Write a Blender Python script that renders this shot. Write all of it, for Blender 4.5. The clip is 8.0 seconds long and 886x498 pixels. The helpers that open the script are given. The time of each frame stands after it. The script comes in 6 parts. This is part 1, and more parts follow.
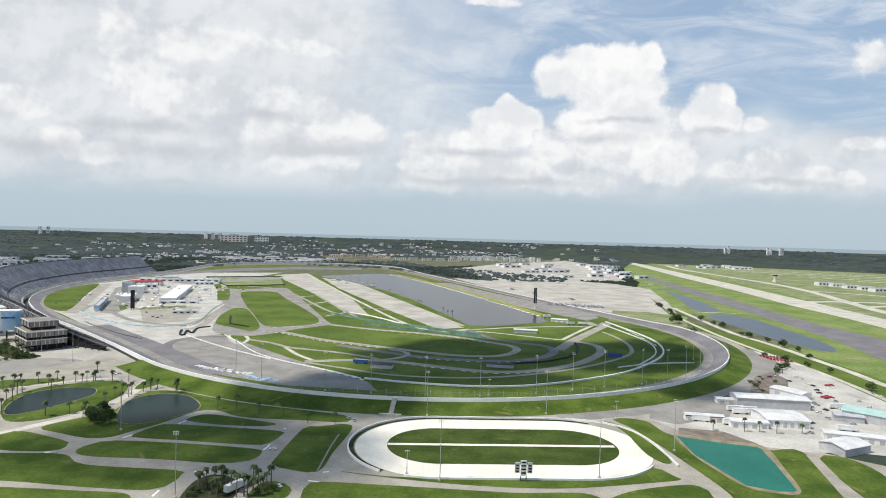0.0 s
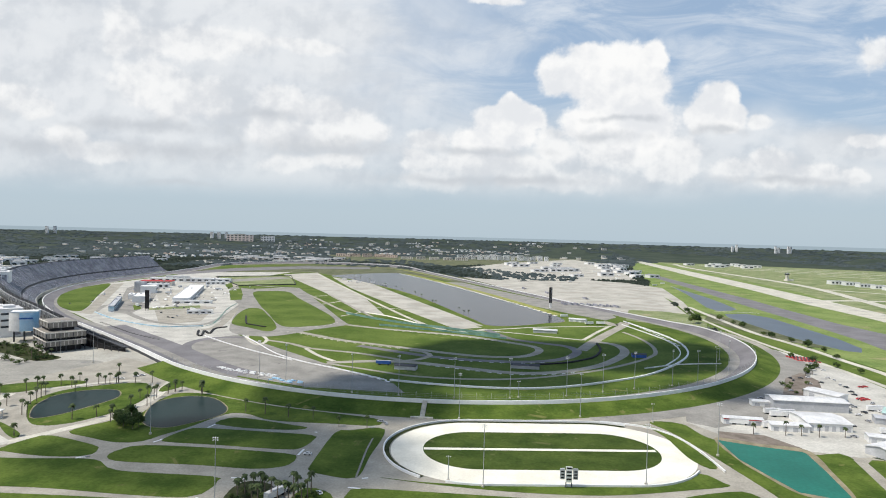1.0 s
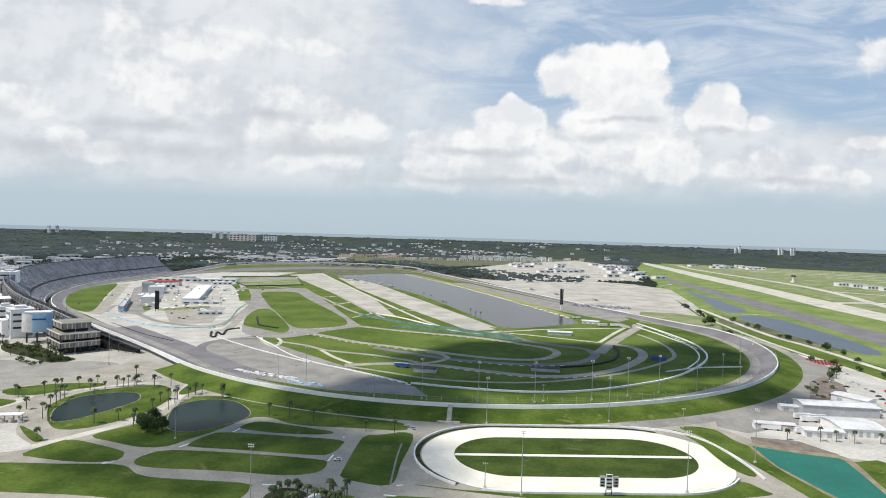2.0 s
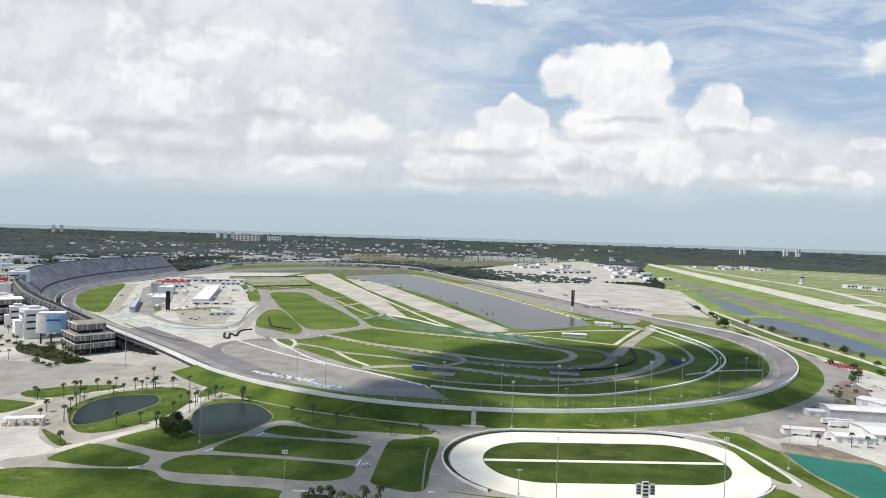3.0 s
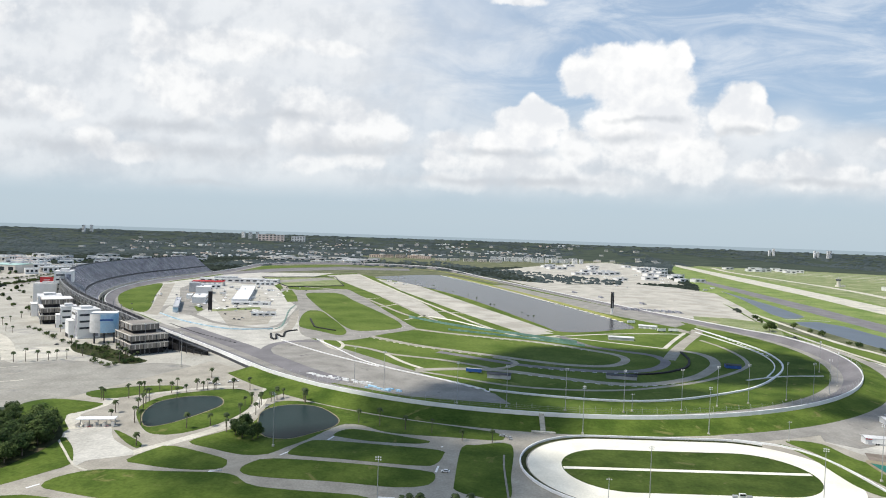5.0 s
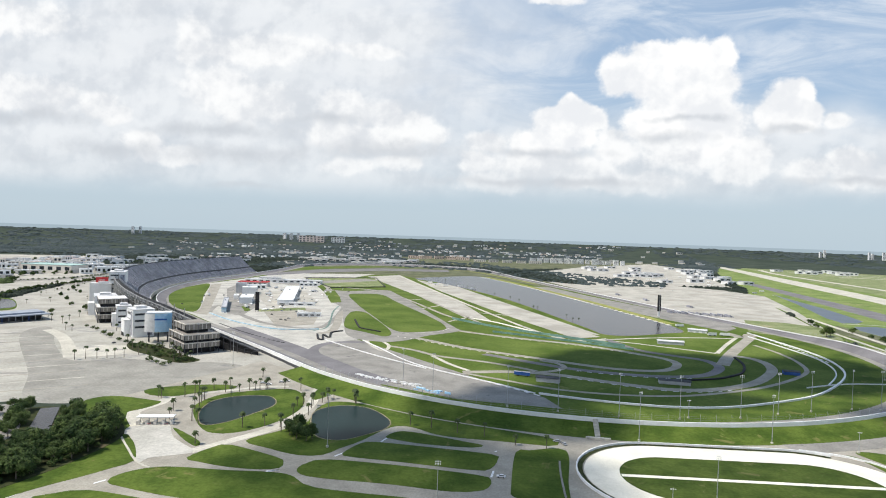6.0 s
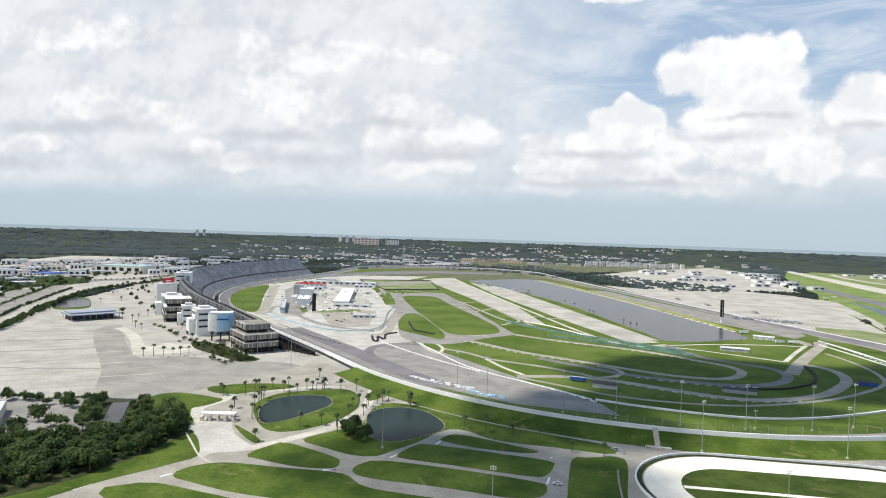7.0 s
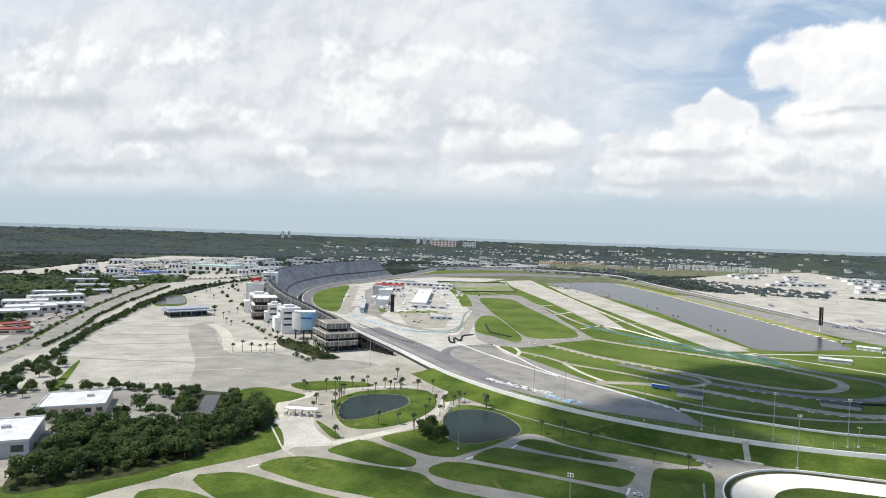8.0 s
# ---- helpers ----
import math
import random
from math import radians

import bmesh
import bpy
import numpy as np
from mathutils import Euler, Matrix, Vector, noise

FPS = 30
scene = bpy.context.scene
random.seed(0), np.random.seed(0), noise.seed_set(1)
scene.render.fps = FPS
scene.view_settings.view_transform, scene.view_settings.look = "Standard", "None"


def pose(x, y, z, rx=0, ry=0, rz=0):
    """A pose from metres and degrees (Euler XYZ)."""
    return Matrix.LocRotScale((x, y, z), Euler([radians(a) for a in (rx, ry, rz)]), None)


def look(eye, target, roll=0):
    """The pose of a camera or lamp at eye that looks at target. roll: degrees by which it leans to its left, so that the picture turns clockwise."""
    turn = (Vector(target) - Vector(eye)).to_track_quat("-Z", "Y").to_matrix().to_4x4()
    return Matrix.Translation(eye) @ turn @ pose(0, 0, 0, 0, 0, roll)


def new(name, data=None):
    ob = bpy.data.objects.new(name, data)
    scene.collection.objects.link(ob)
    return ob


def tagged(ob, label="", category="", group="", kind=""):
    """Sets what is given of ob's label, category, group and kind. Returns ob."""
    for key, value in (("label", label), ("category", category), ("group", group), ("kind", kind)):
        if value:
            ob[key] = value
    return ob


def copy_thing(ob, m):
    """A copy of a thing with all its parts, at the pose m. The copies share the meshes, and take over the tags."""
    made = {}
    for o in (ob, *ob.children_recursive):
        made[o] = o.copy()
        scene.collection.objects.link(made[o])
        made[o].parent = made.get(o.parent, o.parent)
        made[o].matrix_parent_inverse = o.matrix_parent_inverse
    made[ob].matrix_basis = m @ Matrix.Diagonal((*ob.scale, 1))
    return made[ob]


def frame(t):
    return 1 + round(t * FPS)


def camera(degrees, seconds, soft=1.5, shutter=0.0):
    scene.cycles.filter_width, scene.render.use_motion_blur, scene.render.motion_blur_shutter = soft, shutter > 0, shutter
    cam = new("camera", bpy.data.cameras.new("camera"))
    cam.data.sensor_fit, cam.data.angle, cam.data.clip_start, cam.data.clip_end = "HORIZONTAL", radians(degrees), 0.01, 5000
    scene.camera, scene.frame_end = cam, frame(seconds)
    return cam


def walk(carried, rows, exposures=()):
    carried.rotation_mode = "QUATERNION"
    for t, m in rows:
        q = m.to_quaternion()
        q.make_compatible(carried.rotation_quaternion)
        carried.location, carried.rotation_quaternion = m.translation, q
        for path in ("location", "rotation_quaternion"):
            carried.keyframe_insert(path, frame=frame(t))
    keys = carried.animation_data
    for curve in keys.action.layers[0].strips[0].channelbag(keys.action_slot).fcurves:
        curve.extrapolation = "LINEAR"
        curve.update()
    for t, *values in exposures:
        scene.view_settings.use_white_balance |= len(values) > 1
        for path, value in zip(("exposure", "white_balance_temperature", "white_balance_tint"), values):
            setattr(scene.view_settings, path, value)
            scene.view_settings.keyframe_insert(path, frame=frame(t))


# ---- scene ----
cam = camera(72.1, 8.0, 1.0)
PATH = [
    (0, (-4.976, 0.759, 122.577), (-4.987, 2.758, 122.534), 1.6),
    (0.5, (-14.454, 5.502, 122.65), (-14.479, 7.501, 122.604), 1.6),
    (1, (-24.24, 9.357, 122.373), (-24.262, 11.357, 122.326), 1.5),
    (1.5, (-33.893, 12.952, 122.31), (-33.913, 14.951, 122.264), 1.6),
    (3, (-57.55, 20.519, 123.136), (-57.578, 22.518, 123.091), 1.8),
    (3.5, (-65.513, 22.459, 123.295), (-65.545, 24.458, 123.251), 1.8),
    (4, (-73.961, 23.578, 123.184), (-73.995, 25.577, 123.14), 1.8),
    (4.5, (-82.496, 24.541, 123.139), (-82.548, 26.54, 123.094), 1.9),
    (6, (-99.948, 28.023, 123.23), (-100.158, 30.011, 123.184), 1.9),
    (6.5, (-101.278, 28.876, 123.292), (-101.564, 30.855, 123.247), 2.0),
    (7, (-101.029, 29.36, 123.17), (-101.412, 31.323, 123.127), 1.9),
    (7.5, (-101.266, 29.122, 123.386), (-101.818, 31.044, 123.342), 2.0),
    (8, (-100.894, 29.291, 123.379), (-101.521, 31.189, 123.334), 2.0),
]
walk(cam, [(t, look(eye, target, roll)) for t, eye, target, roll in PATH], [(0, 0.0), (3.5, 0.02), (6, 0.1), (8, 0.1)])


# ---- sky, sun, exposure ----
SUN_AZ, SUN_EL = radians(-111), radians(61)     # azimuth from +y towards +x
sun = new("sun", bpy.data.lights.new("sun", "SUN"))
sun.data.energy, sun.data.angle, sun.data.color = 4.4, radians(0.53), (1.0, 0.94, 0.85)
sun_from = Vector((math.sin(SUN_AZ) * math.cos(SUN_EL), math.cos(SUN_AZ) * math.cos(SUN_EL), math.sin(SUN_EL)))
sun.matrix_world = look(sun_from * 900, (0, 0, 0))


class Net:
    """Short names for building node trees."""

    def __init__(self, tree):
        self.t = tree
        tree.nodes.clear()

    def node(self, kind, **values):
        n = self.t.nodes.new(kind)
        for key, value in values.items():
            setattr(n, key, value)
        return n

    def put(self, socket, value):
        if isinstance(value, bpy.types.NodeSocket):
            self.t.links.new(value, socket)
        elif value is not None:
            socket.default_value = value

    def math(self, op, a, b=0.0, c=0.0, clamp=False):
        n = self.node("ShaderNodeMath", operation=op, use_clamp=clamp)
        for k, v in enumerate((a, b, c)):
            self.put(n.inputs[k], v)
        return n.outputs[0]

    def vec(self, op, a, b=(0, 0, 0), scale=None):
        n = self.node("ShaderNodeVectorMath", operation=op)
        self.put(n.inputs[0], a)
        self.put(n.inputs[1], b)
        if scale is not None:
            self.put(n.inputs["Scale"], scale)
        return n.outputs["Value"] if op in ("LENGTH", "DOT_PRODUCT", "DISTANCE") else n.outputs[0]

    def noise(self, vector, scale, detail=4.0, rough=0.55, distort=0.0):
        n = self.node("ShaderNodeTexNoise")
        self.put(n.inputs["Vector"], vector)
        self.put(n.inputs["Scale"], scale)
        self.put(n.inputs["Detail"], detail)
        self.put(n.inputs["Roughness"], rough)
        self.put(n.inputs["Distortion"], distort)
        return n.outputs["Fac"]

    def remap(self, v, a, b, c=0.0, d=1.0, smooth=True):
        n = self.node("ShaderNodeMapRange", interpolation_type="SMOOTHSTEP" if smooth else "LINEAR")
        for k, x in enumerate((v, a, b, c, d)):
            self.put(n.inputs[k], x)
        return n.outputs[0]

    def mix(self, f, a, b, blend="MIX"):
        n = self.node("ShaderNodeMix", data_type="RGBA", blend_type=blend)
        self.put(n.inputs[0], f)
        for k, v in ((6, a), (7, b)):
            self.put(n.inputs[k], (*v, 1.0) if isinstance(v, tuple) and len(v) == 3 else v)
        return n.outputs[2]


world = bpy.data.worlds.new("sky")
scene.world = world
world.use_nodes = True
w = Net(world.node_tree)
sky = w.node("ShaderNodeTexSky", sky_type="NISHITA", sun_disc=False, sun_elevation=SUN_EL, sun_rotation=SUN_AZ, air_density=1.0, dust_density=1.5, ozone_density=1.0)
direction = w.node("ShaderNodeTexCoord").outputs["Generated"]
parts = w.node("ShaderNodeSeparateXYZ")
w.put(parts.inputs[0], direction)
ahead = w.math("ADD", w.math("ABSOLUTE", parts.outputs[1]), 0.08)
u, v = w.math("DIVIDE", parts.outputs[0], ahead), w.math("DIVIDE", parts.outputs[2], ahead)
flat = w.node("ShaderNodeCombineXYZ")
w.put(flat.inputs[0], u)
w.put(flat.inputs[1], v)
# clouds as (u, v, half width, half height) on the plane ahead, facing +y: crisp towers, softer heaps, wide banks, grey undersides
TOWERS = [
    (0.156, 0.246, 0.039, 0.034), (0.202, 0.267, 0.046, 0.032), (0.256, 0.270, 0.050, 0.032), (0.298, 0.276, 0.027, 0.028), (0.232, 0.233, 0.080, 0.035), (0.290, 0.221, 0.035, 0.050), (0.238, 0.192, 0.067, 0.038),
    (0.292, 0.171, 0.055, 0.046), (0.197, 0.174, 0.037, 0.030), (0.086, 0.190, 0.027, 0.027), (0.112, 0.182, 0.029, 0.025),
    (0.056, 0.176, 0.032, 0.024), (0.078, 0.153, 0.061, 0.031), (0.036, 0.142, 0.041, 0.024), (0.386, 0.204, 0.038, 0.037), (0.404, 0.221, 0.028, 0.023), (0.368, 0.187, 0.027, 0.025), (0.416, 0.189, 0.027, 0.025),
]
HEAPS = [
    (0.329, 0.135, 0.052, 0.030), (0.262, 0.130, 0.075, 0.030), (0.330, 0.103, 0.045, 0.022), (0.240, 0.150, 0.080, 0.035),
    (-0.037, 0.142, 0.041, 0.020), (-0.051, 0.111, 0.036, 0.024), (-0.026, 0.080, 0.062, 0.019), (0.041, 0.108, 0.092, 0.027), (0.110, 0.101, 0.068, 0.027), (0.151, 0.136, 0.041, 0.031), (0.170, 0.086, 0.097, 0.019),
    (0.478, 0.124, 0.043, 0.022), (0.421, 0.109, 0.048, 0.020), (0.537, 0.107, 0.047, 0.018), (0.600, 0.104, 0.024, 0.013), (0.496, 0.102, 0.069, 0.021), (0.455, 0.182, 0.021, 0.013), (-0.260, 0.199, 0.044, 0.030),
    (-0.209, 0.183, 0.048, 0.027), (-0.157, 0.167, 0.048, 0.025), (-0.124, 0.151, 0.033, 0.020), (-0.208, 0.144, 0.090, 0.027), (-0.277, 0.159, 0.048, 0.031), (-0.250, 0.100, 0.050, 0.015), (-0.173, 0.107, 0.048, 0.013),
]
FAR_HEAPS = [
    (-0.656, 0.189, 0.037, 0.024), (-0.628, 0.170, 0.032, 0.019), (-0.539, 0.113, 0.066, 0.019), (-0.583, 0.129, 0.047, 0.019), (-0.228, 0.280, 0.066, 0.013), (-0.389, 0.279, 0.123, 0.030), (-0.505, 0.295, 0.030, 0.043),
    (-0.468, 0.222, 0.063, 0.038), (-0.412, 0.197, 0.081, 0.038), (0.619, 0.279, 0.030, 0.026), (0.611, 0.156, 0.039, 0.012), (0.059, 0.351, 0.049, 0.009), (-1.078, 0.327, 0.132, 0.043), (-0.834, 0.324, 0.147, 0.037),
    (-0.893, 0.138, 0.072, 0.021), (-1.146, 0.267, 0.109, 0.031), (-0.772, 0.200, 0.110, 0.036),
]
UNDERS = [
    (0.041, 0.125, 0.078, 0.007), (0.227, 0.154, 0.052, 0.008), (0.396, 0.165, 0.038, 0.007), (-0.186, 0.126, 0.096, 0.013), (-0.429, 0.118, 0.111, 0.013), (-0.472, 0.153, 0.102, 0.010), (-0.631, 0.122, 0.071, 0.013),
    (-0.014, 0.082, 0.077, 0.006), (0.260, 0.181, 0.047, 0.005), (-0.412, 0.066, 0.102, 0.005), (-0.277, 0.172, 0.051, 0.008), (0.488, 0.093, 0.082, 0.006), (0.110, 0.084, 0.077, 0.006), (-1.077, 0.230, 0.119, 0.014),
    (-0.831, 0.163, 0.142, 0.011), (-1.021, 0.100, 0.191, 0.010),
]
BANKS = [
    (-0.53, 0.27, 0.40, 0.14), (-0.30, 0.30, 0.17, 0.05), (-0.64, 0.13, 0.26, 0.09), (-0.34, 0.15, 0.27, 0.09), (-1.02, 0.25, 0.37, 0.15), (-0.95, 0.10, 0.31, 0.06),
    (-0.28, 0.075, 0.26, 0.03), (0.06, 0.105, 0.20, 0.05), (0.28, 0.120, 0.22, 0.06), (0.50, 0.105, 0.20, 0.035), (-1.39, 0.16, 0.28, 0.14), (0.62, 0.145, 0.10, 0.03),
]
here = flat.outputs[0]


def warped(point, scale, detail, reach):
    warp = w.node("ShaderNodeTexNoise")
    w.put(warp.inputs["Vector"], point)
    for key, value in (("Scale", scale), ("Detail", detail), ("Roughness", 0.6)):
        w.put(warp.inputs[key], value)
    return w.vec("ADD", point, w.vec("SCALE", w.vec("SUBTRACT", warp.outputs["Color"], (0.5, 0.5, 0.5)), scale=reach))


def blobs(rows, point, grow, soft=0.2):
    """One minus the distance to the nearest puff, counted in its own radius."""
    least = None
    for a, b, ra, rb in rows:
        n = w.node("ShaderNodeVectorMath", operation="MULTIPLY_ADD")
        ka, kb = 1 / (ra * grow), 1 / (rb * grow)
        w.put(n.inputs[0], point)
        w.put(n.inputs[1], (ka, kb, 0))
        w.put(n.inputs[2], (-a * ka, -b * kb, 0))
        d = w.vec("LENGTH", n.outputs[0])
        least = d if least is None else w.math("SMOOTH_MIN", least, d, soft)
    return w.math("SUBTRACT", 1.0, least)


def billow(point, size=30.0):
    """Cauliflower relief at two scales, about zero in the mean."""
    cell = w.node("ShaderNodeTexVoronoi", feature="SMOOTH_F1")
    w.put(cell.inputs["Vector"], point)
    for key, value in (("Scale", size), ("Detail", 3.0), ("Roughness", 0.6), ("Smoothness", 0.8)):
        w.put(cell.inputs[key], value)
    return w.math("MULTIPLY_ADD", w.math("SUBTRACT", 0.40, cell.outputs["Distance"]), 0.45, w.math("MULTIPLY", w.math("SUBTRACT", w.noise(point, size * 0.8, 8.0, 0.6), 0.5), 0.9))


bent = warped(here, 11.0, 4.0, 0.03)
relief = billow(here)
sunward = billow(w.vec("ADD", here, (-0.005, 0.011, 0.0)))
swell = w.math("SUBTRACT", billow(bent, 9.0), billow(w.vec("ADD", bent, (-0.014, 0.034, 0.0)), 9.0))
shade = w.remap(w.math("MULTIPLY_ADD", w.math("SUBTRACT", relief, sunward), 0.38, swell), -0.22, 0.20)
wide = w.math("SUBTRACT", w.noise(w.vec("MULTIPLY", here, (1.0, 2.0, 1.0)), 4.6, 6.0, 0.5, 0.3), 0.5)
clear = w.mix(w.remap(v, 0.0, 0.3, 0.9, 0.6), w.vec("SCALE", sky.outputs[0], scale=0.10), w.mix(w.remap(v, 0.0, 0.30), (0.51, 0.62, 0.70), (0.44, 0.60, 0.81)))
veil = w.remap(w.noise(w.vec("MULTIPLY", here, (1.0, 3.4, 1.0)), 5.0, 9.0, 0.62, 0.8), 0.38, 0.72, 0.0, 0.8)
clear = w.mix(w.remap(v, 0.42, 1.1), clear, (0.17, 0.29, 0.50))       # deeper blue overhead
shown = w.mix(w.math("MULTIPLY", veil, w.math("MULTIPLY", w.remap(v, 0.05, 0.25), w.remap(v, 0.42, 1.1, 1.0, 0.15))), clear, (0.76, 0.81, 0.87))
shown = w.mix(w.math("MULTIPLY", w.remap(u, -0.25, 0.12, 0.55, 0.0), w.math("MULTIPLY", w.remap(v, 0.06, 0.22), w.remap(v, 0.42, 1.1, 1.0, 0.1))), shown, (0.78, 0.81, 0.84))   # thin overcast towards the sun


def lay(under, field, edge, most, bright, grey, lit):
    tint = w.mix(w.remap(v, 0.03, 0.13, 0.55, 0.0), w.mix(lit, grey, bright), (0.56, 0.64, 0.70))
    return w.mix(w.math("MULTIPLY", w.remap(field, edge[0], edge[1], 0.0, most), w.remap(v, 0.04, 0.085)), under, tint)


broad = w.math("MULTIPLY_ADD", wide, 1.9, blobs(BANKS, here, 1.3))
shown = lay(shown, broad, (-0.45, 0.6), 0.85, (0.83, 0.85, 0.87), (0.62, 0.655, 0.70), w.remap(w.math("MULTIPLY_ADD", shade, 0.25, wide), -0.15, 0.36))
heap = w.math("MULTIPLY_ADD", relief, 0.7, w.math("SMOOTH_MAX", blobs(HEAPS, bent, 1.25), blobs(FAR_HEAPS, bent, 1.25), 0.2))
shown = lay(shown, heap, (-0.06, 0.34), 0.9, (0.94, 0.945, 0.945), (0.72, 0.745, 0.78), shade)
tower = w.math("MULTIPLY_ADD", relief, 0.55, blobs(TOWERS, bent, 1.2))
shown = lay(shown, tower, (-0.04, 0.24), 1.0, (0.97, 0.97, 0.965), (0.80, 0.82, 0.85), shade)
under = w.math("MULTIPLY_ADD", relief, 1.2, blobs(UNDERS, warped(here, 9.0, 4.0, 0.035), 1.7, 0.4))
shown = w.mix(w.math("MULTIPLY", w.remap(under, -0.35, 0.7, 0.0, 0.75), w.remap(v, 0.05, 0.09)), shown, (0.55, 0.585, 0.63))
out = w.node("ShaderNodeBackground")
w.put(out.inputs[0], shown)
w.put(out.inputs[1], 1.0)
end = w.node("ShaderNodeOutputWorld")
w.put(end.inputs[0], out.outputs[0])


# ---- materials ----
def surface(name, low, high, size=30.0, rough=0.9, fine=None, bump=0.0, stain=None, metal=0.0, vary=0.0, spec=0.3, amp=0.12):
    """Colour between low and high by noise of that size in metres, fine grain over it; stain: (colour, size, share)."""
    m = bpy.data.materials.new(name)
    m.use_nodes = True
    n = Net(m.node_tree)
    place = n.node("ShaderNodeNewGeometry").outputs["Position"]
    colour = n.mix(n.remap(n.noise(place, 1.0 / size, 6.0, 0.6), 0.32, 0.68), low, high)
    if stain:
        tint, spread, share = stain
        colour = n.mix(n.remap(n.noise(place, 1.0 / spread, 5.0, 0.62, 0.6), 0.62 - share, 0.70 - share * 0.6), colour, tint)
    grain = n.noise(place, 1.0 / (fine or 1.2), 5.0, 0.65)
    colour = n.mix(n.remap(grain, 0.2, 0.8, 0.0, 1.0), n.mix(1.0, colour, (1 - amp, 1 - amp, 1 - amp), "MULTIPLY"), n.mix(1.0, colour, (1 + amp, 1 + amp, 1 + amp), "MULTIPLY"))
    if vary:
        chance = n.node("ShaderNodeObjectInfo").outputs["Random"]
        island = n.node("ShaderNodeNewGeometry").outputs["Random Per Island"]
        k = n.math("FRACT", n.math("ADD", chance, island))
        n.put((shade := n.node("ShaderNodeHueSaturation")).inputs["Color"], colour)
        n.put(shade.inputs["Value"], n.remap(k, 0, 1, 1 - vary, 1 + vary, False))
        colour = shade.outputs[0]
    b = n.node("ShaderNodeBsdfPrincipled")
    n.put(b.inputs["Base Color"], colour)
    n.put(b.inputs["Roughness"], rough)
    n.put(b.inputs["Metallic"], metal)
    n.put(b.inputs["Specular IOR Level"], spec)
    if bump:
        h = n.node("ShaderNodeBump")
        n.put(h.inputs["Height"], grain)
        n.put(h.inputs["Distance"], bump)
        n.put(h.inputs["Strength"], 0.6)
        n.put(b.inputs["Normal"], h.outputs[0])
    n.put(n.node("ShaderNodeOutputMaterial").inputs[0], b.outputs[0])
    return m


GRASS = surface("mown_grass", (0.045, 0.079, 0.012), (0.102, 0.143, 0.026), 26, 0.95, 2.0, 0.06, ((0.15, 0.155, 0.05), 16, 0.01), spec=0.1, amp=0.25)
LAWN = surface("infield_lawn", (0.066, 0.106, 0.017), (0.122, 0.164, 0.036), 60, 0.95, 3.0, 0.05, ((0.17, 0.19, 0.06), 40, 0.01), spec=0.1, amp=0.25)
# A darker green than GRASS, used only inside the oval.
OVAL_TURF = surface("darker_oval_turf", (0.032, 0.055, 0.010), (0.066, 0.095, 0.020), 18, 0.95, 2.0, 0.06, ((0.09, 0.10, 0.035), 14, 0.01), spec=0.1, amp=0.25)
AIR_GRASS = surface("airfield_turf", (0.125, 0.185, 0.05), (0.215, 0.262, 0.088), 55, 0.95, 4.0, 0.05, ((0.26, 0.25, 0.12), 70, 0.03), spec=0.1, amp=0.25)
ROUGH_GRASS = surface("dry_grass", (0.135, 0.178, 0.07), (0.26, 0.28, 0.145), 45, 0.95, 3.0, 0.05, ((0.33, 0.30, 0.19), 50, 0.05), spec=0.1, amp=0.25)
WOOD_FLOOR = surface("wooded_land", (0.035, 0.048, 0.035), (0.055, 0.07, 0.05), 120, 0.95, 12, 0.0, ((0.10, 0.11, 0.08), 160, 0.0), spec=0.1)
ASPHALT = surface("worn_asphalt", (0.21, 0.20, 0.18), (0.30, 0.285, 0.255), 22, 0.9, 1.5, 0.01, ((0.14, 0.135, 0.13), 18, 0.0), amp=0.2)
TRACK = surface("track_asphalt", (0.145, 0.138, 0.142), (0.20, 0.19, 0.195), 30, 0.85, 2.0, 0.01)
LANE = surface("lane_asphalt", (0.275, 0.255, 0.213), (0.37, 0.344, 0.288), 16, 0.9, 1.2, 0.01, amp=0.2)
CONCRETE = surface("pale_concrete", (0.42, 0.398, 0.335), (0.57, 0.54, 0.46), 26, 0.9, 1.8, 0.01, ((0.31, 0.30, 0.28), 30, 0.02), amp=0.2)
LIMESTONE = surface("crushed_limestone", (0.66, 0.63, 0.53), (0.79, 0.755, 0.65), 18, 0.95, 0.8, 0.02)
SAND = surface("sandy_bank", (0.18, 0.155, 0.095), (0.30, 0.26, 0.17), 8, 0.95, 0.7, 0.05)
WHITE = surface("white_paint", (0.72, 0.72, 0.71), (0.82, 0.82, 0.81), 9, 0.6, 0.6)
# Real steelwork; also paints shade on the track skirt, stand backing and gate hall.
STEEL = surface("dark_steel_and_shade", (0.05, 0.052, 0.058), (0.09, 0.092, 0.1), 5, 0.55, 0.4, metal=0.4)
SEATS = surface("grandstand_seats", (0.20, 0.205, 0.24), (0.37, 0.375, 0.415), 14, 0.7, 2.2, amp=0.5)
CLAD = surface("bronze_cladding", (0.20, 0.18, 0.155), (0.29, 0.265, 0.23), 8, 0.6, 0.7)

PALE = surface("dusty_concrete", (0.37, 0.355, 0.315), (0.53, 0.51, 0.455), 30, 0.92, 2.0, 0.01, ((0.34, 0.33, 0.31), 26, 0.03), amp=0.2)
PALE_SAND = surface("sandy_paving", (0.33, 0.31, 0.265), (0.48, 0.455, 0.395), 45, 0.95, 3.0, 0.01, ((0.33, 0.32, 0.28), 40, 0.04))
LOT = surface("bleached_asphalt", (0.32, 0.307, 0.265), (0.44, 0.42, 0.365), 30, 0.92, 2.0, 0.01, ((0.29, 0.285, 0.27), 35, 0.03), amp=0.2)
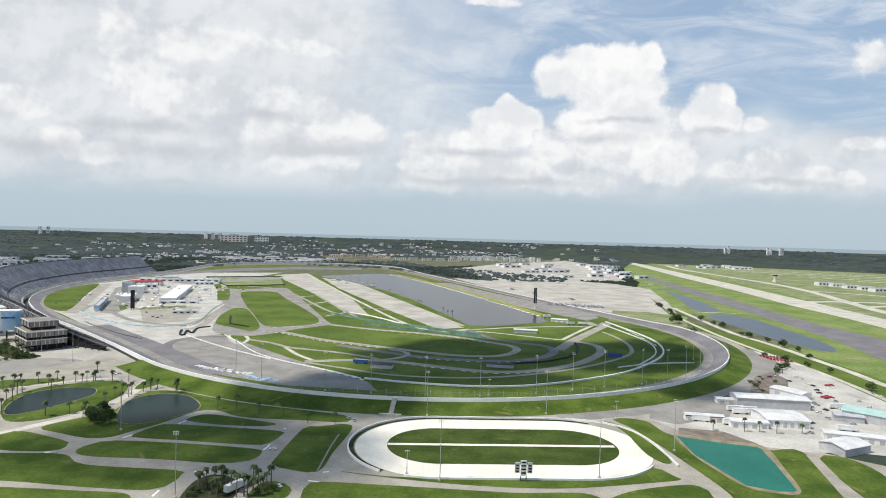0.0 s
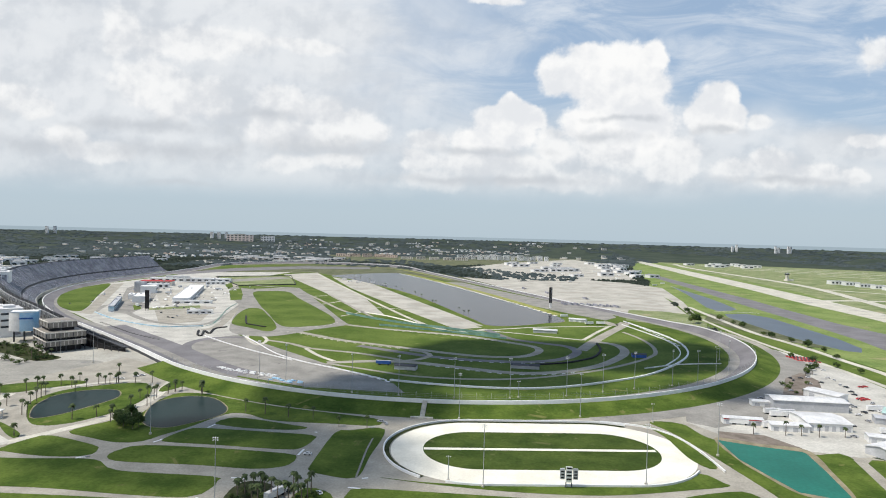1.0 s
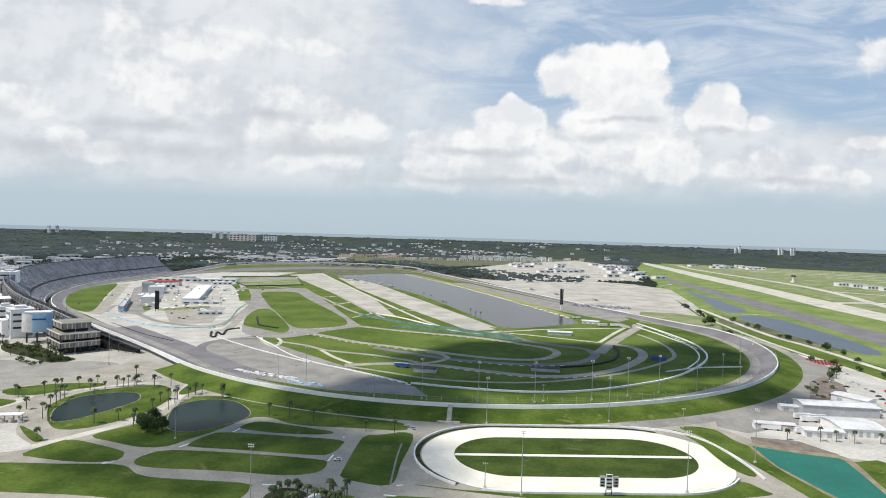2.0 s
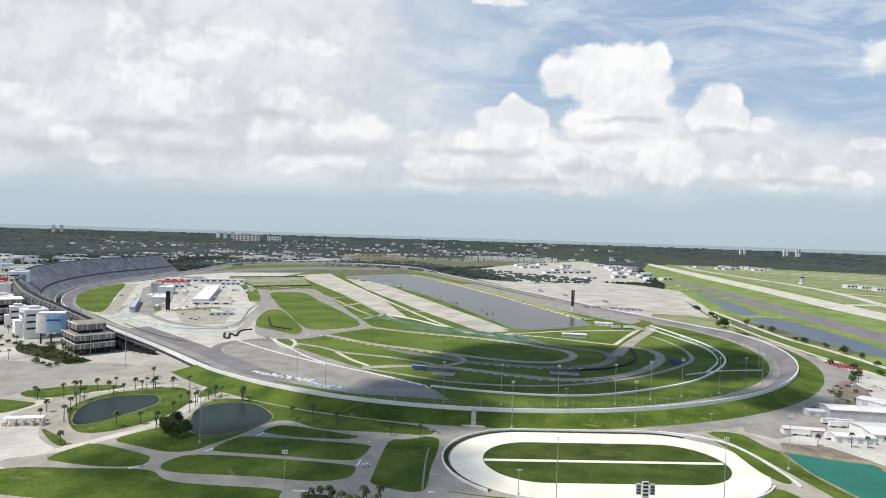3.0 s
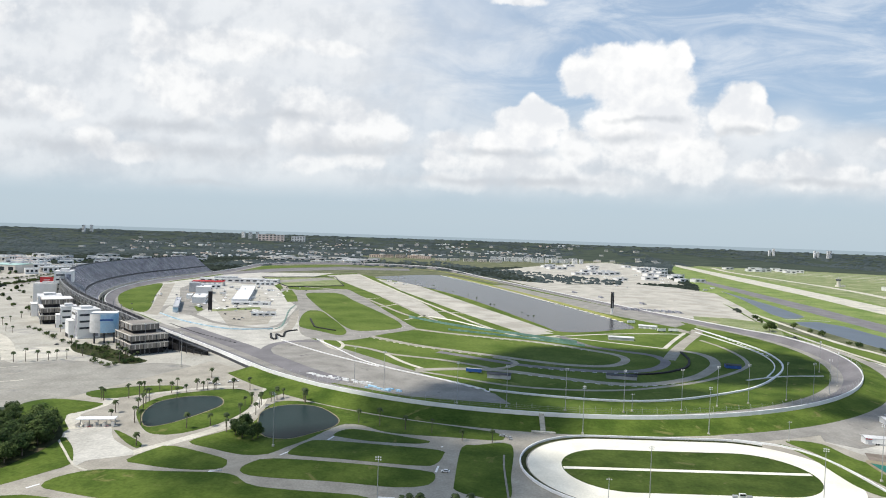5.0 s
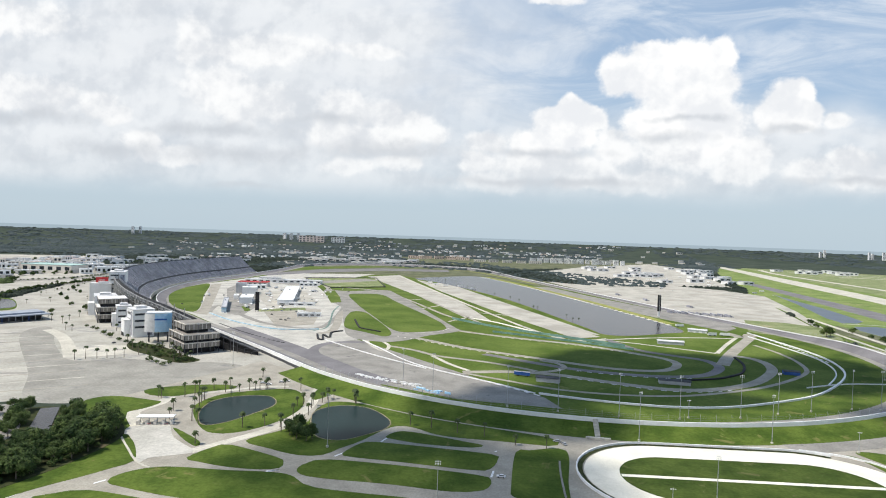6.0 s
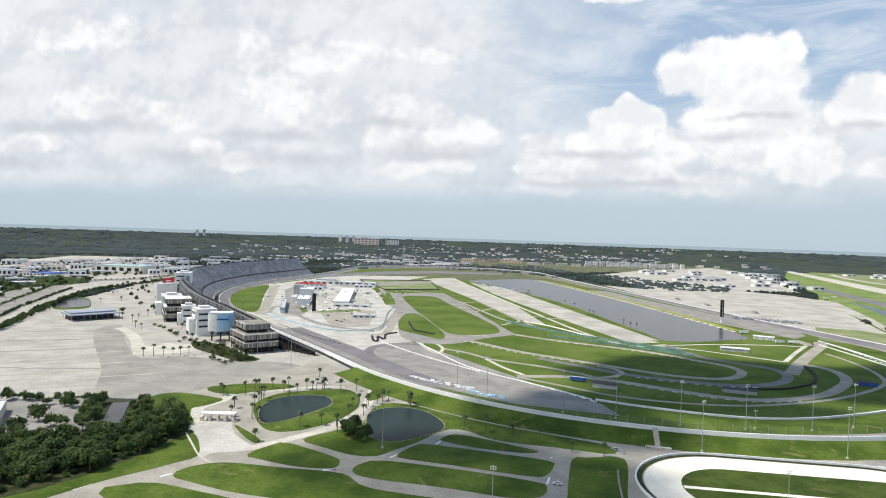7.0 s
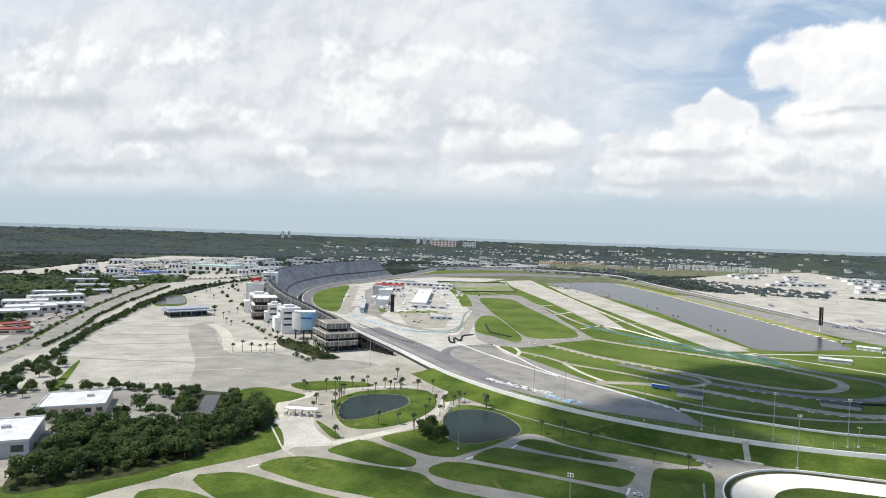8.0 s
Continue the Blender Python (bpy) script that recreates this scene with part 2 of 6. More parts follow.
LOT_GREY = surface("worn_lot_asphalt", (0.235, 0.226, 0.198), (0.32, 0.306, 0.268), 26, 0.92, 2.0, 0.01, ((0.22, 0.215, 0.20), 28, 0.03), amp=0.2)
BLUE_SLATE = surface("blue_grey_roofing", (0.25, 0.28, 0.33), (0.34, 0.37, 0.42), 9, 0.6, 1.5)
SCREEN = surface("teal_windscreen", (0.10, 0.20, 0.17), (0.2, 0.33, 0.29), 12, 0.8, 1.5)
BLUE_BOARD = surface("pale_blue_boards", (0.25, 0.45, 0.58), (0.6, 0.68, 0.72), 9, 0.6, 1.0)


def liquid(name, tint, rough=0.08, ripple=0.012, spec=0.22):
    m = surface(name, tint, tuple(c * 1.25 for c in tint), 40, rough, 2.0, ripple, spec=spec)
    return m


LAKE = liquid("lake_water", (0.045, 0.046, 0.05), 0.2, 0.012, 0.1)
POND = liquid("pond_water", (0.014, 0.028, 0.028), 0.32, 0.012, 0.03)
CANAL = liquid("canal_water", (0.065, 0.085, 0.11), 0.3, 0.012, 0.05)
TEAL = liquid("teal_water", (0.014, 0.122, 0.088), 0.25, 0.012, 0.04)

BARK = surface("grey_brown_bark", (0.10, 0.08, 0.06), (0.18, 0.15, 0.12), 2, 0.95, 0.3, 0.03)
LEAF = surface("oak_leaves", (0.022, 0.046, 0.013), (0.082, 0.116, 0.032), 14, 0.8, 0.9, vary=0.5, spec=0.2, amp=0.25)
PALM_LEAF = surface("palm_fronds", (0.035, 0.055, 0.018), (0.065, 0.09, 0.03), 5, 0.7, 0.6, vary=0.25, spec=0.25, amp=0.2)
# Distance haze is painted into this leaf colour: paler and bluer than DARK_WOOD.
HAZED_LEAF = surface("hazed_far_leaves", (0.036, 0.050, 0.052), (0.066, 0.082, 0.082), 260, 0.9, 9, vary=0.09, spec=0.1)
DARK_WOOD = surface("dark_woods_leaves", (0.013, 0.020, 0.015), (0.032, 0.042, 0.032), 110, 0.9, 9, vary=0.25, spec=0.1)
ROOF = surface("white_roof_membrane", (0.50, 0.50, 0.50), (0.66, 0.66, 0.655), 10, 0.7, 1.5, 0, ((0.5, 0.5, 0.49), 9, 0.0))
SHED = surface("grey_sheet_metal", (0.38, 0.39, 0.41), (0.5, 0.51, 0.53), 8, 0.5, 0.8)
TAN = surface("tan_stucco", (0.56, 0.44, 0.37), (0.68, 0.56, 0.48), 12, 0.85, 1.0)
CREAM = surface("cream_stucco", (0.6, 0.56, 0.5), (0.72, 0.68, 0.62), 12, 0.85, 1.0)
RED = surface("red_paint", (0.45, 0.03, 0.035), (0.55, 0.05, 0.05), 6, 0.55, 0.8)
BLUE = surface("blue_paint", (0.03, 0.09, 0.32), (0.05, 0.13, 0.42), 6, 0.5, 0.8)
SKYBLUE = surface("pale_blue_print", (0.28, 0.52, 0.72), (0.5, 0.68, 0.82), 10, 0.5, 1.2)
TEALROOF = surface("green_teal_roof", (0.33, 0.49, 0.45), (0.42, 0.58, 0.54), 8, 0.6, 1.0)
# Tyres and boards; also paints the shade in openings and under the stand.
BLACK = surface("black_rubber_and_shade", (0.015, 0.015, 0.016), (0.03, 0.03, 0.032), 3, 0.8, 0.5)
POLE = surface("galvanised_steel", (0.33, 0.34, 0.35), (0.43, 0.44, 0.45), 4, 0.45, 0.5, metal=0.3)
FRAME = surface("grandstand_steel", (0.21, 0.215, 0.215), (0.33, 0.335, 0.33), 6, 0.6, 0.5)
GLASS = surface("dark_window_glass", (0.02, 0.025, 0.03), (0.04, 0.05, 0.06), 6, 0.12, 1.0, spec=0.6)
CAR_WHITE = surface("white_car_paint", (0.7, 0.7, 0.7), (0.76, 0.76, 0.76), 2, 0.3, 0.5, spec=0.5)
CAR_DARK = surface("dark_car_paint", (0.02, 0.022, 0.03), (0.05, 0.05, 0.06), 2, 0.3, 0.5, spec=0.5)
CAR_SILVER = surface("silver_car_paint", (0.35, 0.36, 0.38), (0.42, 0.43, 0.45), 2, 0.3, 0.5, spec=0.5)
PINK = surface("pale_pink_stucco", (0.72, 0.60, 0.54), (0.82, 0.71, 0.65), 12, 0.85, 1.0)
DIRT = surface("dark_brown_dirt", (0.12, 0.10, 0.08), (0.24, 0.20, 0.165), 9, 0.95, 0.8, 0.04)
CAMP_GRASS = surface("yellowed_grass", (0.20, 0.22, 0.05), (0.33, 0.33, 0.11), 14, 0.95, 1.5, 0.05, spec=0.1)
UNDERGROWTH = surface("dark_undergrowth", (0.025, 0.035, 0.014), (0.06, 0.065, 0.028), 6, 0.95, 0.8, 0.2, ((0.10, 0.085, 0.05), 7, 0.02), spec=0.1)
BRICK_RED = surface("red_brown_roofing", (0.22, 0.06, 0.045), (0.32, 0.10, 0.075), 8, 0.8, 1.0)
CANOPY = surface("wood_canopy", (0.034, 0.052, 0.020), (0.062, 0.088, 0.032), 20, 0.9, 2.0, vary=0.35, spec=0.1)
WORN = surface("worn_verge", (0.085, 0.095, 0.05), (0.155, 0.162, 0.095), 40, 0.95, 3.0, 0.05, ((0.20, 0.19, 0.16), 30, 0.03), spec=0.1, amp=0.25)


# ---- shapes ----
def link(name, bm, material, parent=None, label="", smooth=False):
    """Link a bmesh as one mesh object; parent: the thing or part that it belongs to."""
    me = bpy.data.meshes.new(name)
    bm.to_mesh(me)
    bm.free()
    for m in material if isinstance(material, (list, tuple)) else [material]:
        me.materials.append(m)
    if smooth:
        me.shade_smooth()
    ob = new(name, me)
    if parent:
        ob.parent = parent
    return tagged(ob, label) if label else ob


def part(name, bm, material, parent, label=""):
    return link(name, bm, material, parent, label)


def curve(points, closed=False, step=8.0):
    """A smooth line through the points (Catmull-Rom), as 2D vectors about step metres apart."""
    p = [Vector(q[:2]) for q in points]
    n, line = len(p), []
    for k in range(n if closed else n - 1):
        a, b, c, d = (p[(k + j) % n] if closed else p[min(max(k + j, 0), n - 1)] for j in (-1, 0, 1, 2))
        m = max(2, int((c - b).length / step))
        for j in range(m):
            t = j / m
            line.append(0.5 * (2 * b + (c - a) * t + (2 * a - 5 * b + 4 * c - d) * t * t + (3 * b - a - 3 * c + d) * t ** 3))
    if not closed:
        line.append(p[-1])
    return line


def straight(points):
    return [Vector(q) for q in points]


def slab(outline, z, depth=0.15):
    """A flat sheet with the outline, with side faces down by depth."""
    bm = bmesh.new()
    top = [bm.verts.new((q.x, q.y, z)) for q in outline]
    low = [bm.verts.new((q.x, q.y, z - depth)) for q in outline]
    f = bm.faces.new(top)
    f.normal_update()
    if f.normal.z < 0:
        f.normal_flip()
    n = len(top)
    for k in range(n):
        bm.faces.new((top[k], top[(k + 1) % n], low[(k + 1) % n], low[k]))
    bmesh.ops.triangulate(bm, faces=[f])
    return bm


def sweep(line, profile, closed=False):
    """Sweep a profile along a line; profile(k) or a list of (offset to the right of the way, z)."""
    bm = bmesh.new()
    rows, n = [], len(line)
    for k, q in enumerate(line):
        a, b = (line[k - 1] if k or closed else q), (line[(k + 1) % n] if k < n - 1 or closed else q)
        d = (b - a).normalized()
        side = Vector((d.y, -d.x))
        shape = profile(k) if callable(profile) else profile
        rows.append([bm.verts.new((q.x + side.x * o, q.y + side.y * o, z)) for o, z in shape])
    for k in range(n if closed else n - 1):
        a, b = rows[k], rows[(k + 1) % n]
        for j in range(len(a) - 1):
            bm.faces.new((a[j], a[j + 1], b[j + 1], b[j]))
    return bm


def setting(name, bm, material, label, category, smooth=False):
    return tagged(link(name, bm, material, smooth=smooth), label, category, kind="structure")


CLEARED = []


def island(points, material=None, z=0.16, name="grass_island", label="mown green grass island between grey asphalt lanes", category="grass", sharp=False):
    outline = straight(points) if sharp else curve(points, True, 5)
    z += 0.0005 * len(CLEARED)            # no two sheets in one plane
    CLEARED.append(outline)
    return setting(name, slab(outline, z), material or GRASS, label, category)


def lane(points, width, z=0.1, material=None, name="road", label="grey asphalt service road", step=8.0):
    h = width / 2
    return setting(name, sweep(curve(points, False, step), [(-h, z - 0.12), (-h, z), (h, z), (h, z - 0.12)]), material or LANE, label, "road")


def wall_line(points, height=1.0, thick=0.6, z=0.0, material=None, name="barrier_wall", label="white concrete barrier wall along the road", closed=False, step=8.0):
    h = thick / 2
    line = points if isinstance(points[0], Vector) else curve(points, closed, step)
    return setting(name, sweep(line, [(-h, z), (-h, z + height), (h, z + height), (h, z)], closed), material or WHITE, label, "wall")


# ---- the ground ----
def land():
    bm = bmesh.new()
    rings = [(0, 0), (900, 0), (1800, 0), (3600, 0), (4200, 22), (4850, 84)]
    rows = []
    for r, z in rings:
        rows.append([bm.verts.new((r * math.sin(a * math.tau / 96) - 50, 20 + r * math.cos(a * math.tau / 96), z)) for a in range(96 if r else 1)])
    for k in range(96):
        bm.faces.new((rows[0][0], rows[1][(k + 1) % 96], rows[1][k]))
        for a, b in zip(rows[1:], rows[2:]):
            bm.faces.new((a[k], a[(k + 1) % 96], b[(k + 1) % 96], b[k]))
    bmesh.ops.recalc_face_normals(bm, faces=bm.faces)
    return bm


# Glowing ring added as painted haze; it softens the land's far edge.
BACKDROP = bpy.data.materials.new("horizon_haze_glow")
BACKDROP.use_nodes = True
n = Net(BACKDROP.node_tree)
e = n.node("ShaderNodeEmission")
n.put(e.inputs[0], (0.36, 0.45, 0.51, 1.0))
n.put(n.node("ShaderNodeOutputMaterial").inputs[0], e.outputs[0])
setting("backdrop", sweep([Vector((-50 + 4860 * math.sin(a * math.tau / 96), 20 + 4860 * math.cos(a * math.tau / 96))) for a in range(96)], [(0, 60), (0, 108)], True), BACKDROP, "pale glowing strip added as haze along the horizon", "backdrop")
setting("ground", land(), WOOD_FLOOR, "flat dark green wooded land reaching the hazy horizon", "ground")


# ---- wide land patches ----
def patch(points, material, z, name, label, category="land", sharp=True):
    return island(points, material, z, name, label, category, sharp)


patch([(395, 400), (372, 900), (410, 1140), (460, 1500), (560, 1800), (720, 2500), (980, 3300), (1120, 3300), (860, 1530), (700, 980), (640, 400)], AIR_GRASS, 0.02, "airfield_grass", "bright green mown airfield grass beside the taxiway", "grass")
patch([(640, 400), (700, 980), (860, 1530), (1120, 3300), (1080, 4400), (1700, 3900), (2080, 3150), (2300, 2500), (2300, 400)], ROUGH_GRASS, 0.024, "airfield_grass", "dry pale green airfield grass beyond the runway", "grass")
patch([(300, 380), (300, 500), (345, 640), (350, 780), (350, 900), (290, 1020), (360, 1180), (420, 1140), (405, 900), (405, 380)], LAWN, 0.022, "verge", "dry grass verge between road and track", "grass")
patch([(1100, 3719), (954, 2518), (869, 1844), (812, 1439), (774, 1180), (754, 1049)] + [(690, 480), (610, 480)] + [(669, 930), (688, 1049), (704, 1249), (763, 1618), (828, 2185), (1002, 3386)], CONCRETE, 0.06, "runway", "long pale concrete airport runway", "runway")
patch([(710, 2260), (663, 1751), (625, 1326), (604, 1167), (582, 955), (586, 816)] + [(560, 480), (455, 480)] + [(475, 660), (506, 793), (525, 932), (548, 1163), (600, 1583), (654, 2082)], TRACK, 0.06, "taxiway", "dark purplish asphalt taxiway", "runway")
lane([(442, 1078), (484, 1080), (517, 1072)], 4, 0.09, CONCRETE, "road", "pale dike path between the canals")
lane([(1150, 3200), (1064, 2741), (1033, 1995), (985, 1673), (894, 1363), (840, 1180), (790, 900)], 26, 0.07, CONCRETE, "taxiway", "narrow pale taxiway beyond the runway")
lane([(720, 1262), (800, 1340), (894, 1363), (1010, 1360)], 24, 0.075, CONCRETE, "taxiway", "narrow pale taxiway beyond the runway")
lane([(985, 1673), (1100, 1560), (1110, 1420), (1010, 1330), (870, 1260)], 18, 0.072, CONCRETE, "taxiway", "narrow pale taxiway beyond the runway")
for k in range(9):
    lane([(1180 + 60 * k, 3150 - 190 * k), (1500 + 30 * k, 3000 - 180 * k), (1900, 2850 - 170 * k)], 10 + 7 * (k % 3), 0.05, CONCRETE, "airfield_path", "pale sandy track across the airfield")
patch([(576, 1663), (563, 1555), (553, 1460), (539, 1326), (521, 1213), (504, 1126), (477, 1094), (452, 1089), (457, 1150), (490, 1279), (526, 1424), (552, 1551)], CANAL, 0.08, "canal_water", "grey blue drainage canal water", "water")
patch([(447, 1048), (488, 1058), (504, 1010), (495, 909), (485, 807), (469, 736), (450, 708), (437, 716), (428, 760), (423, 833), (430, 931), (431, 1002)], CANAL, 0.08, "canal_water", "grey blue drainage canal water", "water")
lane([(422, 1141), (401, 943), (392, 833), (397, 767), (398, 707), (396, 649), (396, 603), (391, 550)] + [(388, 470), (380, 400)], 9, 0.1, CONCRETE, "road", "pale two-lane road beside the canal")
lane([(377, 997), (364, 857), (360, 765), (360, 708)] + [(362, 640), (360, 560), (352, 470)], 6, 0.1, CONCRETE, "road", "pale road outside the back straight")
patch([(14, 1791), (169, 1673), (368, 1814), (478, 1725), (503, 1602), (374, 1025), (328, 947), (262, 1053), (189, 1209), (95, 1499)], PALE_SAND, 0.07, "parking_lot", "pale empty sandy lot behind the back straight", "paving")
patch([(18, 2287), (230, 2782), (672, 3466), (742, 2974), (535, 1810), (350, 1807), (136, 1661)], PALE_SAND, 0.05, "parking_lot", "sandy industrial lot with scattered buildings", "paving")
patch([(-299, 2121), (-182, 2145), (14, 1791), (95, 1499), (-17, 1604), (-159, 1871)], WORN, 0.05, "verge", "dry grass verge outside the far turn", "grass")
patch([(-701, 3263), (-276, 3258), (25, 3020), (912, 4699), (905, 3627), (639, 3294), (-25, 2346), (-457, 2571)], WORN, 0.03, "verge", "dry open grass field beyond the track", "grass")
patch([(-873, 2031), (-637, 2350), (-410, 2302), (-299, 2121), (-415, 1927), (-641, 1759)], WORN, 0.03, "verge", "dry open grass field beyond the track", "grass")
# west side: lots along the grandstand, boulevard, small stores
patch([(-545, 330), (-695, 560), (-820, 745), (-960, 1120), (-1080, 1420), (-1050, 1650), (-850, 1650), (-830, 1300), (-640, 850), (-455, 735), (-330, 622), (-240, 535), (-300, 462), (-352, 466)], LOT, 0.05, "parking_lot", "wide sun-bleached empty asphalt parking lot", "paving")
for ends in ([(-695, 609), (-606, 653)], [(-626, 505), (-555, 557)], [(-586, 451), (-484, 482)], [(-660, 558), (-588, 600)]):
    lane(ends, 4.5, 0.075, ASPHALT, "lot_band", "darker worn driving band across the parking lot")
for k in range(11):
    t = k / 10
    lane([(-512 - 170 * t, 388 + 205 * t), (-415 - 180 * t, 460 + 205 * t)], 1.6, 0.1, CONCRETE if k % 2 else LANE, "stall_line", "faint worn row line on the parking lot")
patch([(-624, 637), (-487, 486), (-420, 410), (-354, 439), (-322, 492), (-315, 536), (-353, 557), (-397, 548), (-450, 551), (-483, 533), (-545, 590), (-630, 688)], LOT_GREY, 0.058, "parking_lot", "darker worn grey side of the parking lot", "paving", False)
BOULEVARD = [(-661, 433), (-710, 504), (-790, 611), (-888, 751), (-997, 925), (-1111, 1135)] + [(-1060, 1320), (-1110, 1700)]
patch([(-576, 372), (-629, 464), (-712, 583), (-828, 757), (-952, 1006)] + [(-1000, 1330), (-1050, 1650), (-1180, 1650), (-1150, 1250)] + [(-1326, 1370), (-1145, 1042), (-943, 757), (-848, 611), (-798, 531)] + [(-600, 250)], LOT, 0.03, "pavement", "pale paved strip along the boulevard", "paving")
lane([(-560, 240)] + BOULEVARD, 52, 0.08, ASPHALT, "boulevard", "wide pale grey boulevard with several lanes")
lane([(-560, 240)] + BOULEVARD, 3.5, 0.14, GRASS, "median", "narrow planted median of the boulevard")
patch([(-524, 335), (-500, 367), (-425, 404), (-368, 346), (-408, 313), (-379, 231)] + [(-470, 220)], ASPHALT, 0.05, "store_lot", "grey asphalt lot round white-roofed stores", "paving")
patch([(-1696, 1390), (-1951, 2051), (-1656, 2211), (-1060, 1353), (-1117, 1195), (-1233, 1177), (-1383, 1124), (-1437, 1067), (-1481, 1020), (-1572, 1086), (-1595, 1190)], PALE_SAND, 0.03, "paving", "pale paved shopping district beyond the grandstand", "paving")
patch([(-996, 673), (-1029, 834), (-1119, 1010), (-1037, 965), (-876, 699), (-763, 506)], ASPHALT, 0.04, "store_lot", "grey asphalt lots of roadside stores", "paving")
lane([(-620, 672), (-581, 642), (-541, 601), (-510, 563)], 12, 0.1, CONCRETE, "footpath", "pale curved path across the lot")
patch([(-527, 576), (-507, 604), (-460, 614), (-443, 586), (-473, 555), (-499, 541)], CONCRETE, 0.09, "plaza", "pale plaza beside the entrance towers", "paving")
patch([(-880, 2100), (-1000, 2300), (-900, 2600), (-620, 2750), (-420, 2600), (-560, 2450)], PALE_SAND, 0.03, "paving", "pale lots and roofs beyond the far turn", "paving")
# the speedway's outer wall: two turns, a straight back stretch and a bent front stretch
C1, C2, R = Vector((-20.7, 776.5)), Vector((-462, 1978)), 343.8


def arc(c, r, a, b, n):
    return [c + r * Vector((math.cos(radians(a + (b - a) * k / n)), math.sin(radians(a + (b - a) * k / n)))) for k in range(n + 1)]


TURN1 = arc(C1, R, 222, 380.2, 90)
BACK = [TURN1[-1].lerp(arc(C2, R, 20.2, 21, 1)[0], k / 40) for k in range(1, 40)]
TURN3 = arc(C2, R, 20.2, 172, 60)
FRONT = curve([TURN3[-1], (-785, 1850), (-774, 1680), (-772, 1500), (-778, 1350), (-757, 1190), (-714, 1058), (-657, 950), (-585, 855), (-515, 779), (-456, 725), (-343, 616), TURN1[0]], False, 15)[1:-1]
LOOP = TURN1 + BACK + TURN3 + FRONT


def bank():
    """Height of the outer edge at each point of the loop, eased from stretch to stretch."""
    raw = [6.0] * len(TURN1) + [1.2] * len(BACK) + [6.0] * len(TURN3) + [4.2] * len(FRONT)
    n = len(raw)
    return [sum(raw[(k + j) % n] for j in range(-6, 7)) / 13 for k in range(n)]


BANK = bank()
# the way runs counter-clockwise, so the inside lies at negative offsets
CLEARED.append([q + (q - Vector((-250, 1380))).normalized() * 45 for q in LOOP])
setting("infield", slab([q for q in LOOP], 0.04), LAWN, "flat green grass infield of the speedway", "grass")
setting("racetrack", sweep(LOOP, lambda k: [(-14.5, 0.3), (-1, BANK[k]), (0, BANK[k])], True), TRACK, "dark grey asphalt banked racing surface", "racetrack")
setting("track_apron", sweep(LOOP, lambda k: [(-24, 0.12), (-14.4, 0.3)], True), ASPHALT, "paler grey asphalt apron below the banking", "racetrack")
setting("track_wall", sweep(LOOP, lambda k: [(-0.2, BANK[k] - 0.5), (-0.2, BANK[k] + 1.1), (0.7, BANK[k] + 1.1), (0.9, BANK[k] - 2.6)], True), WHITE, "white concrete retaining wall round the banked track", "wall")

setting("embankment", sweep(TURN1, lambda k: [(0.8, BANK[k] - 1.6), (3, BANK[k] - 2.1), (19, 0.4), (23, 0.05)]), GRASS, "steep mown grass embankment outside the banked turn", "embankment")
lane([tuple(q) for q in arc(C1, R + 27, 222, 372, 40)], 12, 0.1, LANE, "perimeter_road", "grey asphalt road at the foot of the embankment")
# Dark skirt under the front wall; its colour stands for the shade there.
setting("track_skirt", sweep(FRONT + TURN1[:4], lambda k: [(0.85, 2.4), (1.6, 0.0)]), STEEL, "retaining skirt painted dark as the shade below the track wall", "wall")
setting("track_skirt", sweep(TURN1[-4:] + BACK + TURN3, lambda k: [(0.85, 5.2 if k > 40 else 1.2), (9.0, 0.0)]), ROUGH_GRASS, "grass bank below the track wall", "embankment")
setting("turn_turf", sweep(TURN3[4:-4], [(-23.5, 0.11), (-78, 0.11)]), WORN, "dull worn turf inside the far turn", "grass")
# GRASS over the paler LAWN: part of the cloud's shade is in this colour.
setting("turn_turf", sweep(TURN1[30:], [(-23.5, 0.09), (-62, 0.09)]), GRASS, "mown turf inside the banked turn, darkened as cloud shade", "grass")
# front paddock lanes and grass
island([(-342, 297), (-373, 430), (-324, 572), (-264, 530)] + [(-65, 417), (89, 438)] + [(236, 512), (229, 460), (209, 372)] + [(260, 330), (260, 260)] + [(240, 230), (-60, 180), (-420, 180), (-470, 330)], LANE, 0.06, "paving_front", "worn grey asphalt paving of the outer paddock", "paving", True)
island([(-266, 334), (-260, 352), (-252, 357), (-220, 344), (-214, 338), (-213, 330), (-222, 326), (-239, 326), (-258, 330)])
island([(-286, 298), (-286, 308), (-272, 320), (-239, 322), (-207, 323)] + [(-188, 310), (-139, 306), (-134, 301), (-134, 291), (-141, 282), (-172, 283), (-209, 287)] + [(-246, 288), (-276, 294)])
island([(-305, 271), (-301, 282), (-288, 288), (-257, 284), (-233, 281)] + [(-177, 279), (-146, 275)] + [(-150, 250), (-250, 250)])
island([(-224, 408), (-227, 437), (-221, 455), (-201, 455), (-178, 444), (-140, 428), (-72, 408), (-65, 398), (-71, 392), (-97, 394), (-135, 397), (-155, 409), (-166, 410), (-173, 400), (-182, 378), (-191, 363), (-197, 352), (-210, 349), (-230, 356), (-247, 365), (-236, 384), (-226, 400)])
island([(-169, 389), (-164, 399), (-153, 400), (-120, 389), (-110, 385), (-116, 380), (-143, 380), (-164, 385)])
island([(-187, 356), (-181, 374), (-172, 378), (-135, 375), (-104, 371), (-101, 364), (-105, 349), (-115, 346), (-156, 350), (-181, 352)])
island([(-204, 331), (-201, 340), (-192, 346), (-155, 345), (-112, 340), (-104, 335), (-105, 325), (-110, 320), (-123, 317), (-154, 320), (-188, 321), (-200, 324)])
